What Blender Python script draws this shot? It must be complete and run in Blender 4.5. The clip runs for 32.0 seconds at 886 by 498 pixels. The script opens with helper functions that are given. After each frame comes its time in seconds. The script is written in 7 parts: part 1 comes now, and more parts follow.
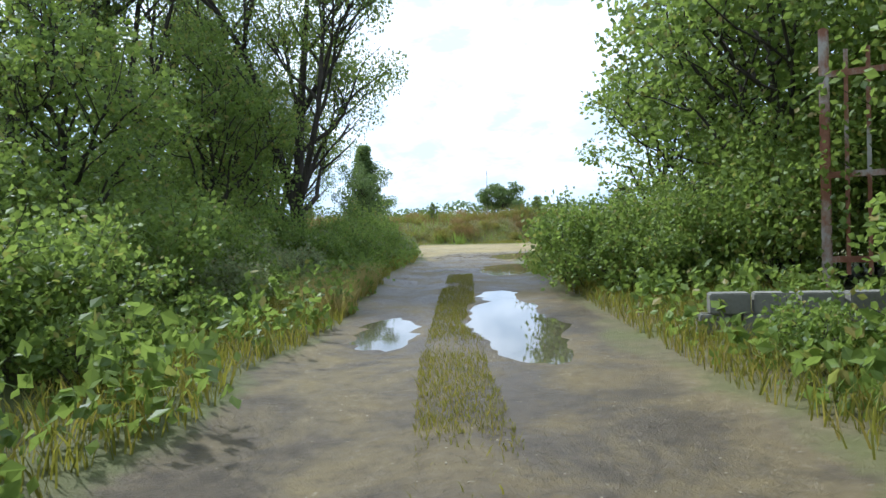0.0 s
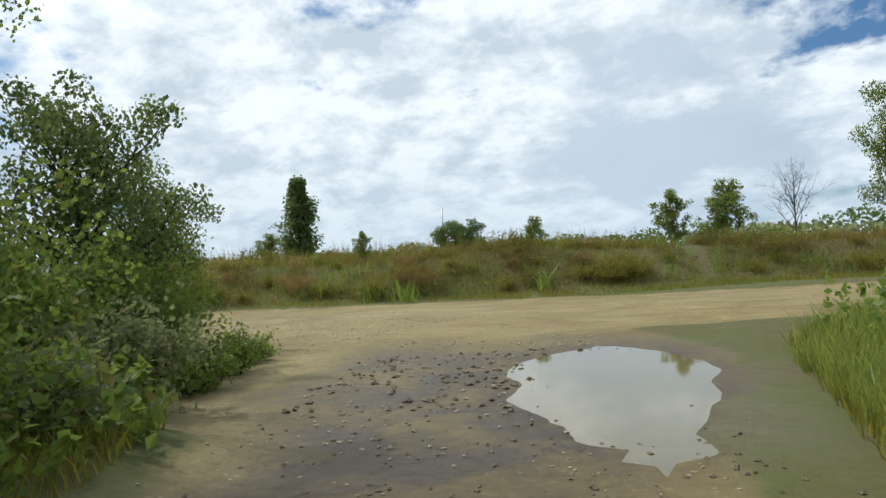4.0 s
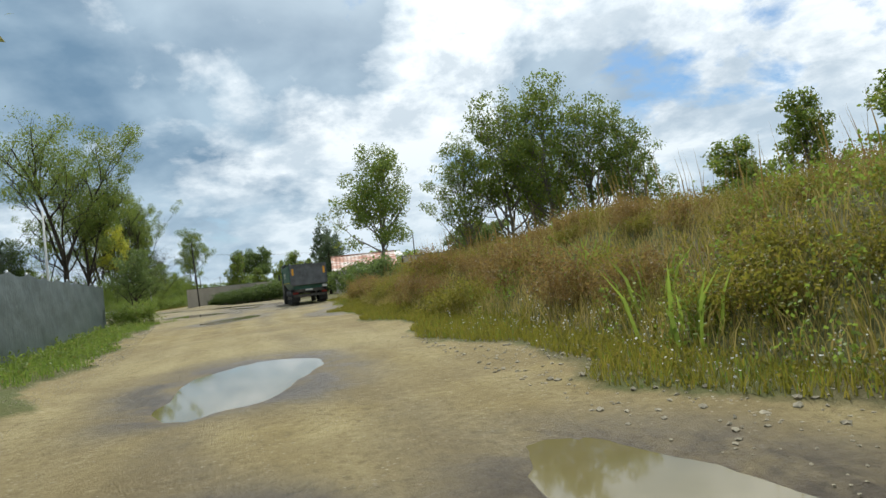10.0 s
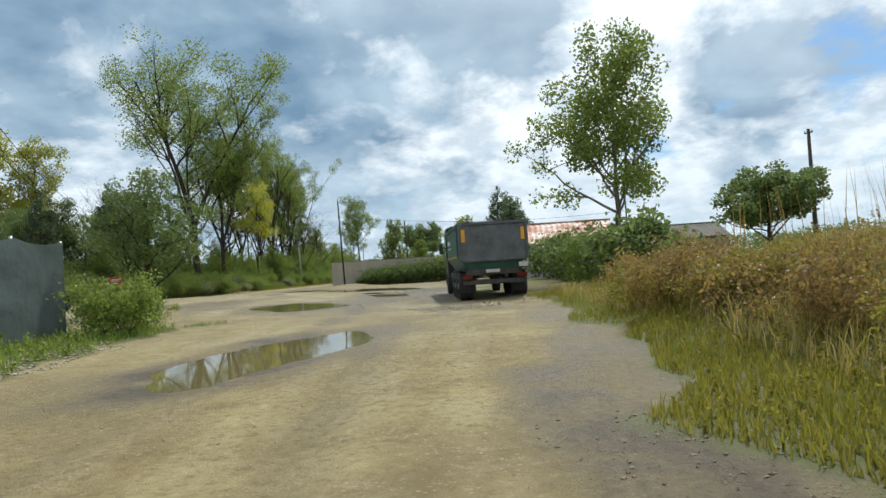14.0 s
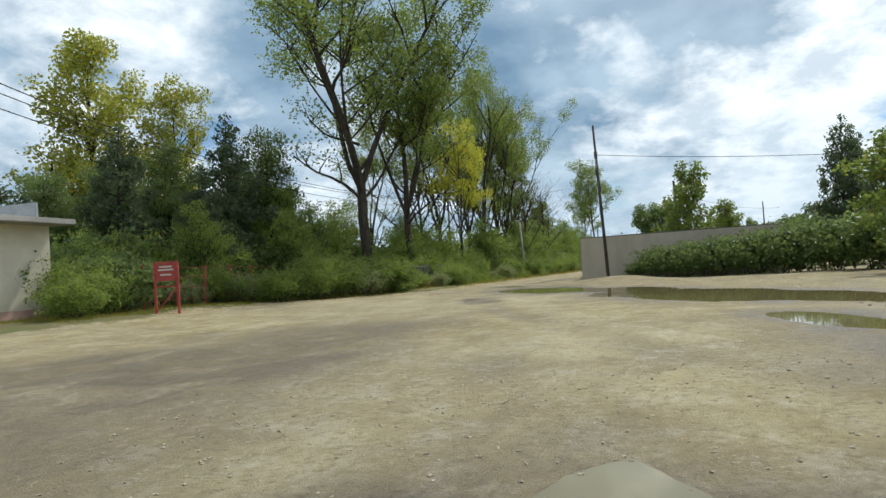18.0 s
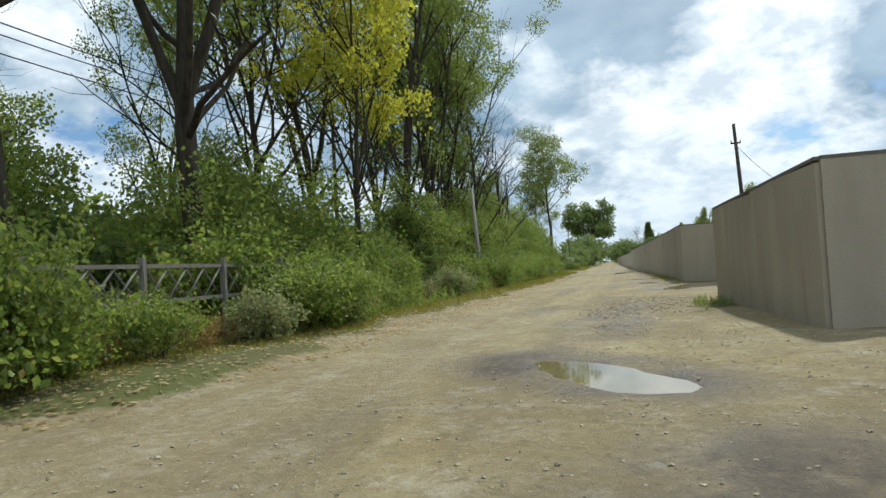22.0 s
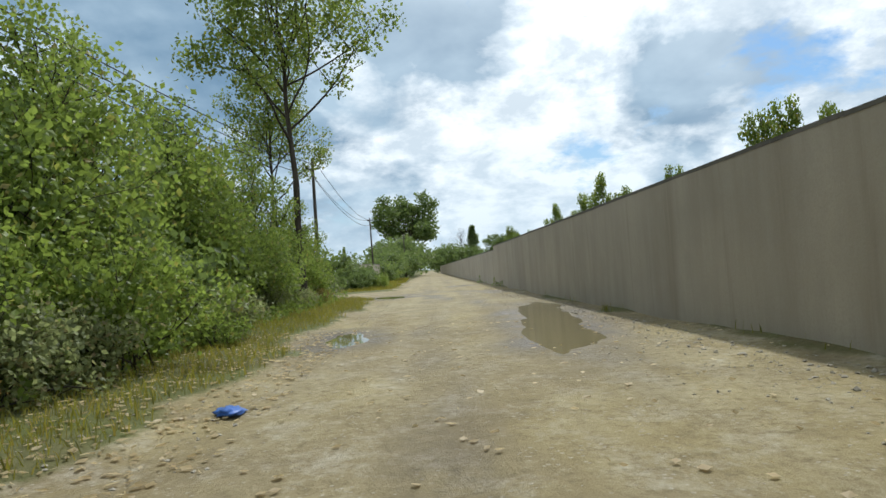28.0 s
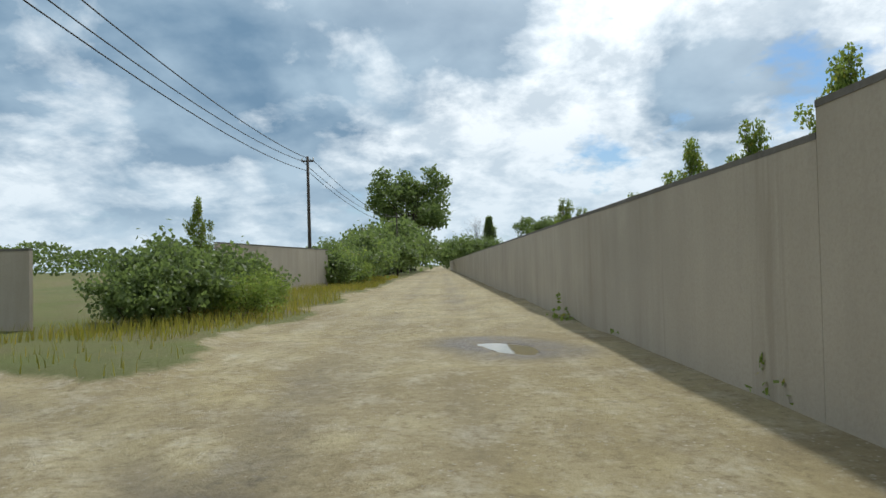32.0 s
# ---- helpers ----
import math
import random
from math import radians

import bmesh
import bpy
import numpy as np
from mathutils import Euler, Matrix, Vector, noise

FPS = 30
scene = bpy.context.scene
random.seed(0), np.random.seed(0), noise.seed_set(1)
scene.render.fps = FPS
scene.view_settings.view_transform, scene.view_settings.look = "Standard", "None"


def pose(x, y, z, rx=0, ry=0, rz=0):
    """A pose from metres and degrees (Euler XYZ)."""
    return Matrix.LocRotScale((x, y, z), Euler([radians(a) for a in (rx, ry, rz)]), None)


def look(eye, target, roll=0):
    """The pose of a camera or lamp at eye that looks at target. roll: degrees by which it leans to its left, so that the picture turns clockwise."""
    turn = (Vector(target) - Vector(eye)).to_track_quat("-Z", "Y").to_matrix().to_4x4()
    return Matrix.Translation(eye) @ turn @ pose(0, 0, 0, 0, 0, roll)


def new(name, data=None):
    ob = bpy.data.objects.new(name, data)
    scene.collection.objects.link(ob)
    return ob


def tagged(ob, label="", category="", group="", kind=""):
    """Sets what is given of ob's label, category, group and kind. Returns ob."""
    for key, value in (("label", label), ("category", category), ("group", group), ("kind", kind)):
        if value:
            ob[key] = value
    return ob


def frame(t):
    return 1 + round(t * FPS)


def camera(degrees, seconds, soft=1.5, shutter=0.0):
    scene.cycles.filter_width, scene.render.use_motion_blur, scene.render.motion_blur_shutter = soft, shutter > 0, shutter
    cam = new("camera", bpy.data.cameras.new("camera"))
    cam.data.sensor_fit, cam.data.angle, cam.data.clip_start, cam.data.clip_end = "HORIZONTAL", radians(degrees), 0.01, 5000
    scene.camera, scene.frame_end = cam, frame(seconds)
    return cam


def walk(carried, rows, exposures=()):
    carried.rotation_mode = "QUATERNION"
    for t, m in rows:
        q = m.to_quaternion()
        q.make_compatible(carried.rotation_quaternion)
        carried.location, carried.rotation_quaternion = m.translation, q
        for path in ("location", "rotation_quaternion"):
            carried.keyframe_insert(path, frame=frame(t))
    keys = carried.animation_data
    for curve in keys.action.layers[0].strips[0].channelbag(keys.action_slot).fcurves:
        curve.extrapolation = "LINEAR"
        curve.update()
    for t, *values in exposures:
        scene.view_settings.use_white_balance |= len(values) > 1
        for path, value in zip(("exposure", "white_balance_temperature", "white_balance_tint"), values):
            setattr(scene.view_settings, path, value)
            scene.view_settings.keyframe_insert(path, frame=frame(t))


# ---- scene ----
cam = camera(67.0, 32.0)
PATH = [
    (0.0, pose(-0.554, -0.359, 1.129, 88.15, 2.10, 23.25)),
    (0.5, pose(-1.722, 2.218, 1.106, 92.02, 2.92, 22.77)),
    (1.0, pose(-2.644, 4.504, 1.077, 92.37, 3.79, 21.99)),
    (1.5, pose(-3.573, 6.790, 1.050, 89.96, 4.49, 21.25)),
    (2.0, pose(-4.432, 8.985, 1.037, 92.33, 4.44, 20.79)),
    (2.5, pose(-5.310, 11.224, 1.116, 92.30, 3.27, 20.30)),
    (3.0, pose(-6.076, 13.451, 1.079, 90.89, 4.10, 19.95)),
    (3.5, pose(-6.669, 15.359, 1.104, 90.69, 5.71, 19.97)),
    (4.0, pose(-7.270, 17.149, 1.102, 91.71, 3.58, 19.40)),
    (4.5, pose(-7.886, 18.924, 1.104, 91.71, 3.58, 19.50)),
    (5.0, pose(-8.589, 20.761, 1.109, 91.71, 3.58, 20.78)),
    (5.5, pose(-9.460, 22.737, 1.123, 90.92, 3.89, 23.19)),
    (6.0, pose(-10.612, 24.929, 1.081, 91.19, 2.65, 26.09)),
    (6.5, pose(-11.957, 26.970, 1.078, 91.47, 4.21, 31.62)),
    (7.0, pose(-13.611, 28.535, 1.087, 92.56, 4.36, 38.60)),
    (7.5, pose(-15.287, 29.764, 1.115, 93.09, 4.09, 45.84)),
    (8.0, pose(-17.281, 31.007, 1.093, 92.65, 4.28, 54.76)),
    (8.5, pose(-19.629, 31.957, 1.097, 92.19, 4.63, 62.98)),
    (9.0, pose(-21.857, 32.617, 1.064, 93.00, 3.17, 70.63)),
    (9.5, pose(-23.679, 32.903, 1.070, 91.02, 3.99, 75.26)),
    (10.0, pose(-25.621, 33.200, 1.092, 91.99, 6.32, 80.55)),
    (10.5, pose(-28.261, 33.316, 1.093, 92.74, 4.01, 84.51)),
    (11.0, pose(-30.859, 33.201, 1.105, 91.28, 1.35, 87.71)),
    (11.5, pose(-34.017, 33.016, 1.109, 93.27, 0.91, 90.38)),
    (12.0, pose(-37.022, 32.943, 1.124, 91.16, 2.94, 92.36)),
    (12.5, pose(-39.772, 32.707, 1.153, 91.75, 3.70, 93.55)),
    (13.0, pose(-42.472, 32.368, 1.141, 91.21, 2.96, 94.35)),
    (13.5, pose(-44.803, 32.161, 1.119, 91.59, 3.70, 95.24)),
    (14.0, pose(-47.516, 31.962, 1.109, 91.71, 3.58, 94.92)),
    (14.5, pose(-50.562, 31.664, 1.108, 91.71, 3.58, 95.98)),
    (15.0, pose(-53.893, 31.130, 1.114, 91.71, 3.58, 99.44)),
    (15.5, pose(-57.483, 30.226, 1.135, 92.37, 4.40, 104.66)),
    (16.0, pose(-61.356, 28.838, 1.124, 91.20, 4.76, 109.19)),
    (16.5, pose(-64.685, 27.327, 1.056, 89.63, 1.78, 113.09)),
    (17.0, pose(-67.737, 25.830, 1.009, 91.20, 2.02, 114.47)),
    (17.5, pose(-70.387, 24.623, 1.030, 92.30, 4.21, 114.02)),
    (18.0, pose(-73.192, 23.424, 1.074, 91.84, 3.60, 113.11)),
    (18.5, pose(-76.205, 22.061, 1.093, 92.31, 3.61, 112.03)),
    (19.0, pose(-79.499, 20.666, 1.110, 92.23, 4.05, 111.29)),
    (19.5, pose(-82.635, 19.365, 1.097, 92.01, 4.08, 110.90)),
    (20.0, pose(-85.880, 18.092, 1.116, 91.86, 4.17, 110.64)),
    (20.5, pose(-89.125, 16.825, 1.110, 92.05, 4.39, 110.32)),
    (21.0, pose(-92.350, 15.632, 1.071, 92.00, 4.16, 109.70)),
    (21.5, pose(-96.150, 14.557, 1.084, 91.99, 3.26, 108.28)),
    (22.0, pose(-99.866, 13.444, 1.103, 91.82, 3.25, 105.54)),
    (22.5, pose(-103.571, 12.558, 1.135, 91.74, 4.15, 102.29)),
    (23.0, pose(-107.172, 12.029, 1.076, 91.56, 5.58, 98.95)),
    (23.5, pose(-110.697, 11.656, 1.086, 91.97, 3.63, 95.81)),
    (24.0, pose(-114.685, 11.329, 1.102, 91.87, 1.93, 93.09)),
    (24.5, pose(-118.299, 11.158, 1.112, 90.62, 1.44, 91.07)),
    (25.0, pose(-121.717, 11.132, 1.132, 91.77, 1.01, 89.40)),
    (25.5, pose(-125.289, 11.249, 1.150, 92.17, 1.52, 88.69)),
    (26.0, pose(-129.276, 11.264, 1.120, 91.71, 3.58, 88.91)),
    (26.5, pose(-133.545, 11.240, 1.109, 91.71, 3.58, 89.43)),
    (27.0, pose(-137.965, 11.185, 1.108, 91.71, 3.58, 89.80)),
    (27.5, pose(-142.401, 11.112, 1.115, 91.91, 5.54, 89.94)),
    (28.0, pose(-146.720, 10.979, 1.112, 91.71, 4.12, 90.13)),
    (28.5, pose(-150.726, 10.922, 1.113, 91.49, 3.94, 90.30)),
    (29.0, pose(-154.753, 10.905, 1.105, 91.42, 3.91, 90.03)),
    (29.5, pose(-158.740, 10.841, 1.098, 90.84, 4.20, 89.53)),
    (30.0, pose(-162.611, 10.917, 1.081, 92.91, 3.64, 87.81)),
    (30.5, pose(-165.997, 11.128, 1.121, 91.99, 3.83, 86.39)),
    (31.0, pose(-170.104, 11.408, 1.099, 91.91, 4.08, 87.11)),
    (31.5, pose(-174.489, 11.441, 1.079, 91.81, 3.40, 89.26)),
    (32.0, pose(-178.722, 11.248, 1.120, 91.37, 1.13, 91.13)),
]
EXPOSE = [(0.0, 0.65, 5350, 9), (1.0, 0.85, 5500, 9), (2.0, 0.8, 5600, 9), (3.0, 0.25, 5900, 7), (5.5, -0.18, 6200, 6), (8.0, -0.18, 6250, 6), (11.0, 0.05, 6200, 6), (28.0, 0.1, 6150, 6), (32.0, -0.08, 6150, 6)]
walk(cam, PATH, EXPOSE)

# ---- sky and sun ----
SUN_AZ, SUN_EL = 74.0, 53.0      # degrees, azimuth to the left of +y
sun_way = Vector((-math.sin(radians(SUN_AZ)) * math.cos(radians(SUN_EL)), math.cos(radians(SUN_AZ)) * math.cos(radians(SUN_EL)), math.sin(radians(SUN_EL))))
world = bpy.data.worlds.new("sky")
scene.world = world
world.use_nodes = True
wt = world.node_tree
wt.nodes.clear()


def wn(kind, **kw):
    n = wt.nodes.new(kind)
    for k, v in kw.items():
        n.inputs[k].default_value = v
    return n


w_out = wn("ShaderNodeOutputWorld")
w_bg = wn("ShaderNodeBackground")
w_sky = wt.nodes.new("ShaderNodeTexSky")
w_sky.sky_type = 'NISHITA'
w_sky.sun_disc = False
w_sky.sun_elevation = radians(SUN_EL)
w_sky.sun_rotation = radians(-SUN_AZ)
w_sky.dust_density = 1.5
w_tc = wt.nodes.new("ShaderNodeTexCoord")
w_sep = wt.nodes.new("ShaderNodeSeparateXYZ")
wt.links.new(w_tc.outputs["Generated"], w_sep.inputs[0])


def wmath(op, a, b=None, clamp=False):
    n = wt.nodes.new("ShaderNodeMath")
    n.operation = op
    n.use_clamp = clamp
    for i, v in enumerate((a, b)):
        if v is None:
            continue
        if isinstance(v, (int, float)):
            n.inputs[i].default_value = v
        else:
            wt.links.new(v, n.inputs[i])
    return n.outputs[0]


def wramp(fac, stops):
    n = wt.nodes.new("ShaderNodeValToRGB")
    r = n.color_ramp
    while len(r.elements) < len(stops):
        r.elements.new(0.5)
    for e, (p, c) in zip(r.elements, stops):
        e.position = p
        e.color = (*c, 1) if not isinstance(c, (int, float)) else (c, c, c, 1)
    wt.links.new(fac, n.inputs[0])
    return n.outputs[0]


# cloud layer seen in perspective: direction divided by its height
w_h = wmath('ADD', wmath('MAXIMUM', w_sep.outputs[2], 0.0), 0.36)
w_u = wmath('DIVIDE', w_sep.outputs[0], w_h)
w_v = wmath('DIVIDE', w_sep.outputs[1], w_h)
w_comb = wt.nodes.new("ShaderNodeCombineXYZ")
wt.links.new(w_u, w_comb.inputs[0])
wt.links.new(w_v, w_comb.inputs[1])


def wnoise(scale, detail, rough, off):
    m = wt.nodes.new("ShaderNodeMapping")
    m.inputs["Location"].default_value = off
    wt.links.new(w_comb.outputs[0], m.inputs[0])
    n = wn("ShaderNodeTexNoise", Scale=scale, Detail=detail, Roughness=rough)
    n.inputs["Distortion"].default_value = 0.15
    wt.links.new(m.outputs[0], n.inputs["Vector"])
    return n.outputs[0]


def toward(yaw, el, wide):
    """1 at a heading and height in the sky, falling to 0 at wide degrees from it."""
    n = wt.nodes.new("ShaderNodeVectorMath")
    n.operation = 'DOT_PRODUCT'
    n.inputs[1].default_value = (-math.sin(radians(yaw)) * math.cos(radians(el)), math.cos(radians(yaw)) * math.cos(radians(el)), math.sin(radians(el)))
    wt.links.new(w_tc.outputs["Generated"], n.inputs[0])
    lo = math.cos(radians(wide))
    return wmath('POWER', wmath('DIVIDE', wmath('SUBTRACT', n.outputs["Value"], lo), 1 - lo, True), 0.8)


def weigh(base, spots):
    for yaw, el, wide, k in spots:
        base = wmath('ADD', base, wmath('MULTIPLY', toward(yaw, el, wide), k))
    return base


# banks of thick cloud in the west, open blue in the north
cover = wramp(weigh(wnoise(2.6, 12, 0.6, (3.1, 1.7, 0)), [(104, 18, 26, 0.12), (3, 27, 12, -0.14), (19, 17, 8, -0.10), (48, 21, 8, -0.08), (27, 22, 8, -0.08), (70, 30, 16, 0.08), (-14, 24, 14, -0.12), (8, 10, 16, 0.12), (30, 10, 22, 0.06)]), [(0.36, 0.0), (0.45, 1.0)])
thick = wramp(weigh(wnoise(3.0, 12, 0.58, (8.3, 4.2, 0)), [(106, 19, 22, 0.17), (114, 29, 18, 0.12), (58, 10, 18, 0.08), (2, 10, 13, 0.13), (28, 12, 14, -0.06), (20, 18, 20, -0.08), (48, 19, 13, -0.10), (84, 21, 8, 0.10), (73, 12, 8, 0.05), (86, 25, 7, 0.10), (140, 22, 18, 0.08), (80, 14, 9, -0.05), (86, 4, 18, -0.08), (30, 21, 16, -0.05)]), [(0.48, 0.0), (0.64, 1.0)])
w_dot = wt.nodes.new("ShaderNodeVectorMath")
w_dot.operation = 'DOT_PRODUCT'
w_dot.inputs[1].default_value = sun_way
wt.links.new(w_tc.outputs["Generated"], w_dot.inputs[0])
near_sun = wramp(w_dot.outputs["Value"], [(0.74, 0.0), (0.97, 1.0)])


def wmix(fac, a, b):
    n = wt.nodes.new("ShaderNodeMix")
    n.data_type = 'RGBA'
    for i, v in ((0, fac), (6, a), (7, b)):
        if isinstance(v, tuple):
            n.inputs[i].default_value = (*v, 1)
        elif isinstance(v, (int, float)):
            n.inputs[i].default_value = v
        else:
            wt.links.new(v, n.inputs[i])
    return n.outputs[2]


w_skyk = wt.nodes.new("ShaderNodeVectorMath")
w_skyk.operation = 'MULTIPLY'
w_skyk.inputs[1].default_value = (0.058, 0.080, 0.100)
wt.links.new(w_sky.outputs[0], w_skyk.inputs[0])
billow = wramp(wnoise(4.2, 6, 0.5, (1.4, 7.7, 0)), [(0.36, 0.0), (0.68, 1.0)])
dark_cloud = wmix(near_sun, wmix(billow, (0.195, 0.305, 0.43), (0.47, 0.59, 0.70)), (0.74, 0.81, 0.88))
puff = wramp(wnoise(5.5, 12, 0.62, (5.2, 2.9, 0)), [(0.38, 0.0), (0.56, 1.0)])
lit_cloud = wmix(near_sun, wmix(puff, (0.66, 0.73, 0.80), (1.04, 1.06, 1.08)), wmix(puff, (1.0, 1.03, 1.06), (1.6, 1.6, 1.6)))
dark_cloud = wmix(toward(18, 14, 52), dark_cloud, (0.66, 0.73, 0.81))
cloud = wmix(thick, lit_cloud, dark_cloud)
w_low = wramp(w_sep.outputs[2], [(0.0, 1.0), (0.22, 0.0)])
w_all = wmix(cover, w_skyk.outputs[0], cloud)
w_all = wmix(wmath('MULTIPLY', w_low, 0.7), w_all, (0.60, 0.71, 0.80))
wt.links.new(w_all, w_bg.inputs[0])
w_bg.inputs[1].default_value = 1.0
wt.links.new(w_bg.outputs[0], w_out.inputs[0])

sun = new("sun", bpy.data.lights.new("sun", 'SUN'))
sun.data.energy = 3.2
sun.data.angle = radians(2.5)
sun.data.color = (1.0, 0.94, 0.84)
sun.matrix_world = look(sun_way * 100, (0, 0, 0))


# ---- materials ----
class Nodes:
    """Short ways to make node materials."""

    def __init__(self, name):
        self.mat = bpy.data.materials.new(name)
        self.mat.use_nodes = True
        self.t = self.mat.node_tree
        self.bsdf = self.t.nodes["Principled BSDF"]
        self.tc = self.t.nodes.new("ShaderNodeTexCoord")
        self.geo = self.t.nodes.new("ShaderNodeNewGeometry")

    def link(self, a, b):
        self.t.links.new(a, b)

    def put(self, sock, v):
        if isinstance(v, tuple):
            sock.default_value = (*v, 1) if len(v) == 3 and sock.type == 'RGBA' else v
        elif isinstance(v, (int, float)):
            sock.default_value = v
        else:
            self.link(v, sock)

    def noise(self, scale, detail=5, rough=0.6, world=True, stretch=None, dist=0.0):
        n = self.t.nodes.new("ShaderNodeTexNoise")
        n.inputs["Scale"].default_value = scale
        n.inputs["Detail"].default_value = detail
        n.inputs["Roughness"].default_value = rough
        n.inputs["Distortion"].default_value = dist
        src = self.geo.outputs["Position"] if world else self.tc.outputs["Object"]
        if stretch:
            m = self.t.nodes.new("ShaderNodeMapping")
            m.inputs["Scale"].default_value = stretch
            self.link(src, m.inputs[0])
            src = m.outputs[0]
        self.link(src, n.inputs["Vector"])
        return n.outputs[0]

    def voronoi(self, scale, feature='F1', world=True):
        n = self.t.nodes.new("ShaderNodeTexVoronoi")
        n.feature = feature
        n.inputs["Scale"].default_value = scale
        self.link(self.geo.outputs["Position"] if world else self.tc.outputs["Object"], n.inputs["Vector"])
        return n

    def ramp(self, fac, stops):
        n = self.t.nodes.new("ShaderNodeValToRGB")
        r = n.color_ramp
        while len(r.elements) < len(stops):
            r.elements.new(0.5)
        for e, (p, c) in zip(r.elements, stops):
            e.position = p
            e.color = (c, c, c, 1) if isinstance(c, (int, float)) else (*c, 1)
        self.link(fac, n.inputs[0])
        return n.outputs[0]

    def mix(self, fac, a, b, mode='MIX'):
        n = self.t.nodes.new("ShaderNodeMix")
        n.data_type = 'RGBA'
        n.blend_type = mode
        for i, v in ((0, fac), (6, a), (7, b)):
            self.put(n.inputs[i], v)
        return n.outputs[2]

    def math(self, op, a, b=0.0):
        n = self.t.nodes.new("ShaderNodeMath")
        n.operation = op
        self.put(n.inputs[0], a)
        self.put(n.inputs[1], b)
        return n.outputs[0]

    def attr(self, name):
        n = self.t.nodes.new("ShaderNodeAttribute")
        n.attribute_name = name
        return n.outputs["Fac"]

    def bump(self, height, strength=0.5, distance=0.02):
        n = self.t.nodes.new("ShaderNodeBump")
        n.inputs["Strength"].default_value = strength
        n.inputs["Distance"].default_value = distance
        self.link(height, n.inputs["Height"])
        self.link(n.outputs[0], self.bsdf.inputs["Normal"])

    def finish(self, color, rough=0.8, metal=0.0, spec=0.5):
        self.put(self.bsdf.inputs["Base Color"], color)
        self.put(self.bsdf.inputs["Roughness"], rough)
        self.bsdf.inputs["Metallic"].default_value = metal
        self.bsdf.inputs["Specular IOR Level"].default_value = spec
        return self.mat


def plain(name, color, rough=0.6, metal=0.0, vary=0.25, scale=3.0, bump=0.0, spec=0.5):
    n = Nodes(name)
    d = tuple(c * (1 - vary) for c in color)
    u = tuple(min(1, c * (1 + vary)) for c in color)
    col = n.ramp(n.noise(scale, 6, 0.65), [(0.3, d), (0.7, u)])
    if bump:
        n.bump(n.noise(scale * 12, 4), bump, 0.01)
    return n.finish(col, rough, metal, spec)


def leaf_material(name, dark, light, dry=None, dry_share=0.0):
    n = Nodes(name)
    rnd = n.geo.outputs["Random Per Island"]
    col = n.ramp(rnd, [(0.0, dark), (1.0, light)])
    if dry:
        col = n.mix(n.math('GREATER_THAN', n.math('FRACT', n.math('MULTIPLY', rnd, 37.7)), 1 - dry_share), col, dry)
    col = n.mix(n.ramp(n.noise(0.35, 3), [(0.35, 0.0), (0.65, 0.35)]), col, tuple(c * 0.75 for c in dark))
    n.finish(col, 0.48, 0, 0.35)
    tr = n.t.nodes.new("ShaderNodeBsdfTranslucent")
    n.link(n.mix(0.5, col, tuple(min(1, c * 1.5) for c in light)), tr.inputs[0])
    mx = n.t.nodes.new("ShaderNodeMixShader")
    mx.inputs[0].default_value = 0.5
    n.link(n.bsdf.outputs[0], mx.inputs[1])
    n.link(tr.outputs[0], mx.inputs[2])
    n.link(mx.outputs[0], n.t.nodes["Material Output"].inputs[0])
    return n.mat


M_LEAF_POPLAR = leaf_material("poplar_leaf", (0.062, 0.100, 0.020), (0.225, 0.290, 0.055), (0.33, 0.28, 0.04), 0.08)
M_LEAF_YELLOW = leaf_material("yellowing_leaf", (0.15, 0.19, 0.03), (0.36, 0.37, 0.06), (0.45, 0.37, 0.05), 0.22)
M_LEAF_GOLD = leaf_material("golden_leaf", (0.25, 0.28, 0.025), (0.50, 0.50, 0.05), (0.52, 0.42, 0.04), 0.15)
M_LEAF_DARK = leaf_material("dark_leaf", (0.066, 0.106, 0.030), (0.170, 0.225, 0.064))
M_LEAF_CONIFER = leaf_material("conifer_needles", (0.050, 0.080, 0.038), (0.120, 0.160, 0.075))
M_LEAF_BUSH = leaf_material("bush_leaf", (0.072, 0.118, 0.022), (0.255, 0.330, 0.062), (0.33, 0.26, 0.07), 0.06)
M_LEAF_PALE = leaf_material("dusty_leaf", (0.125, 0.150, 0.062), (0.300, 0.335, 0.140), (0.30, 0.23, 0.11), 0.1)
M_WEED_DRY = leaf_material("dry_weed", (0.125, 0.088, 0.028), (0.32, 0.225, 0.070), (0.18, 0.085, 0.035), 0.25)
M_WEED_GREEN = leaf_material("green_weed", (0.080, 0.094, 0.012), (0.27, 0.25, 0.036), (0.34, 0.25, 0.06), 0.2)
M_SCRUB = leaf_material("scrub_leaf", (0.045, 0.066, 0.012), (0.18, 0.20, 0.034), (0.20, 0.10, 0.03), 0.22)
M_FLOWER = leaf_material("white_petal", (0.55, 0.55, 0.50), (0.80, 0.80, 0.76))
M_GRASS = leaf_material("grass_blade", (0.075, 0.14, 0.018), (0.22, 0.31, 0.05), (0.30, 0.27, 0.09), 0.15)
M_TAN = leaf_material("tan_grass", (0.20, 0.155, 0.05), (0.41, 0.33, 0.115), (0.26, 0.24, 0.05), 0.25)
M_REED = leaf_material("reed_blade", (0.14, 0.22, 0.03), (0.28, 0.36, 0.06))
M_LUSH = leaf_material("lush_grass", (0.12, 0.17, 0.025), (0.33, 0.37, 0.07), (0.40, 0.35, 0.12), 0.12)
M_LITTER = leaf_material("fallen_leaf", (0.33, 0.25, 0.12), (0.58, 0.48, 0.30))


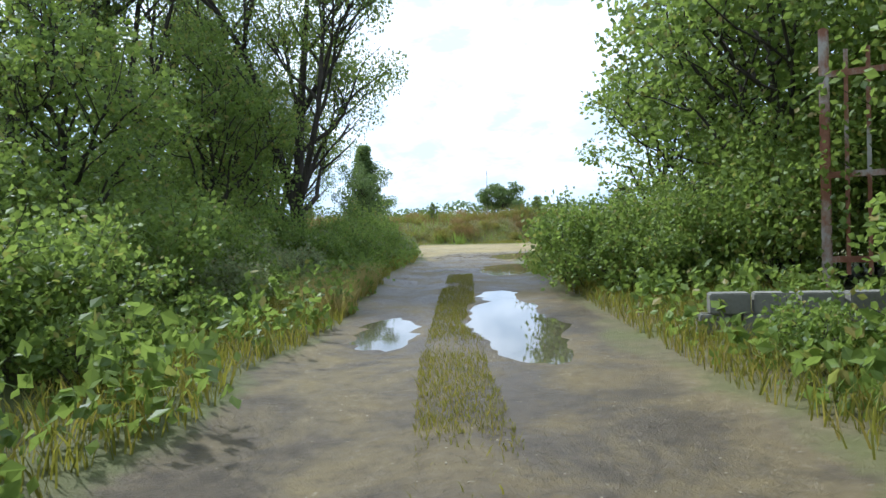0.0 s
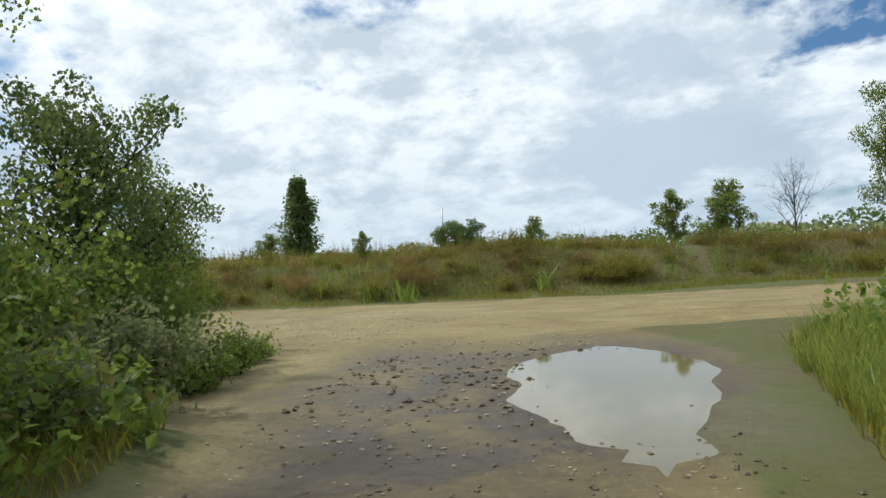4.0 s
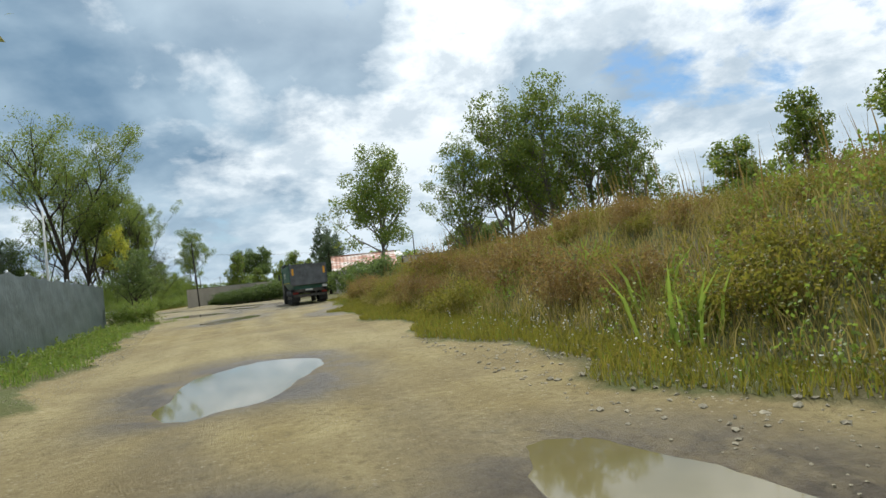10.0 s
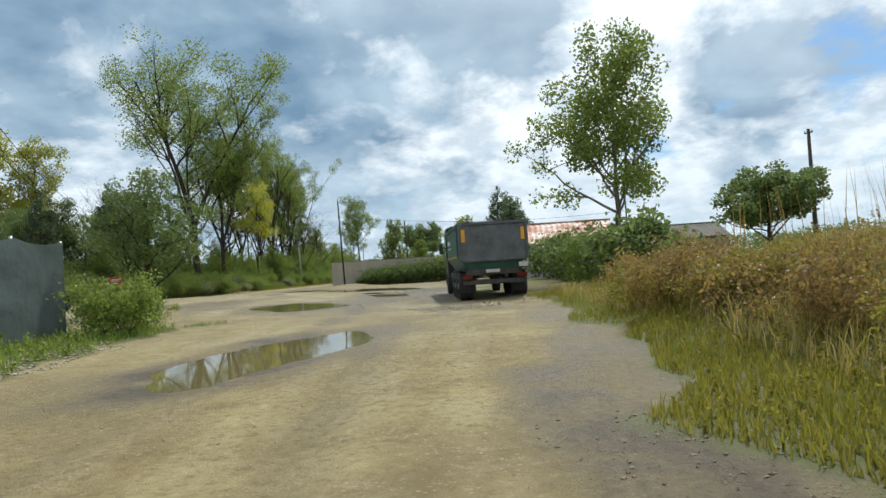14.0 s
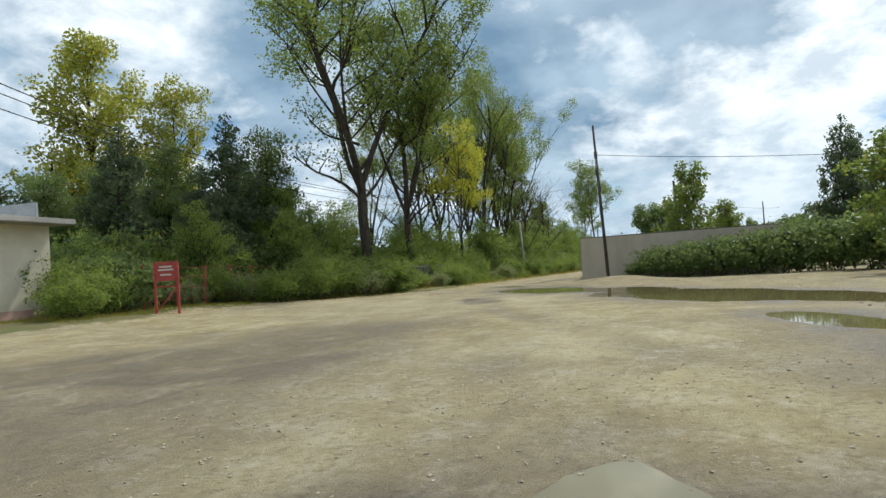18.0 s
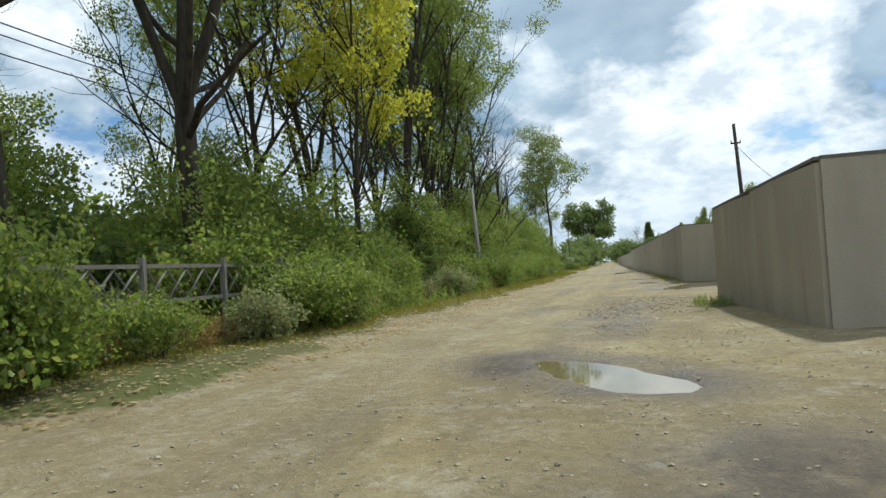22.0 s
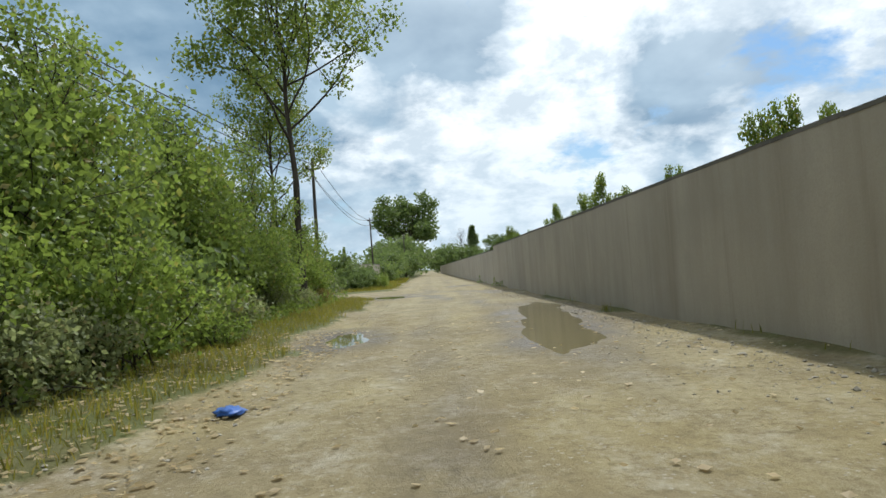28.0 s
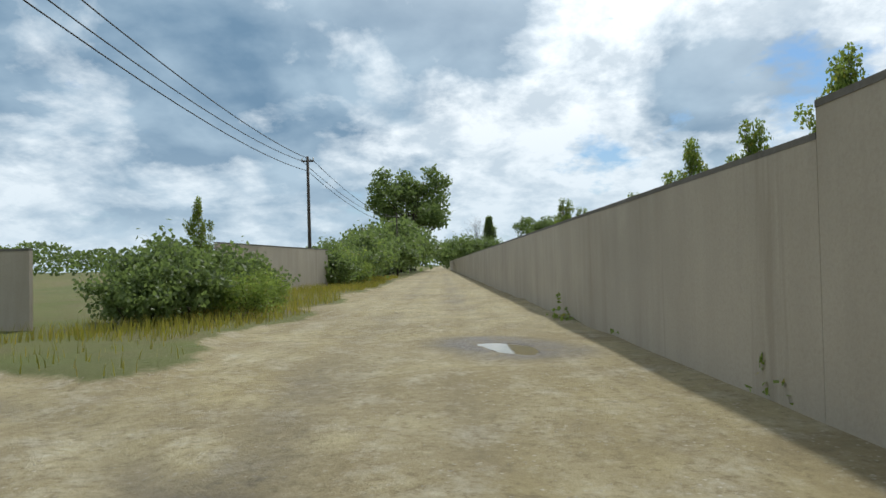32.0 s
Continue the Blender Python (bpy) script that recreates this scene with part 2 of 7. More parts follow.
def bark_material(name, dark, light):
    n = Nodes(name)
    v = n.noise(6, 8, 0.7, True, (1, 1, 0.18), 0.6)
    n.bump(v, 0.8, 0.03)
    return n.finish(n.ramp(v, [(0.3, dark), (0.7, light)]), 0.9, 0, 0.2)


M_BARK = bark_material("bark", (0.022, 0.019, 0.015), (0.095, 0.080, 0.060))
M_BARK_PALE = bark_material("pale_bark", (0.09, 0.08, 0.06), (0.24, 0.215, 0.18))
M_POLE_WOOD = bark_material("tarred_pole_wood", (0.03, 0.026, 0.022), (0.10, 0.085, 0.07))


def ground_material():
    n = Nodes("dirt_and_turf")
    big = n.noise(0.11, 4, 0.55)
    mid = n.noise(0.9, 8, 0.68, dist=0.6)
    fine = n.noise(9, 8, 0.75)
    grit = n.noise(45, 4, 0.7)
    dirt = n.ramp(mid, [(0.30, (0.165, 0.130, 0.068)), (0.48, (0.262, 0.214, 0.108)), (0.70, (0.36, 0.306, 0.168))])
    dirt = n.mix(n.ramp(big, [(0.42, 0.0), (0.62, 0.5)]), dirt, (0.335, 0.30, 0.20))
    dirt = n.mix(n.ramp(fine, [(0.36, 0.6), (0.48, 0.0)]), dirt, (0.135, 0.106, 0.062))
    streak = n.noise(2.4, 6, 0.65, stretch=(0.10, 1, 1), dist=0.3)
    dirt = n.mix(n.ramp(streak, [(0.36, 0.40), (0.47, 0.0)]), dirt, (0.195, 0.156, 0.090))
    dirt = n.mix(n.math('MULTIPLY', n.attr("wear"), n.ramp(fine, [(0.38, 0.0), (0.58, 0.5)])), dirt, (0.40, 0.355, 0.235))
    dirt = n.mix(n.ramp(n.noise(0.32, 6, 0.6, dist=0.8), [(0.44, 0.0), (0.58, 0.5)]), dirt, (0.19, 0.152, 0.090))
    dirt = n.mix(n.ramp(fine, [(0.56, 0.0), (0.70, 0.6)]), dirt, (0.42, 0.375, 0.25))
    peb = n.voronoi(16)
    dirt = n.mix(n.math('MULTIPLY', n.ramp(peb.outputs["Distance"], [(0.16, 0.85), (0.26, 0.0)]), n.ramp(n.noise(2.2, 4), [(0.46, 0.0), (0.56, 1.0)])), dirt, n.ramp(grit, [(0.35, (0.20, 0.17, 0.12)), (0.65, (0.50, 0.46, 0.37))]))
    loam = n.attr("loam")
    dirt = n.mix(n.math('MULTIPLY', loam, 0.7), dirt, n.mix(1.0, dirt, (1.02, 0.95, 0.72), 'MULTIPLY'))
    caked = n.math('MULTIPLY', n.ramp(n.noise(1.7, 9, 0.75), [(0.50, 0.0), (0.66, 0.6)]), n.ramp(fine, [(0.40, 0.25), (0.56, 1.0)]))
    dirt = n.mix(n.math('MULTIPLY', caked, n.math('SUBTRACT', 1.0, loam)), dirt, (0.44, 0.41, 0.335))
    mud = n.ramp(fine, [(0.3, (0.034, 0.026, 0.017)), (0.7, (0.115, 0.088, 0.058))])
    wet = n.math('MULTIPLY', n.attr("mud"), n.ramp(mid, [(0.34, 0.25), (0.55, 1.0)]))
    col = n.mix(wet, dirt, mud)
    soil = n.ramp(fine, [(0.3, (0.085, 0.070, 0.032)), (0.7, (0.20, 0.165, 0.085))])
    soil = n.mix(n.ramp(n.noise(0.6, 6), [(0.40, 0.0), (0.60, 0.85)]), soil, (0.115, 0.125, 0.036))
    soil = n.mix(n.ramp(n.noise(0.05, 6, 0.6), [(0.42, 0.0), (0.60, 0.7)]), soil, (0.085, 0.105, 0.030))
    edge = n.math('ADD', n.attr("dirt"), n.math('MULTIPLY', n.math('SUBTRACT', n.noise(1.7, 8, 0.75), 0.5), 1.3))
    col = n.mix(n.ramp(edge, [(0.34, 0.0), (0.66, 1.0)]), soil, col)
    n.bump(n.math('ADD', n.math('MULTIPLY', fine, 0.8), n.math('ADD', n.math('MULTIPLY', grit, 0.45), mid)), 0.75, 0.05)
    rough = n.mix(wet, (0.95, 0.95, 0.95), (0.40, 0.40, 0.40))
    return n.finish(col, rough, 0, 0.25)


M_GROUND = ground_material()


def water_material(name, color):
    n = Nodes(name)
    n.bump(n.noise(3.0, 3, 0.5), 0.04, 0.01)
    col = n.ramp(n.noise(0.8, 4), [(0.3, tuple(c * 0.75 for c in color)), (0.7, color)])
    return n.finish(col, 0.04, 0, 0.6)


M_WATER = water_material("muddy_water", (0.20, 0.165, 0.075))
# the muddy water again, with the trees' shade put into its colour
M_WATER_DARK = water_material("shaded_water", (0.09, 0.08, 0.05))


def concrete_material(name, base, stain):
    n = Nodes(name)
    streak = n.noise(1.6, 7, 0.65, True, (1, 1, 0.12))
    blot = n.noise(0.7, 6, 0.6)
    col = n.ramp(streak, [(0.28, stain), (0.55, base), (0.8, tuple(c * 1.15 for c in base))])
    col = n.mix(n.ramp(blot, [(0.4, 0.5), (0.62, 0.0)]), col, tuple(c * 0.78 for c in base))
    col = n.mix(n.ramp(n.noise(0.23, 5, 0.6), [(0.42, 0.0), (0.62, 0.45)]), col, tuple(c * 1.12 for c in base))
    col = n.mix(n.ramp(n.noise(2.6, 5, 0.7, True, (1, 1, 0.05)), [(0.58, 0.0), (0.70, 0.45)]), col, tuple(c * 0.8 for c in stain))
    col = n.mix(n.ramp(n.noise(35, 4), [(0.35, 0.25), (0.55, 0.0)]), col, stain)
    n.bump(n.noise(22, 6, 0.7), 0.35, 0.01)
    return n.finish(col, 0.9, 0, 0.25)


M_WALL = concrete_material("weathered_concrete", (0.400, 0.356, 0.285), (0.295, 0.255, 0.195))
M_WALL_TOP = concrete_material("dark_coping", (0.16, 0.15, 0.13), (0.08, 0.075, 0.06))
M_CONCRETE = concrete_material("grey_concrete", (0.40, 0.38, 0.35), (0.22, 0.21, 0.19))
M_STONE = plain("pale_stone", (0.34, 0.31, 0.25), 0.9, 0, 0.35, 9, 0.4)


# ---- meshes ----
def mesh_np(name, verts, faces, smooth=False):
    """A mesh from arrays: verts (n, 3), faces (m, k)."""
    verts, faces = np.asarray(verts, np.float32), np.asarray(faces, np.int32)
    me = bpy.data.meshes.new(name)
    k = faces.shape[1]
    me.vertices.add(len(verts))
    me.vertices.foreach_set("co", verts.ravel())
    me.loops.add(faces.size)
    me.loops.foreach_set("vertex_index", faces.ravel())
    me.polygons.add(len(faces))
    me.polygons.foreach_set("loop_start", np.arange(0, faces.size, k, dtype=np.int32))
    me.polygons.foreach_set("loop_total", np.full(len(faces), k, np.int32))
    me.polygons.foreach_set("use_smooth", np.full(len(faces), smooth))
    me.update(calc_edges=True)
    return me


def part_np(name, verts, faces, material, parent=None, label="", smooth=False):
    ob = new(name, mesh_np(name, verts, faces, smooth))
    ob.data.materials.append(material)
    ob.parent = parent
    if label:
        ob["label"] = label
    return ob


def part(name, bm, material, parent=None, label="", smooth=False):
    """Links a bmesh as one mesh object under a thing or a part."""
    me = bpy.data.meshes.new(name)
    if smooth:
        for f in bm.faces:
            f.smooth = True
    bm.to_mesh(me)
    bm.free()
    me.materials.append(material)
    ob = new(name, me)
    ob.parent = parent
    if label:
        ob["label"] = label
    return ob


def holder(name, m, label, category, group="", kind=""):
    ob = new(name)
    ob.empty_display_size = 0.3
    ob.matrix_basis = m
    return tagged(ob, label, category, group, kind)


def box(cx, cy, cz, sx, sy, sz, bevel=0.0, bm=None):
    """A box by centre and size."""
    own = bmesh.new()
    bmesh.ops.create_cube(own, size=1.0, matrix=Matrix.Translation((cx, cy, cz)) @ Matrix.Diagonal((sx, sy, sz, 1)))
    if bevel:
        bmesh.ops.bevel(own, geom=own.edges[:], offset=bevel, segments=2, affect='EDGES', clamp_overlap=True)
    if bm is None:
        return own
    tmp = bpy.data.meshes.new("tmp")
    own.to_mesh(tmp)
    own.free()
    bm.from_mesh(tmp)
    bpy.data.meshes.remove(tmp)
    return bm


def rod(a, b, r0, r1=None, sides=8, bm=None):
    """A tapered rod from a to b."""
    bm = bm or bmesh.new()
    a, b = Vector(a), Vector(b)
    r1 = r0 if r1 is None else r1
    q = (b - a).to_track_quat('Z', 'Y')
    rings = []
    for p, r in ((a, r0), (b, r1)):
        rings.append([bm.verts.new(p + q @ Vector((r * math.cos(2 * math.pi * i / sides), r * math.sin(2 * math.pi * i / sides), 0))) for i in range(sides)])
    for i in range(sides):
        f = bm.faces.new((rings[0][i], rings[0][(i + 1) % sides], rings[1][(i + 1) % sides], rings[1][i]))
        f.smooth = True
    bm.faces.new(rings[0][::-1])
    bm.faces.new(rings[1])
    return bm


def prism(outline, depth, axis='y', bm=None):
    """An outline of (u, v) pairs pushed along an axis, centred on it."""
    bm = bm or bmesh.new()
    rows = []
    for s in (-depth / 2, depth / 2):
        rows.append([bm.verts.new({'y': (u, s, v), 'x': (s, u, v), 'z': (u, v, s)}[axis]) for u, v in outline])
    n = len(outline)
    bm.faces.new(rows[0][::-1])
    bm.faces.new(rows[1])
    for i in range(n):
        bm.faces.new((rows[0][i], rows[0][(i + 1) % n], rows[1][(i + 1) % n], rows[1][i]))
    bmesh.ops.recalc_face_normals(bm, faces=bm.faces[:])
    return bm


# ---- the lie of the land ----
def wavy(x, y, scale, seed):
    """Smooth noise of about -1 to 1 over the plan."""
    r = np.random.RandomState(seed)
    s = np.zeros_like(np.asarray(x, float))
    for k in range(7):
        a, p, q = r.uniform(0, 2 * np.pi), r.uniform(0, 2 * np.pi), scale * r.uniform(0.6, 1.9)
        s = s + np.sin((x * np.cos(a) + y * np.sin(a)) * q + p + 1.3 * np.sin(y * q * 0.7 + p))
    return s / 3.2


def away(x, y, line):
    """Distance to a polyline."""
    best = np.full(np.shape(x), 1e9)
    for (ax, ay), (bx, by) in zip(line[:-1], line[1:]):
        dx, dy = bx - ax, by - ay
        k = np.clip(((x - ax) * dx + (y - ay) * dy) / (dx * dx + dy * dy), 0, 1)
        best = np.minimum(best, np.hypot(x - ax - k * dx, y - ay - k * dy))
    return best


def step(a, b, v):
    k = np.clip((v - a) / (b - a), 0, 1)
    return k * k * (3 - 2 * k)


TRACK = [(6, -16), (0.4, -2), (-2.6, 4.5), (-4.6, 9.5), (-6.9, 15.4), (-8.8, 21), (-10, 27), (-14, 31)]
MAIN = [(90, 62), (40, 44), (8, 36.0), (-8, 32.6), (-16, 32.2), (-25, 33.6), (-40, 31.5), (-52, 29.6), (-66, 28.6), (-80, 22)]
MAIN_HALF = [(-80, 6.0), (-66, 4.8), (-52, 3.9), (-40, 3.1), (-30, 3.0), (-22, 4.0), (-14, 5.4), (-4, 4.4), (8, 3.6), (90, 3.6)]
LOT = [(-74, 19), (-84, 19), (-96, 17), (-107, 24)]
WEST = [(-100, 13), (-112, 11.6), (-124, 11.9), (-140, 12.0), (-160, 11.4), (-190, 10.6), (-265, 9.0), (-430, 5.0), (-900, -2)]
SIDE = [(-181, 9), (-181.5, 2), (-183, -12), (-190, -60)]
GATEWAY = [(-121, 13), (-123.5, 19), (-124, 40)]
BERM = [(-70, 33.0), (-64, 33.5), (-58, 33.8), (-48, 34.4), (-36, 35.7), (-27, 36.5), (-19, 37.9), (-12, 39.4), (-6, 42.0), (8, 43.5), (40, 52), (90, 72)]
BERM_H = [(-70, 0.0), (-64, 0.35), (-58, 0.95), (-50, 1.45), (-40, 1.75), (-25, 1.8), (-12, 1.35), (0, 1.1), (90, 1.0)]


def dirt_mask(x, y):
    n = 0.35 * wavy(x, y, 0.9, 3) + 0.15 * wavy(x, y, 2.6, 4)
    xs = np.clip(x, -80, 90)
    half = np.interp(xs, *zip(*MAIN_HALF))
    m = 1 - step(-0.35, 0.35, away(x, y, MAIN) + n - half)
    m = np.maximum(m, 1 - step(-0.3, 0.3, away(x, y, TRACK) + n * 0.7 - 1.55))
    m = np.maximum(m, 1 - step(-0.3, 0.3, away(x, y, [(-9.6, 23.5), (-10.6, 27), (-12, 31)]) + n * 0.7 - 2.9))
    m = np.maximum(m, 1 - step(-0.4, 0.4, away(x, y, [(-11.5, 26.2), (-14, 29.0), (-20, 31.5)]) + n * 1.2 - 2.4))
    m = np.maximum(m, 1 - step(-0.5, 0.5, away(x, y, LOT) + n * 1.6 - 11.5))
    m = np.maximum(m, 1 - step(-0.35, 0.35, away(x, y, WEST) + n - 3.1))
    m = np.maximum(m, 1 - step(-0.35, 0.35, away(x, y, SIDE) + n - 4.2))
    m = np.maximum(m, 1 - step(-0.35, 0.35, away(x, y, GATEWAY) + n - 4.5))
    return m


# last value 1: puddle under the trees, its shade painted by darker water
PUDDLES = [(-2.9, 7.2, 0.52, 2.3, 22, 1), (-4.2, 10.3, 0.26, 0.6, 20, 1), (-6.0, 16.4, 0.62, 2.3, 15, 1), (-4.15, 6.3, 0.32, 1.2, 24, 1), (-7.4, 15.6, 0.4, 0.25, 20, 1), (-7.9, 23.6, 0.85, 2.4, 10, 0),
           (-28.0, 34.7, 1.6, 0.5, 10, 0), (-26.1, 35.8, 0.9, 0.14, 3, 0), (-34.8, 32.0, 2.2, 0.85, -4, 0), (-28.6, 32.6, 0.5, 0.2, 4, 0), (-57.6, 28.5, 3.0, 0.85, -8, 0), (-84.5, 24.9, 1.6, 0.5, 20, 0),
           (-73.0, 24.1, 3.5, 1.5, 22, 0), (-80.0, 26.4, 2.4, 0.7, 25, 0), (-92.5, 23.0, 5.2, 1.7, 40, 0), (-100.5, 16.2, 3.6, 1.5, 30, 0), (-106.7, 13.1, 1.2, 0.45, 40, 0),
           (-97.8, 19.8, 2.8, 1.3, 45, 0), (-127.6, 16.2, 3.2, 0.9, -25, 0), (-160.2, 12.95, 4.9, 0.48, -5, 0), (-187.8, 11.9, 0.6, 0.22, 20, 0), (-158.5, 9.2, 1.2, 0.25, 3, 0), (-176.6, 8.5, 1.3, 0.5, 8, 0), (-132.0, 14.2, 0.9, 0.3, 0, 0), (-138.4, 13.9, 0.8, 0.3, 0, 0)]


def beside(line, off):
    """A polyline moved sideways, to the left when off is positive."""
    out = []
    for i, (x, y) in enumerate(line):
        (ax, ay), (bx, by) = line[max(0, i - 1)], line[min(len(line) - 1, i + 1)]
        n = math.hypot(bx - ax, by - ay)
        out.append((x - off * (by - ay) / n, y + off * (bx - ax) / n))
    return out


# wheel ruts: line, half width, depth, how wet
RUTS = [(beside(TRACK[:7], 0.72), 0.5, 0.055, 0.9), (beside(TRACK[:7], -0.72), 0.5, 0.06, 1.0),
        (beside(MAIN[4:9], 0.85), 0.45, 0.03, 0.6), (beside(MAIN[4:9], -0.85), 0.45, 0.03, 0.5),
        ([(-59, 30.5), (-68, 28.5), (-78, 24.5), (-90, 17.5), (-101, 13.4), (-112, 11.2)], 0.5, 0.03, 0.45), ([(-60, 29.0), (-68, 26.9), (-77, 22.8), (-89, 16), (-100, 12.0), (-112, 9.8)], 0.5, 0.025, 0.35),
        ([(-63, 31.0), (-70, 28.8), (-79, 26.8), (-88, 26.0), (-97, 27.0)], 0.45, 0.05, 0.9), ([(-64, 29.4), (-71, 27.6), (-80, 25.2), (-90, 24.2)], 0.45, 0.045, 0.8), ([(-67, 23.2), (-72, 19.2), (-78, 15.5), (-85, 13)], 0.5, 0.03, 0.6),
        (beside(WEST[1:7], 0.8), 0.4, 0.03, 0.5), (beside(WEST[1:7], -0.8), 0.4, 0.03, 0.6),
        ([(-184.5, 6.5), (-183.8, 8.2), (-180.5, 11.2), (-175.2, 12.8), (-168, 12.9)], 0.35, 0.05, 0.8), ([(-181.5, 7.0), (-179.5, 9.0), (-176.9, 9.9), (-172.1, 10.9), (-166, 11.2)], 0.3, 0.045, 0.7),
        ([(-104, 13.8), (-109, 12.4), (-114, 12.6), (-119, 14.5), (-122.5, 18), (-123.5, 24)], 0.4, 0.035, 0.7), ([(-105, 12.2), (-110, 11.2), (-116, 11.4), (-121, 13.5), (-124.5, 17), (-125.2, 24)], 0.4, 0.03, 0.5)]


# places where tyres have churned the wet dirt into clods
CHURNED = [[(-66.0, 27.9), (-68.0, 27.3), (-71.0, 26.9), (-74.0, 27.8)], [(-54.6, 32.2), (-52.4, 32.6), (-50.2, 33.2)], [(-67.4, 29.4), (-64.4, 32.6)], [(-113.6, 13.6), (-111.8, 13.3), (-110.0, 13.0)], [(-117.0, 13.6), (-115.4, 13.2), (-113.2, 12.9)], [(-95.5, 15.2), (-92.6, 16.4)], [(-8.3, 21.0), (-7.3, 17.6), (-6.3, 14.6)], [(-180.0, 8.0), (-179.3, 10.5), (-178.2, 12.6), (-175.0, 13.0)], [(-178.5, 9.5), (-176.0, 10.3), (-173.4, 10.5)]]


def rut_depth(x, y):
    d, w = np.zeros_like(x), np.zeros_like(x)
    for line, half, deep, wet in RUTS:
        k = 1 - step(0.35, 1.15, (away(x, y, line) + 0.12 * wavy(x, y, 1.6, 51)) / half)
        d, w = np.maximum(d, k * deep), np.maximum(w, k * wet)
    return d, w


def puddle_dip(x, y):
    d = np.zeros_like(x)
    for px, py, a, b, turn, _ in PUDDLES:
        c, s = math.cos(radians(turn)), math.sin(radians(turn))
        u, v = ((x - px) * c + (y - py) * s) / a, (-(x - px) * s + (y - py) * c) / b
        d = np.maximum(d, 1 - step(0.55, 1.3, np.hypot(u, v) + 0.20 * wavy(x, y, 1.8 / max(0.5, min(a, b)) ** 0.5, 31) + 0.05 * wavy(x, y, 4.5, 32)))
    return d


def puddle_flat(x, y):
    """1 on and round the puddles, where the ground lies level."""
    d = np.zeros_like(x)
    for px, py, a, b, turn, _ in PUDDLES:
        c, s = math.cos(radians(turn)), math.sin(radians(turn))
        u, v = np.abs((x - px) * c + (y - py) * s) / (a * 1.6 + 0.2), np.abs(-(x - px) * s + (y - py) * c) / (b * 1.6 + 0.2)
        d = np.maximum(d, 1 - step(1.0, 1.7, np.hypot(u, v)))
    return d


def height(x, y):
    x, y = np.asarray(x, float), np.asarray(y, float)
    m = dirt_mask(x, y)
    z = (1 - m) * (0.07 + 0.05 * wavy(x, y, 0.5, 11)) + m * 0.022 * wavy(x, y, 1.1, 12)
    flat = puddle_flat(x, y)
    z = z * (1 - flat)
    d = y - np.interp(x, *zip(*BERM))
    h = np.interp(x, *zip(*BERM_H))
    rise = step(-0.2, 4.2, d + 0.5 * wavy(x, y, 0.5, 13)) * (1 - 0.35 * step(6, 16, d)) * (1 - step(40, 80, d))
    z = z + rise * h * (1 + 0.16 * wavy(x, y, 0.35, 14)) * (1 - m)
    z = z + 0.32 * np.exp(-((x + 90) ** 2 + (y - 0) ** 2) / 90.0)
    z = z + 0.30 * np.exp(-((x + 107) ** 2 + (y - 18.2) ** 2) / 4.5)
    z = z - np.maximum(0.055 * puddle_dip(x, y), 0.6 * rut_depth(x, y)[0] * m * (1 - flat))
    z = z + 0.34 * np.exp(-(((x + 68.2) / 2.6) ** 2 + ((y - 20.6) / 1.5) ** 2))
    return z


def ground_z(x, y):
    return float(height(np.array([x]), np.array([y]))[0])


def mud_mask(x, y):
    d = np.zeros_like(x)
    for px, py, a, b, turn, _ in PUDDLES:
        c, s = math.cos(radians(turn)), math.sin(radians(turn))
        u, v = ((x - px) * c + (y - py) * s) / (a + 0.5), (-(x - px) * s + (y - py) * c) / (b + 0.5)
        d = np.maximum(d, 1 - step(0.7, 1.6, np.hypot(u, v) + 0.2 * wavy(x, y, 1.4, 21)))
    d = np.maximum(d, 0.75 * (1 - step(0.6, 1.6, np.hypot((x + 76) / 8.0, (y - 16.5) / 2.6) + 0.3 * wavy(x, y, 0.6, 22))))
    d = np.maximum(d, 0.9 * (1 - step(0.6, 1.4, np.hypot((x + 79) / 10.0, (y - 28.0) / 3.2) + 0.3 * wavy(x, y, 0.8, 23))))
    d = np.maximum(d, 0.95 * (1 - step(24, 28, y)) * (1 - step(1.3, 2.3, away(x, y, TRACK) + 0.5 * wavy(x, y, 0.8, 24))))
    d = np.maximum(d, 0.8 * (1 - step(0.3, 1.0, away(x, y, [(-64, 33.0), (-50, 33.2)]) + 0.4 * wavy(x, y, 1.0, 25))))
    for line in CHURNED:
        d = np.maximum(d, 0.9 * (1 - step(0.15, 0.75, away(x, y, line) + 0.25 * wavy(x, y, 1.6, 27))))
    d = np.maximum(d, rut_depth(x, y)[1] * (0.42 + 0.6 * wavy(x, y, 1.2, 26)))
    return np.clip(d, 0, 1)


# single tyre tracks: where the dust is pressed pale and smooth
TYRES = [beside(MAIN[4:], k) for k in (-2.1, -1.2, -0.3, 0.5, 1.6, 2.4)] + [beside(WEST[1:8], k) for k in (-1.9, -1.1, -0.2, 0.4, 1.3, 2.0)]
TYRES += [[(-58, 30.0), (-66, 27.6), (-75, 21.6), (-86, 15.2), (-98, 11.8), (-112, 10.6)], [(-58, 31.6), (-67, 29.4), (-77, 25.8), (-88, 19.8), (-99, 14.6), (-112, 12.4)],
          [(-62, 28), (-68, 23.5), (-75, 18.0), (-84, 13.5), (-96, 10.5), (-108, 10.0)], [(-66, 26), (-72, 20), (-77, 15), (-80, 11)], [(-70, 28), (-80, 22), (-92, 18.5), (-103, 16.5)],
          [(-7.0, 31.5), (-15, 33.4), (-24, 33.0)], [(2, 33.0), (-8, 33.6), (-18, 34.6), (-27, 34.6)], [(-9.5, 22), (-11.5, 27), (-16, 30.4), (-24, 31.8)]]


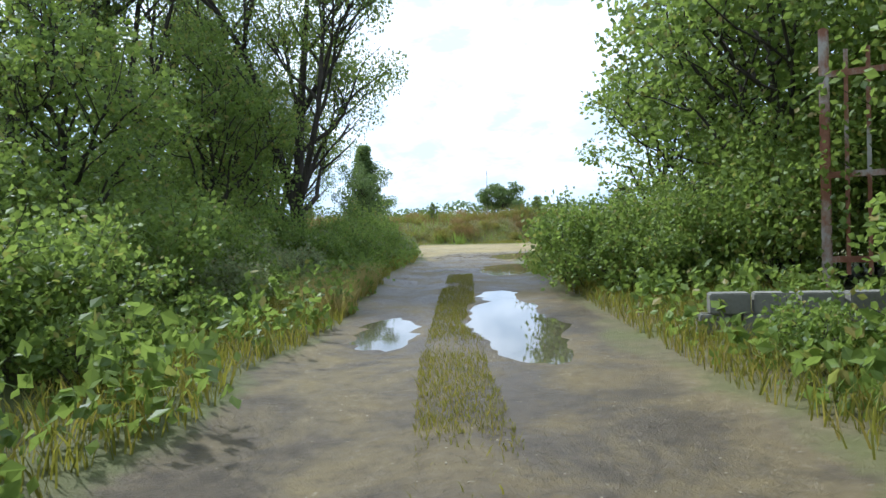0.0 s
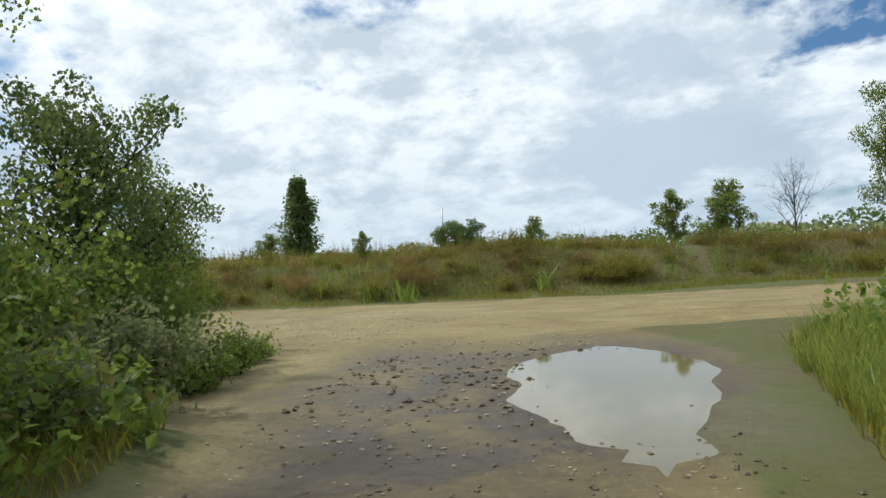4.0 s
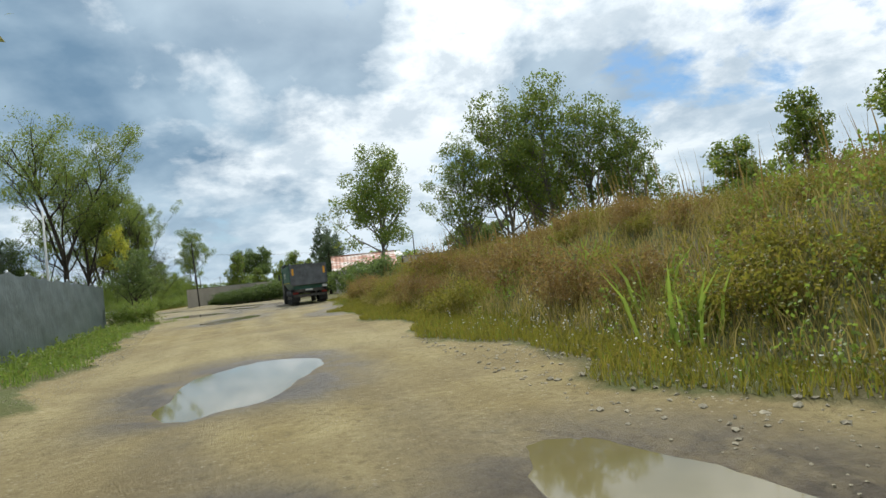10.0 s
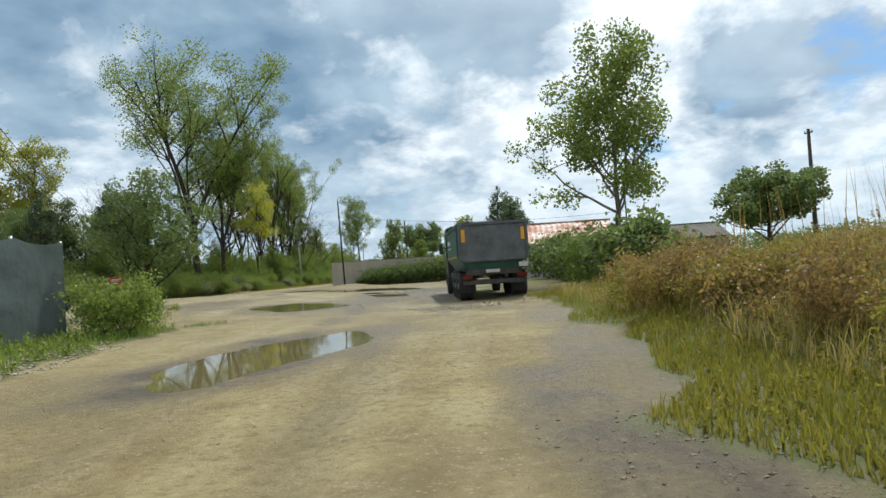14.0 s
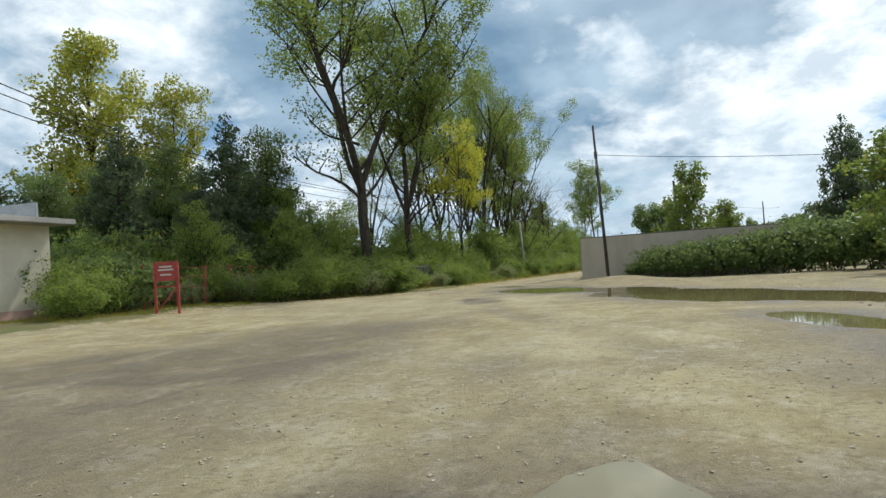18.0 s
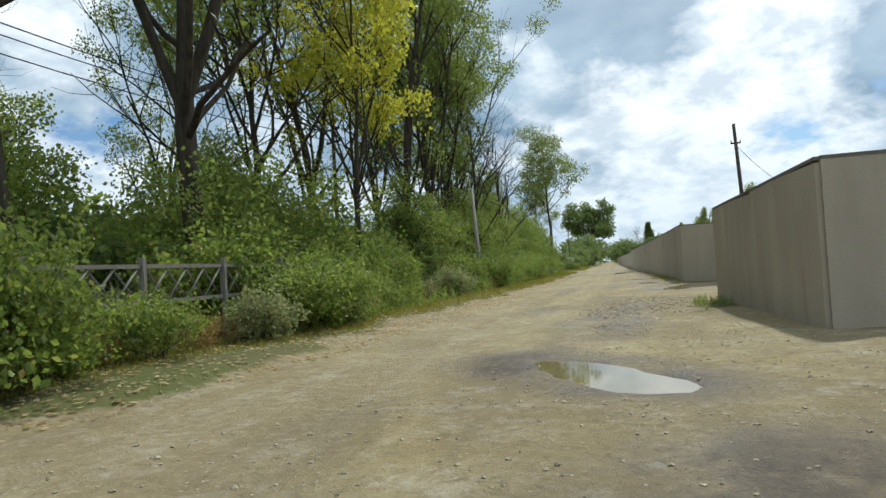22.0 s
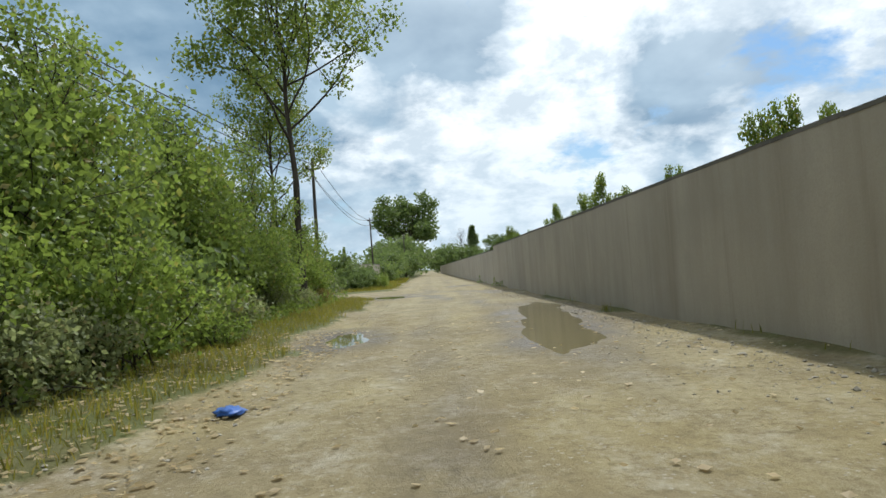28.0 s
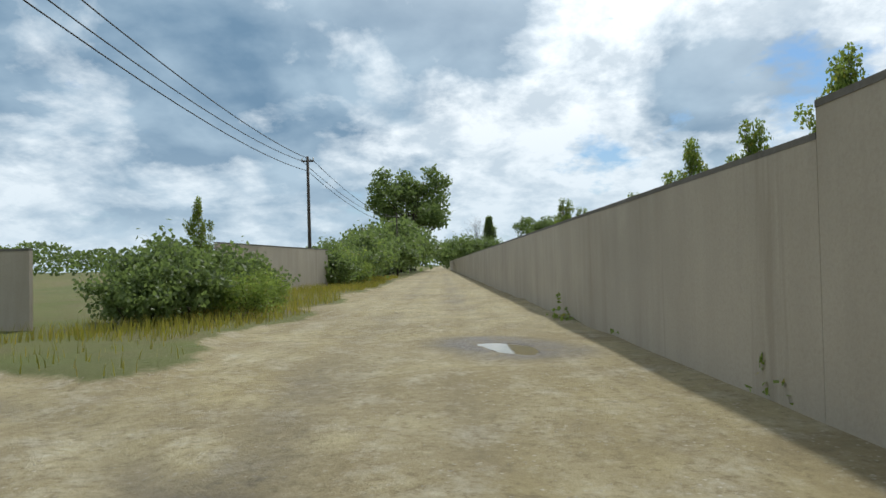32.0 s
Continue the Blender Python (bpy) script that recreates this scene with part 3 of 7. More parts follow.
def tyre_wear(x, y):
    w = np.zeros_like(x)
    for k, line in enumerate(TYRES):
        w = np.maximum(w, 1 - step(0.08, 0.34, away(x, y, line) + 0.10 * wavy(x, y, 0.35, 61 + k) + 0.08 * wavy(x, y, 1.9, 91 + k)))
    return w


def build_ground():
    xs = np.concatenate([[-4000, -2400, -1400, -900, -650, -500], np.arange(-420, -215, 3.0), np.arange(-215, 24, 0.24), np.arange(24, 100, 4.0), [140, 220, 400, 800, 1600, 3000]])
    ys = np.concatenate([[-3500, -2000, -1200, -700, -400, -220, -130, -80], np.arange(-56, -14, 3.0), np.arange(-14, 2, 0.8), np.arange(2, 40, 0.24), np.arange(40, 50, 0.7), np.arange(50, 110, 3.0), [140, 200, 320, 600, 1200, 2400, 4000]])
    gx, gy = np.meshgrid(xs, ys)
    z = height(gx, gy)
    nx, ny = len(xs), len(ys)
    idx = np.arange(nx * ny).reshape(ny, nx)
    faces = np.stack([idx[:-1, :-1], idx[:-1, 1:], idx[1:, 1:], idx[1:, :-1]], -1).reshape(-1, 4)
    ob = part_np("ground", np.stack([gx, gy, z], -1).reshape(-1, 3), faces, M_GROUND, smooth=True)
    for key, vals in (("dirt", dirt_mask(gx, gy)), ("mud", mud_mask(gx, gy)), ("wear", tyre_wear(gx, gy)), ("loam", step(-80, -35, gx + 4 * wavy(gx, gy, 0.15, 29)))):
        a = ob.data.attributes.new(key, 'FLOAT', 'POINT')
        a.data.foreach_set("value", vals.ravel().astype(np.float32))
    tagged(ob, "tan dirt road and lot with muddy patches and rough turf beside", "ground", kind="structure")


build_ground()


def build_puddle(k, spec):
    px, py, a, b, turn, shade = spec
    r = random.Random(40 + k)
    n = 40
    ph = [r.uniform(0, 6.28) for _ in range(4)]
    ring = []
    c, s = math.cos(radians(turn)), math.sin(radians(turn))
    for i in range(n):
        t = 2 * math.pi * i / n
        q = 1 + 0.14 * math.sin(2 * t + ph[0]) + 0.10 * math.sin(3 * t + ph[1]) + 0.06 * math.sin(7 * t + ph[2]) + 0.04 * math.sin(11 * t + ph[3])
        u, v = 1.55 * a * q * math.cos(t), 1.55 * b * q * math.sin(t)
        ring.append((px + u * c - v * s, py + u * s + v * c))
    base = 0.32 * math.exp(-((px + 90) ** 2 + py ** 2) / 90.0) - 0.022 + 0.0006 * k
    bm = bmesh.new()
    bm.faces.new([bm.verts.new((x, y, base)) for x, y in ring])
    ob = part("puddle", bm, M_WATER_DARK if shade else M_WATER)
    tagged(ob, "shallow rain puddle in the shaded wheel track" if shade else "shallow yellowish rain puddle lying on the dirt", "puddle", "puddles on the road", "structure")


for k, spec in enumerate(PUDDLES):
    build_puddle(k, spec)


# ---- walls ----
def wall_run(name, a, b, tall, label, panel=3.0, thick=0.14, end=None):
    """A run of precast panels from a to b, each panel its own object; end is the height at b."""
    a, b = Vector((*a, 0)), Vector((*b, 0))
    end = tall if end is None else end
    n = max(1, round((b - a).length / panel))
    wide = (b - a).length / n
    turn = math.atan2(b.y - a.y, b.x - a.x)
    run = holder(name, Matrix.Translation(a) @ Matrix.Rotation(turn, 4, 'Z'), label, "wall", kind="structure")
    body = part("panel", box(0, 0, tall / 2 - 0.15, wide, thick, tall + 0.3), M_WALL, run)
    cap = part("coping", box(0, 0, 0, wide, thick + 0.012, 0.05), M_WALL_TOP, run)
    r = random.Random(len(name))
    for i in range(n):
        if i == 0:
            p, q = body, cap
        else:
            p, q = body.copy(), cap.copy()
            scene.collection.objects.link(p)
            scene.collection.objects.link(q)
        j = r.uniform(-0.004, 0.004)
        h = tall + (end - tall) * (i + 0.5) / n
        slope = math.atan2(tall - end, wide * n)
        p.matrix_basis = Matrix.Translation(((i + 0.5) * wide, r.uniform(-0.002, 0.002), j)) @ Matrix.Rotation(r.uniform(-0.0006, 0.0006), 4, 'X') @ Matrix.Diagonal((1, 1, h / tall, 1))
        q.matrix_basis = Matrix.Translation(((i + 0.5) * wide, 0, h + 0.02 + j)) @ Matrix.Rotation(slope, 4, 'Y')
    return run


wall_run("wall_north", (-131.2, 15.75), (-150.0, 15.04), 2.47, "long weathered grey-brown concrete panel wall beside the road", end=2.30)
wall_run("wall_northwest", (-150.0, 15.04), (-183.3, 13.78), 2.30, "long weathered grey-brown concrete wall sinking along the road", end=2.14)
wall_run("wall_far", (-183.3, 13.78), (-330, 9.9), 1.93, "long weathered concrete panel wall along the road, slightly lower")
wall_run("wall_gate", (-130.2, 18.4), (-131.2, 15.75), 2.47, "short slanting concrete wall between the gate pillar and the road wall")
wall_run("wall_yard", (-110.1, 16.05), (-117.0, 15.5), 2.33, "grey-brown concrete yard wall ending at the gateway", end=2.17)
wall_run("wall_lot", (-109.9, 26.0), (-110.1, 16.05), 2.33, "grey-brown concrete wall closing the lot behind the pole")
wall_run("wall_side", (-191.9, -15.0), (-191.4, 3.1), 1.55, "low grey concrete fence panels at the side road", 2.6, 0.1)
wall_run("wall_garden", (-201.0, 3.2), (-213.0, 4.6), 2.0, "pale concrete block garden fence behind a bush", 2.4, 0.1)


# ---- trees ----
class Wood:
    """Gathers tapered limbs and leaf places for one tree."""

    def __init__(self, seed):
        self.r = np.random.RandomState(seed)
        self.v, self.f, self.n = [], [], 0
        self.tips = []
        self.ratio = (0.45, 0.7)

    def limb(self, pts, radii, sides=6):
        pts = np.asarray(pts, float)
        base = self.n
        for i, (p, r) in enumerate(zip(pts, radii)):
            d = pts[min(i + 1, len(pts) - 1)] - pts[max(i - 1, 0)]
            d = d / (np.linalg.norm(d) + 1e-9)
            s = np.cross(d, (0.31, 0.95, 0.05))
            s /= np.linalg.norm(s) + 1e-9
            t = np.cross(d, s)
            a = np.linspace(0, 2 * np.pi, sides, endpoint=False)
            self.v.append(p + r * (np.cos(a)[:, None] * s + np.sin(a)[:, None] * t))
        self.n += sides * len(pts)
        for i in range(len(pts) - 1):
            for k in range(sides):
                q = base + i * sides
                self.f.append((q + k, q + (k + 1) % sides, q + sides + (k + 1) % sides, q + sides + k))

    def grow(self, start, way, length, radius, level, levels, bend=0.18, lift=0.12, kids=(3, 5), spread=0.75, tipr=0.5):
        """One limb and its side limbs; the outer ends are kept as leaf places."""
        k = 6 if level < 2 else 4
        pts, p, d = [np.array(start, float)], np.array(start, float), np.array(way, float)
        for i in range(k):
            d = d + self.r.normal(0, bend, 3) + np.array((0, 0, lift))
            d /= np.linalg.norm(d)
            p = p + d * length / k
            pts.append(p.copy())
        radii = np.linspace(radius, radius * 0.35, k + 1)
        self.limb(pts, radii, 7 if level == 0 else (5 if level == 1 else 3))
        if level >= levels:
            self.tips += [pts[-1], pts[-2], pts[len(pts) // 2]]
            return
        if level == levels - 1:
            self.tips += [pts[-2], pts[-3]]
        for _ in range(self.r.randint(kids[0], kids[1] + 1)):
            u = self.r.uniform(0.35, 1.0)
            i = min(int(u * k), k - 1)
            o = pts[i] + (pts[i + 1] - pts[i]) * (u * k - i)
            side = self.r.normal(0, 1, 3)
            side[2] = abs(side[2]) * 0.4
            w = d * (1 - spread) + side / np.linalg.norm(side) * spread
            w /= np.linalg.norm(w)
            self.grow(o, w, length * self.r.uniform(*self.ratio), radius * (0.35 + 0.3 * (1 - u)), level + 1, levels, bend, lift, kids, spread)
        self.tips.append(pts[-1])


def leaf_quads(r, centres, size, flat=0.25):
    """Rhombic leaves with a fold, turned every way; two triangles each."""
    n = len(centres)
    a = r.normal(0, 1, (n, 3))
    a[:, 2] -= 0.4
    a /= np.linalg.norm(a, axis=1)[:, None]
    b = np.cross(a, r.normal(0, 1, (n, 3)))
    b /= np.linalg.norm(b, axis=1)[:, None] + 1e-9
    c = np.cross(a, b)
    s = size * r.uniform(0.6, 1.3, (n, 1))
    v = np.stack([centres - a * s * 0.55, centres + b * s * 0.42 + c * s * flat * 0.3, centres + a * s * 0.6, centres - b * s * 0.42 + c * s * flat * 0.3], 1)
    f = np.arange(n * 4).reshape(n, 4)
    return v.reshape(-1, 3), f


def tree_proto(name, seed, tall, bare, trunk_r, limbs, limb_len, leaves, leaf, blob, mat, bark, label, category="tree", lean=0.25, levels=2, angle=0.6, squeeze=1.0, lift=0.12, group="", fork=0.0, taper=0.62, ratio=(0.45, 0.7), low=0.0, clumps=0):
    """A tree with its foot at the origin: a trunk with limbs, and a crown of separate leaves."""
    w = Wood(seed)
    w.ratio = ratio
    r = w.r
    k = 9
    pts = [np.array((0, 0, -0.25))]
    drift = r.normal(0, lean, 2)
    for i in range(1, k + 1):
        t = i / k
        pts.append(np.array((drift[0] * t + r.normal(0, 0.05 * lean * 4), drift[1] * t + r.normal(0, 0.05 * lean * 4), tall * 0.93 * t)))
    pts = np.array(pts)
    radii = trunk_r * (1 - 0.86 * np.linspace(0, 1, k + 1) ** 0.9)
    radii[0] *= 1.35
    if fork:
        n0 = max(2, int(round(fork * k)))
        w.limb(pts[:n0 + 1], trunk_r * np.linspace(1.0, 0.78, n0 + 1) * np.array([1.35] + [1] * n0), 9)
    else:
        w.limb(pts, radii, 9)
    stem_v, stem_f = np.concatenate(w.v), list(w.f)
    w.v, w.f, w.n = [], [], 0
    if fork:
        top = pts[n0]
        for j, (tilt, share, thick) in enumerate(((0.10, 1.0, 0.70), (0.34, 0.97, 0.58), (0.44, 0.88, 0.48), (0.62, 0.70, 0.38), (0.80, 0.5, 0.3))):
            a = j * 2.25 + r.uniform(-0.4, 0.4)
            d = (math.cos(a) * math.sin(tilt) * squeeze, math.sin(a) * math.sin(tilt) * squeeze, math.cos(tilt))
            w.grow(top - np.array((0, 0, 0.25 * j)), d, (tall - top[2]) * share * 0.95, trunk_r * thick, 0, levels, 0.10, 0.08, (limbs // 3, limbs // 3 + 2), 0.58)
        limbs = 3
    for j in range(limbs):
        t = bare + (0.97 - bare) * ((j + r.uniform(0, 0.8)) / limbs) * (0.3 if fork else 1)
        i = min(int(t * k), k - 1)
        o = pts[i] + (pts[i + 1] - pts[i]) * (t * k - i)
        a = j * 2.4 + r.uniform(-0.5, 0.5)
        up = angle + r.uniform(-0.15, 0.2)
        d = np.array((math.cos(a) * math.cos(up) * squeeze, math.sin(a) * math.cos(up) * squeeze, math.sin(up)))
        ln = limb_len * (1 - taper * max(0, (t - bare) / (1 - bare)) ** 1.3) * r.uniform(0.8, 1.15)
        w.grow(o, d / np.linalg.norm(d), ln, max(0.018, trunk_r * 0.42 * (1 - t) + 0.02), 1, levels, 0.16, lift)
    w.tips.append(pts[-1])
    ob = holder(name, Matrix.Identity(4), label, category, group)
    part_np("trunk", stem_v, stem_f, bark, ob, smooth=True)
    tagged(part_np("branch_work", np.concatenate(w.v), w.f, bark, ob, smooth=True), kind="stuff")
    tips = np.array(w.tips)
    if leaves:
        # clumps of very different size, set apart, so that the outline has gaps
        if clumps:
            sep = 1.5 * blob
            kept = []
            for q in r.permutation(len(tips)):
                if all(np.abs(tips[q] - tips[o]).max() > sep for o in kept):
                    kept.append(q)
                if len(kept) == clumps:
                    break
            tips = tips[kept]
        wgt = r.uniform(0.35, 1.0, len(tips)) ** 2
        if low:
            wgt = wgt * np.clip((tips[:, 2] / tall - low) / 0.12, 0.06, 1)
        pick = r.choice(len(tips), leaves, p=wgt / wgt.sum())
        u = r.normal(0, 1, (leaves, 3))
        u /= np.linalg.norm(u, axis=1)[:, None] + 1e-9
        size = 0.65 + 0.7 * np.sqrt(wgt[pick])[:, None]
        c = tips[pick] + u * (r.uniform(0, 1, (leaves, 1)) ** 0.45) * blob * 1.45 * size * np.array((1, 1, 0.85)) + r.normal(0, 0.12, (leaves, 3)) * blob
        c[:, 2] = np.maximum(c[:, 2], 0.15 + 0.3 * r.uniform(0, 1, leaves))
        v, f = leaf_quads(r, c, leaf)
        tagged(part_np("crown", v, f, mat, ob), kind="stuff")
    return ob


def bush_proto(name, seed, tall, wide, leaves, leaf, mat, label, category="bush", group="", stems=9, stem_r=0.028, wood=None):
    w = Wood(seed)
    r = w.r
    for j in range(stems):
        a = j * 2.4 + r.uniform(-0.4, 0.4)
        up = r.uniform(0.7, 1.4)
        d = (math.cos(a) * math.cos(up), math.sin(a) * math.cos(up), math.sin(up))
        o = (r.normal(0, wide * 0.16), r.normal(0, wide * 0.16), -0.1)
        w.grow(o, d, tall * r.uniform(0.6, 1.0), stem_r, 1, 2, 0.2, 0.02, (3, 5), 0.7)
    ob = holder(name, Matrix.Identity(4), label, category, group)
    tips = np.array(w.tips)
    fit = np.array((1, 1, 0)) * min(1, wide * 0.5 / np.percentile(np.hypot(tips[:, 0], tips[:, 1]), 88)) + np.array((0, 0, min(1, tall / tips[:, 2].max())))
    tips = tips * fit
    part_np("stem", np.concatenate(w.v) * fit, w.f, wood or M_BARK, ob, smooth=True)
    n2 = leaves // 6
    wgt = r.uniform(0.25, 1.0, len(tips)) ** 2
    pick = r.choice(len(tips), leaves - n2, p=wgt / wgt.sum())
    c1 = tips[pick] + r.normal(0, 0.05 + 0.045 * tall, (leaves - n2, 3))
    u = r.normal(0, 1, (n2, 3))
    u /= np.linalg.norm(u, axis=1)[:, None]
    u *= r.uniform(0.55, 1.0, (n2, 1)) ** 0.5 * (1 + 0.22 * np.sin(5 * np.arctan2(u[:, 1:2], u[:, :1]) + 2 * u[:, 2:3]))
    c2 = u * np.array((wide / 2, wide / 2, tall * 0.45)) + np.array((0, 0, tall * 0.46))
    c = np.concatenate([c1, c2])
    c[:, 2] = np.abs(c[:, 2]) * np.minimum(1, tall / np.maximum(0.1, c[:, 2].max()) * 1.05) + 0.03
    v, f = leaf_quads(r, c, leaf)
    part_np("foliage", v, f, mat, ob)
    return ob


USED = set()


def plant(proto, places):
    """Stands a tree or bush at each (x, y, scale, turn); the first one is the built one."""
    for x, y, s, turn in places:
        m = pose(x, y, ground_z(x, y) - 0.03, 0, 0, turn) @ Matrix.Diagonal((s if not isinstance(s, tuple) else s[0], s if not isinstance(s, tuple) else s[0], s if not isinstance(s, tuple) else s[1], 1))
        if proto.name not in USED:
            USED.add(proto.name)
            proto.matrix_basis = m
        else:
            c = proto.copy()
            scene.collection.objects.link(c)
            for ch in proto.children:
                k = ch.copy()
                scene.collection.objects.link(k)
                k.parent = c
            c.matrix_basis = m


T_BIG = tree_proto("poplar_tree", 1, 21, 0.28, 0.30, 20, 5.0, 25000, 0.155, 0.74, M_LEAF_POPLAR, M_BARK, "tall old poplar with dark trunk and open leafy crown", angle=0.6, fork=0.33, ratio=(0.30, 0.50), low=0.36, clumps=150)
T_BIG2 = tree_proto("poplar_tree", 2, 20, 0.25, 0.29, 18, 4.6, 27000, 0.155, 0.66, M_LEAF_POPLAR, M_BARK, "tall poplar with forked dark limbs and thin crown", angle=0.6, fork=0.30, ratio=(0.30, 0.52), low=0.40, clumps=110)
T_THIN = tree_proto("poplar_tree", 3, 17, 0.2, 0.24, 16, 4.0, 13000, 0.14, 0.5, M_LEAF_POPLAR, M_BARK, "half-bare poplar with many thin upright branches", angle=0.95, fork=0.28, ratio=(0.32, 0.55), low=0.30, clumps=95)
T_MID = tree_proto("poplar_tree", 4, 10, 0.24, 0.16, 22, 4.0, 15000, 0.135, 0.42, M_LEAF_POPLAR, M_BARK_PALE, "young poplar with rounded green crown", angle=0.65, clumps=85)
T_TALL = tree_proto("poplar_tree", 33, 15, 0.44, 0.17, 20, 4.4, 13000, 0.14, 0.5, M_LEAF_POPLAR, M_BARK, "slim poplar with a long bare trunk and oval crown", angle=0.7, clumps=70)
T_OLD = tree_proto("old_tree", 14, 12, 0.2, 0.34, 17, 5.0, 34000, 0.11, 0.56, M_LEAF_POPLAR, M_BARK, "old broadleaved tree with thick leaning trunk and dark crown", angle=0.5, lean=0.9, fork=0.24, ratio=(0.38, 0.6), clumps=170)
T_DUSK = tree_proto("shaded_tree", 31, 10, 0.12, 0.16, 30, 3.2, 13000, 0.135, 0.42, M_LEAF_DARK, M_BARK, "dark grey-green tree with upright boughs in the thicket", angle=0.75, taper=0.8, clumps=90)
T_CLUMP = tree_proto("bushy_poplar", 15, 8, 0.02, 0.12, 34, 3.8, 12000, 0.12, 0.32, M_LEAF_POPLAR, M_BARK_PALE, "bushy many-stemmed poplar with pale green leaves", angle=0.7, lift=0.16, clumps=110)
T_SAP = tree_proto("sapling", 17, 6.5, 0.1, 0.09, 20, 2.6, 7500, 0.105, 0.30, M_LEAF_BUSH, M_BARK, "slender roadside sapling with fresh green leaves", angle=0.85, clumps=75)
T_SMALL = tree_proto("small_tree", 16, 4.2, 0.16, 0.07, 18, 2.3, 10500, 0.08, 0.22, M_LEAF_DARK, M_BARK, "small many-branched green tree at the junction", angle=0.7, clumps=80)
T_YOUNG = tree_proto("young_poplar", 5, 5, 0.03, 0.07, 30, 1.7, 6500, 0.105, 0.20, M_LEAF_POPLAR, M_BARK_PALE, "small young poplar with light green leaves", angle=0.62, clumps=110, taper=0.95, lift=0.10)
T_COL = tree_proto("columnar_poplar", 6, 17, 0.03, 0.3, 46, 3.6, 12000, 0.34, 0.62, M_LEAF_DARK, M_BARK, "dense dark columnar poplar", angle=0.75, squeeze=0.9, taper=0.95, lift=0.15)
T_ROUND = tree_proto("round_tree", 7, 11, 0.3, 0.35, 16, 6.0, 11000, 0.34, 0.8, M_LEAF_DARK, M_BARK, "round dark broadleaved tree", angle=0.45, clumps=70)
T_YELLOW = tree_proto("yellowing_poplar", 8, 17, 0.08, 0.26, 30, 5.4, 18000, 0.2, 0.6, M_LEAF_YELLOW, M_BARK, "tall poplar with yellow-green thinning leaves", angle=0.9, clumps=110)
T_GOLD = tree_proto("yellowing_tree", 18, 10, 0.55, 0.11, 12, 3.0, 5000, 0.14, 0.40, M_LEAF_GOLD, M_BARK, "slim tree with bright yellow-green crown", angle=0.6, fork=0.45, low=0.6, clumps=45)
T_BARE = tree_proto("bare_tree", 9, 12, 0.2, 0.17, 18, 5.5, 0, 0.2, 0.5, M_LEAF_DARK, M_BARK, "bare leafless tree with fine branches", levels=3, angle=0.95)
T_PINE = tree_proto("conifer_tree", 10, 9, 0.05, 0.16, 40, 2.8, 12000, 0.15, 0.26, M_LEAF_CONIFER, M_BARK, "dark green conifer with drooping boughs", angle=0.15, lift=-0.01, taper=0.93, clumps=150)
B_HEDGE = bush_proto("bush", 21, 2.6, 3.0, 5600, 0.10, M_LEAF_BUSH, "dense light green roadside bush", stems=12)
B_TALL = bush_proto("tall_bush", 26, 4.6, 3.6, 13000, 0.09, M_LEAF_BUSH, "high leafy bush crowding the shaded track", stems=14)
B_DRY = bush_proto("dry_bush", 27, 1.0, 1.5, 2600, 0.045, M_WEED_DRY, "rust-brown dry weed bush on the bank", stems=14, stem_r=0.008, wood=M_WEED_DRY)
B_WEED = bush_proto("weed_bush", 28, 0.95, 1.6, 2800, 0.045, M_WEED_GREEN, "yellow-green weed bush on the bank", stems=14, stem_r=0.008, wood=M_WEED_DRY)
B_HEDGE2 = bush_proto("bush", 22, 3.2, 2.8, 6500, 0.095, M_LEAF_BUSH, "tall leafy green bush with thin stems", stems=12, stem_r=0.02)
B_PALE = bush_proto("dusty_bush", 23, 1.7, 2.2, 3800, 0.09, M_LEAF_PALE, "low dusty grey-green bush at the roadside", stems=11)
B_DARK = bush_proto("dark_bush", 24, 3.0, 3.4, 4600, 0.17, M_LEAF_DARK, "dark green shaded bush", stems=12)
B_LOW = bush_proto("low_shrub", 25, 1.1, 1.5, 2200, 0.08, M_LEAF_BUSH, "low leafy green shrub", stems=11)


def along(line, lo, hi, n, seed):
    """Random places within lo..hi metres to the left (+) of a polyline."""
    r = np.random.RandomState(seed)
    p = np.array(line, float)
    d = np.diff(p, axis=0)
    ln = np.hypot(d[:, 0], d[:, 1])
    k = r.choice(len(d), n, p=ln / ln.sum())
    u = r.uniform(0, 1, n)
    o = r.uniform(lo, hi, n)
    q = p[k] + d[k] * u[:, None]
    nx, ny = -d[k, 1] / ln[k], d[k, 0] / ln[k]
    return q[:, 0] + nx * o, q[:, 1] + ny * o


def proto_top(proto):
    return max(max(v.co.z for v in ch.data.vertices) for ch in proto.children)


TOPS = {}


def stand(proto, places):
    """Stands a tree at each (x, y, height of its top, width against height, turn)."""
    if proto.name not in TOPS:
        TOPS[proto.name] = proto_top(proto)
    for x, y, top, wide, turn in places:
        s = (top - ground_z(x, y)) / TOPS[proto.name]
        plant(proto, [(x, y, (s * wide, s), turn)])


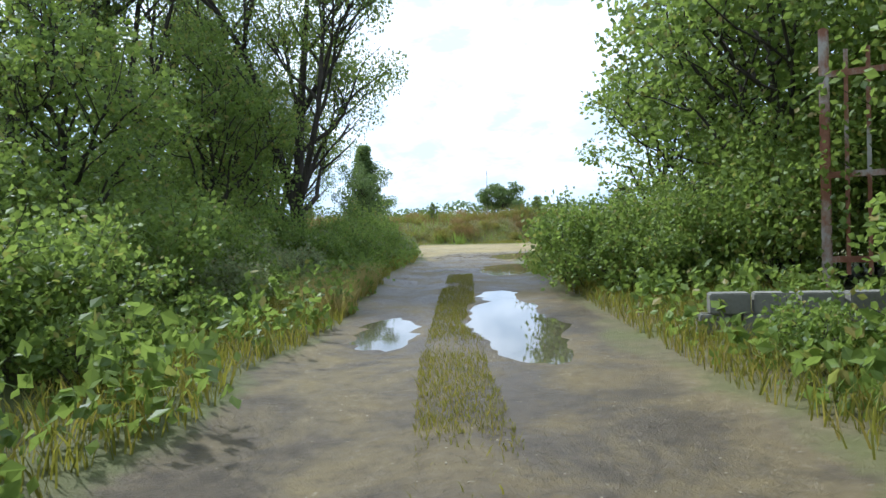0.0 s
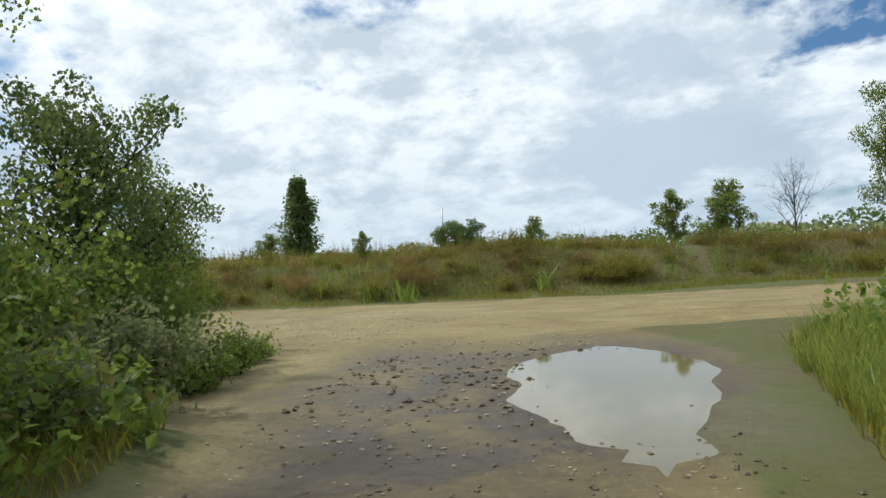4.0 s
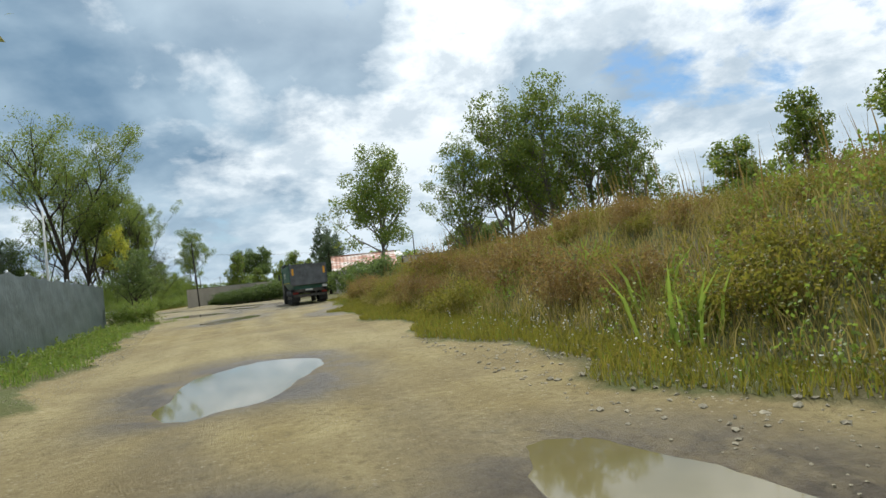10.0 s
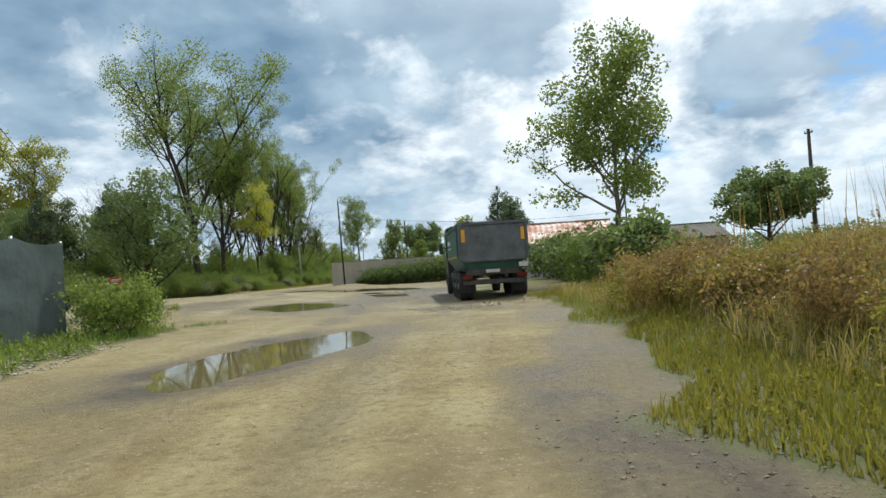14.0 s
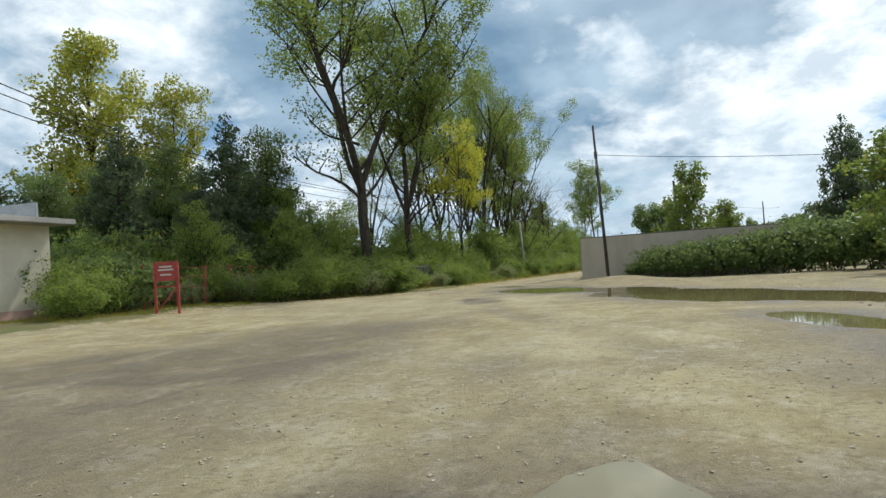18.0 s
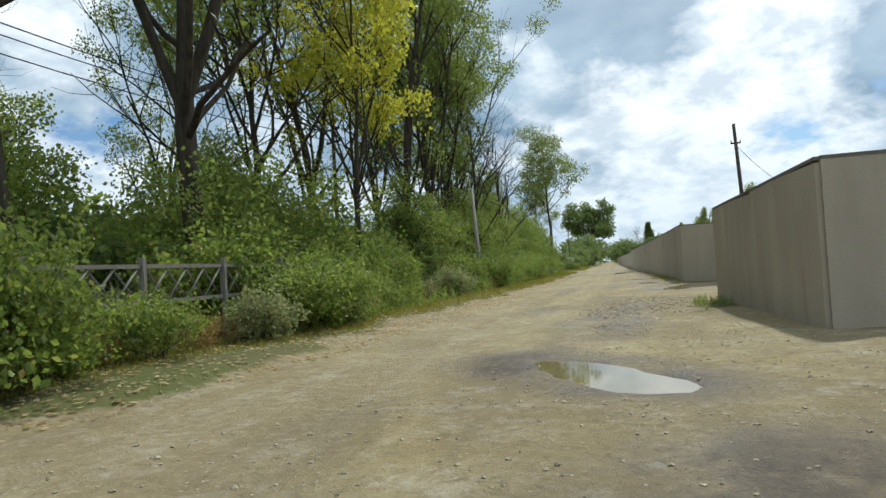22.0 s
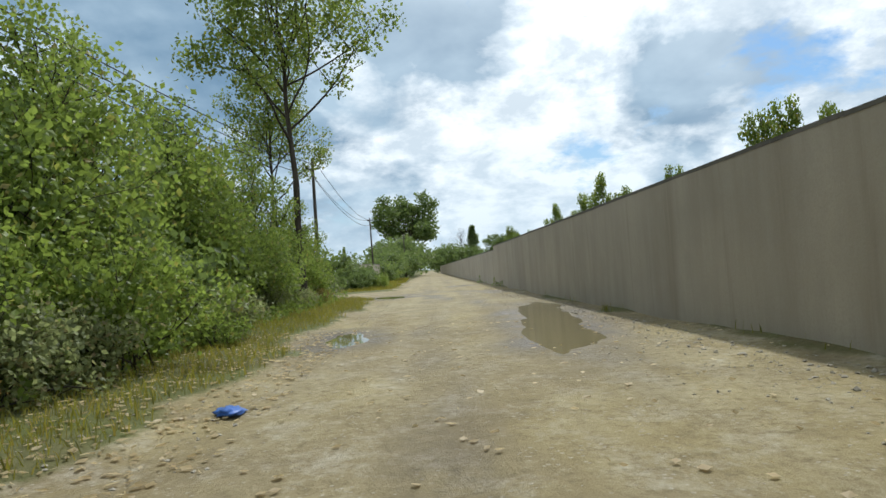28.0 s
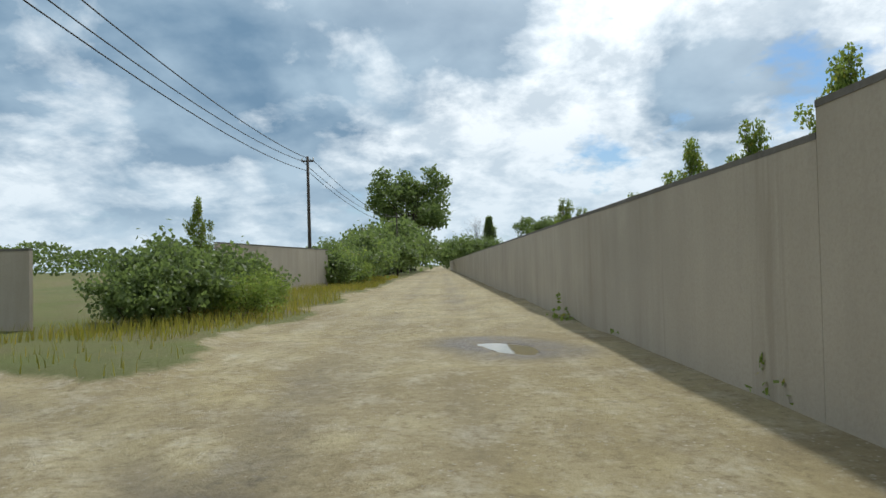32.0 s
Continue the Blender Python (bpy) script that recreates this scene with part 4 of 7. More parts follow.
stand(T_BIG, [(-108.3, 3.7, 24, 1.15, 0), (-19.5, 17.5, 15.5, 0.9, 70)])
stand(T_BIG2, [(-112.1, 4.6, 21.5, 1.1, 30), (-131.4, 4.2, 19.0, 0.9, 140), (-14.0, 11.5, 15, 0.9, 10)])
stand(T_OLD, [(-19.0, 20.2, 13.5, 1.0, 0), (-16.4, 20.8, 9.5, 0.9, 70), (-11.2, 14.6, 13.0, 0.85, 110), (-15.5, 9.0, 12, 0.9, 150)])
stand(T_THIN, [(-121.5, 2.8, 18, 0.9, 0), (-127.6, 4.2, 19.5, 0.9, 80), (-134.5, 3.9, 17, 0.9, 160), (-139.0, 3.4, 19, 0.9, 240), (-132.5, 1.0, 18, 0.9, 20), (-122.5, -4, 15, 0.9, 120), (-146.5, 1.5, 12.5, 1, 40)])
stand(T_MID, [(-78.5, 37.4, 11.9, 1.05, 0), (-150, 3, 9, 1.0, 10), (0.3, 43.8, 7.0, 0.8, 50)])
stand(T_TALL, [(-172.2, 5.6, 16.5, 0.95, 0), (-177.0, 3.4, 12.0, 0.9, 140)])
stand(T_CLUMP, [(-51.2, 38.6, 6.6, 1.0, 0), (-50.4, 40.2, 8.0, 0.95, 110), (-49.8, 41.6, 8.4, 0.95, 200), (-49.2, 43.0, 7.4, 1.0, 300), (-48.8, 44.4, 6.6, 0.9, 40), (-53, 42, 7.0, 0.9, 90)])
stand(T_YOUNG, [(-38.0, 46.0, 4.6, 1.3, 0), (-37.8, 43.0, 4.1, 1.0, 60), (-42.5, 45, 3.2, 1.2, 120), (-30, 42.5, 3.2, 1.2, 200), (-25, 43.5, 3.3, 1.6, 140), (-113.0, 21.5, 6.5, 0.9, 240), (-119.0, 23.5, 4.6, 1.0, 300), (-7.5, 46.5, 3.9, 1.2, 80), (-5.0, 51, 4.6, 1.3, 180), (-101.5, 29.5, 5.4, 1.3, 10), (-199.6, 3.2, 3.5, 0.45, 0), (-20, 43, 3.0, 1.1, 90), (-13, 45.5, 3.2, 1.3, 200), (-46, 47, 4.6, 1.4, 20)])
stand(T_COL, [(-63.8, 110, 17.6, 1.15, 0), (-395, 22, 17, 1.0, 40)])
stand(T_ROUND, [(-50.7, 152, 11.6, 1.2, 0), (-116, 132, 14.5, 1.2, 80), (-306, 3.0, 20, 1.05, 60), (-200, 33, 7.2, 1.0, 120), (-252, 22, 6.5, 1.0, 20), (-83.5, 46, 5.8, 1.2, 200), (-240, 19, 5.6, 1.1, 250), (-262, 60, 11, 1.2, 300)])
stand(T_YELLOW, [(-108.8, -19.9, 21, 1.1, 0), (-113.0, -15.4, 17.5, 0.9, 200)])
stand(T_DUSK, [(-104.5, -0.5, 10.0, 0.9, 0), (-101.0, -4.4, 9.2, 1.0, 90), (-98.6, -6.6, 8.0, 1.1, 180), (-97.2, -9.8, 7.6, 1.2, 270), (-107.0, -4.5, 9.0, 1.0, 40), (-95.0, -6.0, 7.0, 1.1, 130), (-111.5, -7.5, 9.0, 1.1, 220), (-103.0, -10.0, 9.0, 1.1, 310)])
stand(T_GOLD, [(-118.4, 5.6, 12.4, 0.85, 0), (-120.2, 5.0, 11.0, 0.8, 130)])
stand(T_SAP, [(-145, 3.2, 6.5, 1, 0), (-149, 4.2, 5.6, 1, 70), (-153, 3.0, 7.2, 1, 140), (-157, 4.4, 6.0, 1, 210), (-160.5, 3.2, 7.0, 1, 280), (-164, 4.4, 6.0, 1, 350), (-167.5, 2.8, 7.2, 1, 60), (-171.5, 3.8, 6.4, 1, 130), (-175.4, 4.9, 4.6, 0.85, 20), (-126.5, 4.6, 5.5, 1.1, 90), (-129.0, 5.2, 4.8, 1.1, 30), (-133.5, 5.2, 5.4, 1.1, 300), (-136.8, 4.9, 5.0, 1.1, 140), (-140.2, 5.0, 5.8, 1.1, 190), (-116.0, 3.2, 5.2, 1.1, 45), (-105.5, 2.0, 5.6, 1.1, 75), (-101.5, 3.0, 4.8, 1.1, 105), (-110.5, 1.0, 5.6, 1.1, 15), (-106.8, -1.5, 7.0, 1.1, 215), (-113.6, -1.8, 6.6, 1.1, 325), (-103.6, 0.8, 6.4, 1.1, 265), (-96.5, 1.6, 5.0, 1.0, 150), (-118, 1.5, 6.0, 1, 20), (-134, 1.5, 6, 1, 200), (-7, 1, 4.6, 1, 0), (-9.5, 6.5, 5.4, 1.1, 30), (-11.5, 11.5, 6.0, 1.1, 80), (-13.5, 15.0, 6, 1.1, 160), (-9.0, 3.5, 5.0, 1.1, 250), (5.5, 9, 8.0, 1.0, 300), (-2.2, 17.4, 6.4, 1.1, 40), (-1.0, 14.6, 7.4, 1.1, 130), (0.4, 12.2, 8.2, 1.1, 220), (3.2, 10.4, 9.0, 1.1, 310), (3.0, 6.0, 9.4, 1.1, 60), (1.0, 15.8, 7.5, 1.1, 190)])
stand(T_BARE, [(-364, 17, 15, 1.0, 0), (-119, -12, 14, 1.0, 90), (-143.5, 5.4, 10.8, 1.0, 30), (-117.4, 3.0, 13, 1.0, 200), (-136.5, 5.4, 11.5, 1.0, 300), (-0.5, 62, 6.8, 1.0, 10)])
stand(T_PINE, [(-133, 31.8, 11.4, 0.8, 90), (-136.5, 33, 11.0, 0.75, 30), (-130.5, 34.5, 9.6, 0.8, 150), (-106.0, 33.0, 7.2, 1.2, 0), (-101.2, -0.8, 10.2, 0.8, 60), (-97.0, -4.0, 9.4, 0.9, 110), (-92.5, -7.5, 8.6, 1.0, 200), (-98.4, 0.6, 7.0, 0.9, 280), (-104.8, -2.5, 8.6, 0.9, 340)])
rb = random.Random(5)


def shrub(protos, x, y, lo, hi):
    plant(protos[rb.randrange(len(protos))], [(x, y, rb.uniform(lo, hi), rb.uniform(0, 360))])


# low bushes on the bank
bx, by = along(BERM[1:10], 0.6, 7.0, 420, 77)
for k in range(len(bx)):
    crest = float(by[k]) - np.interp(float(bx[k]), *zip(*BERM)) > 1.8
    shrub((B_DRY, B_WEED, B_WEED), float(bx[k]), float(by[k]), 0.35 if crest else 0.5, 0.62 if crest else 1.05)


# south of the west road
for i in range(54):
    x = -112.0 - i * 1.25
    if -188 < x < -178.5:
        continue
    shrub((B_HEDGE, B_PALE, B_PALE, B_LOW, B_DRY), x, 6.6 + rb.uniform(-0.5, 0.4) - (2.2 if x < -175 else 0.9 if x < -160 else 0), 0.5, 0.8)
    shrub((B_HEDGE, B_PALE, B_HEDGE2), x + 0.6, 5.2 + rb.uniform(-0.5, 0.5) - (1.6 if x < -175 else 0.7 if x < -160 else 0), 0.65, 0.95)
    shrub((B_HEDGE2, B_TALL, B_DARK), x + 0.3, 3.8 + rb.uniform(-0.8, 0.8), 0.75, 1.2)
    if i % 2:
        shrub((B_DARK, B_HEDGE2), x, 1.0 + rb.uniform(-1, 1), 0.9, 1.3)
# weeds before the lattice fence and dusty bushes under the trees
for i in range(14):
    x = -104.5 - i * 0.75
    shrub((B_PALE, B_LOW, B_HEDGE, B_DRY), x, 7.3 + rb.uniform(-0.3, 0.35), 0.38, 0.66)
for x, y, s in [(-104.2, 6.8, 0.9), (-102.6, 6.5, 1.0), (-101.0, 6.2, 0.95), (-99.2, 5.8, 0.9), (-97.4, 5.4, 0.85), (-103.4, 5.6, 1.15), (-100.2, 5.0, 1.1)]:
    shrub((B_PALE, B_HEDGE, B_HEDGE2, B_PALE), x, y, s * 0.7, s * 1.0)
for i in range(24):
    x = -91.5 - i * 1.05
    y0 = np.interp(x, [-116, -104, -90], [4.6, 4.2, 2.4])
    shrub((B_PALE, B_HEDGE, B_PALE), x, y0 + rb.uniform(-0.6, 0.6), 0.6, 1.0)
    shrub((B_HEDGE, B_DARK, B_HEDGE2), x, y0 - 2.6 + rb.uniform(-1, 1), 0.8, 1.2)
    if i % 2:
        shrub((B_DARK, B_HEDGE), x, y0 - 5.5 + rb.uniform(-1, 1), 1.0, 1.45)
# beside the kiosk
for x, y, s in [(-87.2, 5.6, 0.5), (-88.4, 5.0, 0.62), (-89.8, 4.2, 0.7), (-88.6, 3.2, 0.8), (-90.5, 1.5, 0.9)]:
    shrub((B_DARK, B_HEDGE), x, y, s, s * 1.1)
# beyond the lot
for x, y in [(-113.6, 19.4), (-113.8, 23.2), (-114.6, 24.8), (-114.4, 26.6), (-114.6, 29), (-114.2, 31.6), (-113, 34), (-110.5, 35.6), (-107.5, 36.4), (-104, 36.6), (-117, 26), (-118, 30), (-117, 34.5), (-100, 34.5), (-97, 35.2), (-90, 35.2), (-86.5, 36.6), (-83, 35.6), (-80.5, 37.8), (-76.6, 36.4), (-72.5, 35.6), (-69.0, 36.0), (-106.5, 29.5), (-104.5, 31.5)]:
    shrub((B_DARK, B_HEDGE, B_DARK), x, y, 0.75, 1.15)
for x, y, s in [(-108.7, 19.9, 0.58), (-108.5, 21.3, 0.66), (-108.4, 22.8, 0.72), (-108.2, 24.4, 0.78), (-107.8, 26.0, 0.85), (-107.2, 27.6, 0.9), (-109.0, 18.9, 0.3)]:
    plant(B_DARK, [(x, y, s, 90 * s)])
# beside the first track
for i in range(26):
    y = -2.5 + i * 1.1
    xl = np.interp(y, [p[1] for p in TRACK], [p[0] for p in TRACK])
    if y > 2.0:
        shrub((B_HEDGE, B_PALE, B_LOW, B_LOW), xl - 2.9 + rb.uniform(-0.5, 0.1), y, 0.4, 0.6)
    if y < 23:
        shrub((B_HEDGE, B_HEDGE2, B_PALE), xl - 4.4 + rb.uniform(-0.6, 0.4), y + 0.5, 0.45, 0.75)
    if y < 17:
        shrub((B_HEDGE2, B_HEDGE), xl - 6.6 + rb.uniform(-0.6, 0.6), y, 0.7, 1.0)
        if i % 2:
            shrub((B_TALL, B_DARK), xl - 9.4 + rb.uniform(-0.8, 0.8), y, 0.7, 1.05)
    if 4.5 < y < 14.0 and not 5.5 < y < 9.5:
        shrub((B_LOW, B_HEDGE), xl + 2.6 + rb.uniform(-0.1, 0.4), y, 0.45, 0.7)
    if y < 13.5 and not 5.5 < y < 10.5:
        shrub((B_HEDGE2, B_HEDGE), xl + 3.9 + rb.uniform(-0.2, 0.6), y, 0.5, 0.75)
        shrub((B_TALL, B_HEDGE2), xl + 5.6 + rb.uniform(-0.3, 0.8), y, 0.62, 0.9)
        shrub((B_TALL, B_TALL), xl + 7.8 + rb.uniform(-0.5, 0.8), y, 1.0, 1.3)
    if 5.5 < y < 10.5:
        shrub((B_TALL, B_TALL), xl + 8.6 + rb.uniform(-0.5, 0.8), y, 1.0, 1.4)
stand(T_SAP, [(-28.9, 29.6, 7.0, 1.1, 70)])
stand(T_SMALL, [(-14.5, 24.0, 4.1, 0.88, 0), (-15.4, 25.6, 3.2, 0.9, 120), (-64.4, 22.5, 4.3, 1.05, 200)])
plant(B_HEDGE, [(-14.9, 23.4, 0.65, 20), (-13.8, 22.0, 0.5, 90), (-15.2, 24.9, 0.7, 130)])
plant(B_HEDGE, [(-2.2, 18.8, 0.8, 10), (-1.6, 21.0, 0.85, 50), (-0.8, 23.4, 0.85, 80), (0.4, 25.6, 0.8, 170), (-0.6, 19.6, 1.0, 130), (-61.6, 23.4, 0.6, 150)])
plant(B_HEDGE, [(-64.1, 22.0, 0.5, 40), (-65.0, 22.2, 0.42, 100)])
plant(B_HEDGE2, [(-175.6, 4.8, 0.9, 30), (-174.8, 4.3, 1.0, 150)])
# the big bush at the side road and the growth behind it
plant(B_DARK, [(-192.3, 4.7, 0.5, 0), (-193.2, 4.7, 0.66, 90), (-195.0, 4.8, 0.73, 200), (-197.0, 4.7, 0.64, 300), (-199.0, 4.8, 0.58, 30), (-213.5, 4.4, 0.8, 100), (-219, 4.4, 1.0, 160), (-226, 4.0, 1.3, 10), (-235, 3.4, 1.4, 240), (-243, 3.0, 1.7, 190), (-251, 2.8, 1.9, 60)])
plant(B_HEDGE, [(-194.4, 6.1, 0.5, 150), (-196.6, 6.0, 0.44, 240), (-216, 4.6, 0.9, 60), (-222, 4.2, 1.1, 260), (-232, 3.6, 1.3, 100)])
plant(B_DARK, [(-262, 2.4, 2.6, 0), (-278, 2.0, 3.0, 90), (-292, 1.0, 3.2, 10), (-330, 0, 3.2, 200), (-350, 12, 3.0, 300), (-372, 10, 3.4, 30), (-320, 16, 2.6, 120), (-300, 17, 2.2, 70)])
plant(B_DARK, [(-134.5, 24.0, 1.0, 0), (-136.5, 27.0, 1.2, 80), (-139.5, 25.0, 1.1, 160), (-133.5, 29.0, 1.3, 240), (-130.5, 31.5, 1.2, 310)])
# greenery behind the long wall
stand(T_YOUNG, [(-141, 21, 3.9, 0.65, 20), (-146, 22, 4.0, 0.6, 60), (-157, 20, 3.7, 0.7, 100), (-178, 22, 4.4, 0.6, 140), (-192, 21, 4.4, 0.6, 180), (-208, 19, 4.2, 0.6, 220), (-220, 19, 4.6, 0.6, 260), (-170, 27, 5.2, 0.6, 300)])
stand(T_YOUNG, [(-161.7, 23.9, 7.2, 0.62, 0), (-169.7, 23.2, 6.3, 0.62, 37), (-169.2, 21.9, 5.8, 0.62, 74), (-168.3, 23.7, 5.7, 0.62, 111), (-207.8, 21.4, 6.5, 0.62, 148), (-207.4, 23.8, 7.2, 0.62, 185), (-177.1, 21.6, 5.2, 0.62, 222), (-226.3, 19.0, 5.8, 0.62, 259), (-205.2, 27.4, 7.4, 0.62, 296), (-200.6, 24.2, 8.1, 0.62, 333)])


# ---- far growth ----
def far_wood(name, label, pts, tall, wide, count, mat, size, seed):
    """A distant belt of growth as one body of many leaf clumps with an uneven top."""
    r = np.random.RandomState(seed)
    pts = np.array(pts, float)
    seg = np.concatenate([[0], np.cumsum(np.hypot(*np.diff(pts, axis=0).T))])
    u = r.uniform(0, seg[-1], count)
    x, y = np.interp(u, seg, pts[:, 0]), np.interp(u, seg, pts[:, 1])
    top = tall * (0.62 + 0.38 * np.abs(np.sin(u / 9.0 + np.sin(u / 23.0) * 2)) + 0.15 * np.sin(u / 3.1))
    z = top * r.uniform(0.02, 1.0, count) ** 0.7
    k = np.sqrt(np.maximum(0.05, 1 - (z / top) ** 2))
    c = np.stack([x + r.normal(0, wide / 2, count) * k, y + r.normal(0, wide / 2, count) * k, z], -1)
    v, f = leaf_quads(r, c, size)
    ob = part_np(name, v, f, mat)
    tagged(ob, label, "woods", kind="stuff")


far_wood("far_woods", "distant belt of dark green trees across the fields", [(-160, -190), (-330, -120), (-480, -40)], 9, 14, 26000, M_LEAF_DARK, 0.9, 1)
far_wood("far_woods", "dark trees closing the end of the straight road", [(-440, -40), (-500, -5), (-500, 30), (-450, 70)], 9, 12, 9000, M_LEAF_DARK, 0.9, 8)
far_wood("far_woods", "distant hazy tree line beyond the fields", [(120, 210), (0, 240), (-140, 230), (-300, 200), (-460, 130)], 10, 16, 30000, M_LEAF_DARK, 1.0, 2)
far_wood("far_woods", "belt of green growth behind the yard", [(-122, 38), (-150, 50), (-200, 52), (-260, 40), (-330, 26)], 5, 6, 16000, M_LEAF_BUSH, 0.42, 3)
far_wood("far_woods", "thicket of green saplings behind the trees", [(-96, -13), (-118, -9), (-150, -8), (-178, -4)], 4.8, 6, 14000, M_LEAF_BUSH, 0.3, 4)
far_wood("far_woods", "dense dark thicket beside the shaded track", [(-24, 24), (-21, 12), (-16, 2), (-10, -8), (0, -16), (12, -10), (14, 4), (9, 16)], 7, 4, 16000, M_LEAF_DARK, 0.34, 5)
far_wood("far_woods", "scrub on the field behind the bank", [(-64, 52), (-40, 56), (-15, 62), (20, 72)], 2.4, 8, 7000, M_LEAF_PALE, 0.4, 6)
far_wood("far_woods", "trees behind the yard of the green fence", [(-46, 8), (-58, 3), (-72, -3), (-82, -8)], 5.5, 5, 6000, M_LEAF_DARK, 0.45, 7)


# ---- grass and weeds ----
def blade_field(name, label, x, y, tall, wide, mat, seed, lean=0.35, cat="grass"):
    """Bent blades, each five points, standing on the ground."""
    r = np.random.RandomState(seed)
    n = len(x)
    z = height(x, y) - 0.02
    h = tall * r.uniform(0.45, 1.15, n)
    a = r.uniform(0, 2 * np.pi, n)
    b = r.uniform(0, 2 * np.pi, n)
    dx, dy = np.cos(a), np.sin(a)
    ux, uy = np.cos(b) * h * lean * r.uniform(0.2, 1, n), np.sin(b) * h * lean * r.uniform(0.2, 1, n)
    w = wide * r.uniform(0.6, 1.3, n) / 2
    o = np.stack([x, y, z], -1)
    s = np.stack([dx * w, dy * w, 0 * w], -1)
    m = o + np.stack([ux * 0.35, uy * 0.35, h * 0.55], -1)
    t = o + np.stack([ux, uy, h * (1 - 0.12 * lean)], -1)
    v = np.stack([o - s, o + s, m + s * 0.75, m - s * 0.75, t], 1).reshape(-1, 3)
    k = np.arange(n)[:, None] * 5
    f = np.concatenate([k + [0, 1, 2], k + [0, 2, 3], k + [3, 2, 4]])
    ob = part_np(name, v, f, mat)
    return tagged(ob, label, cat, kind="stuff")


def weed_leaves(name, label, x, y, tall, size, mat, seed, per=14):
    """Leafy weed plants: small leaves up a stem."""
    r = np.random.RandomState(seed)
    n = len(x)
    h = np.repeat(tall * r.uniform(0.4, 1.15, n), per)
    u = r.uniform(0.05, 1, n * per)
    sp = 0.22 * np.repeat(tall * r.uniform(0.6, 1.2, n), per) * (1.05 - u)
    c = np.stack([np.repeat(x, per) + r.normal(0, 1, n * per) * sp, np.repeat(y, per) + r.normal(0, 1, n * per) * sp, np.repeat(height(x, y), per) + u * h], -1)
    v, f = leaf_quads(r, c, size)
    ob = part_np(name, v, f, mat)
    return tagged(ob, label, "weeds", kind="stuff")


def off_road(x, y, limit=0.35):
    ok = dirt_mask(x, y) < limit
    return x[ok], y[ok]


BANK = [(30, 49.2), (8, 43.5)] + BERM[8::-1]
BANK_IN = [(x, y) for x, y in BANK if x < 31]


def bank(lo, hi, n, seed):
    x, y = along(BANK_IN, -hi, -lo, n, seed)
    return off_road(x, y, 0.3)


def patchy(x, y, scale, seed, cut, flip=False):
    """Keeps the places of one set of patches, thinning out at their edges."""
    v = wavy(x, y, scale, seed) * (-1 if flip else 1) + np.random.RandomState(seed).normal(0, 0.35, len(x))
    return x[v > cut], y[v > cut]


def part_of(x, y, lo, hi):
    """Keeps a stretch of the bank between two x, with a ragged edge."""
    v = x + 2.5 * wavy(x, y, 0.6, 78)
    keep = (v > lo) & (v < hi)
    return x[keep], y[keep]


blade_field("dry_weeds", "tall brown dry weeds covering the bank", *part_of(*patchy(*bank(0.5, 9, 74000, 1), 0.45, 71, -0.1), -24, 40), 0.42, 0.018, M_WEED_DRY, 1, 0.5, "weeds")
blade_field("dry_grass", "tan dry grass covering the bank", *part_of(*bank(0.4, 9, 120000, 101), -80, -22), 0.42, 0.014, M_TAN, 101, 0.6, "weeds")
blade_field("rank_grass", "yellow-green rank grass on the bank", *patchy(*bank(0.6, 8, 70000, 2), 0.45, 71, 0.1, True), 0.36, 0.016, M_WEED_GREEN, 2, 0.5, "weeds")
weed_leaves("leafy_weeds", "leafy green and rusty weeds on the bank", *patchy(*bank(0.3, 8, 7000, 3), 0.5, 72, 0.1), 0.5, 0.034, M_WEED_GREEN, 3, 26)
weed_leaves("rusty_weeds", "rust-brown seeding weeds on the bank", *patchy(*bank(1.0, 8, 6000, 4), 0.5, 73, 0.2), 0.6, 0.034, M_WEED_DRY, 4, 26)
weed_leaves("scrub", "dense dark green scrub on the bank", *part_of(*patchy(*bank(0.4, 7, 8500, 81), 0.7, 82, 0.0), -27, 40), 0.75, 0.05, M_SCRUB, 81, 34)
weed_leaves("scrub", "yellow-green leafy scrub on the bank", *part_of(*patchy(*bank(0.3, 6, 6200, 83), 0.8, 84, 0.2), -40, 40), 0.6, 0.04, M_REED, 83, 26)
blade_field("tall_stalks", "tall thin weed stalks on the bank top", *bank(2.0, 9, 1600, 5), 1.35, 0.018, M_WEED_DRY, 5, 0.22, "weeds")
blade_field("verge_grass", "short green grass at the foot of the bank", *patchy(*bank(-2.4, 0.8, 42000, 6), 0.9, 74, -0.4), 0.13, 0.013, M_GRASS, 6)
blade_field("verge_grass", "yellowed weeds between road and bank", *patchy(*bank(-2.0, 0.8, 46000, 66), 0.8, 75, -0.6), 0.19, 0.014, M_WEED_GREEN, 66)
weed_leaves("verge_weeds", "low leafy weeds between road and bank", *bank(-1.8, 0.8, 2600, 67), 0.2, 0.03, M_WEED_GREEN, 67, 22)
r0 = np.random.RandomState(8)
for cx, cy, cn in [(-17.5, 38.6, 34), (-16.2, 38.4, 40), (-11.6, 40.0, 26), (-36.2, 37.4, 26), (-19.4, 38.8, 22), (-31.9, 36.7, 20), (-33.4, 37.0, 14)]:
    blade_field("reed_clump", "bright green reed clump on the bank", cx + r0.normal(0, 0.2, cn), cy + r0.normal(0, 0.2, cn), 0.9, 0.05, M_REED, 60 + cn, 0.75, "reeds")


fx, fy = bank(-0.6, 1.4, 1500, 91)
near = (fx > -37) & (fx < -25)
weed_leaves("white_flowers", "white flowering weeds at the foot of the bank", fx[near], fy[near], 0.42, 0.022, M_FLOWER, 91, 7)


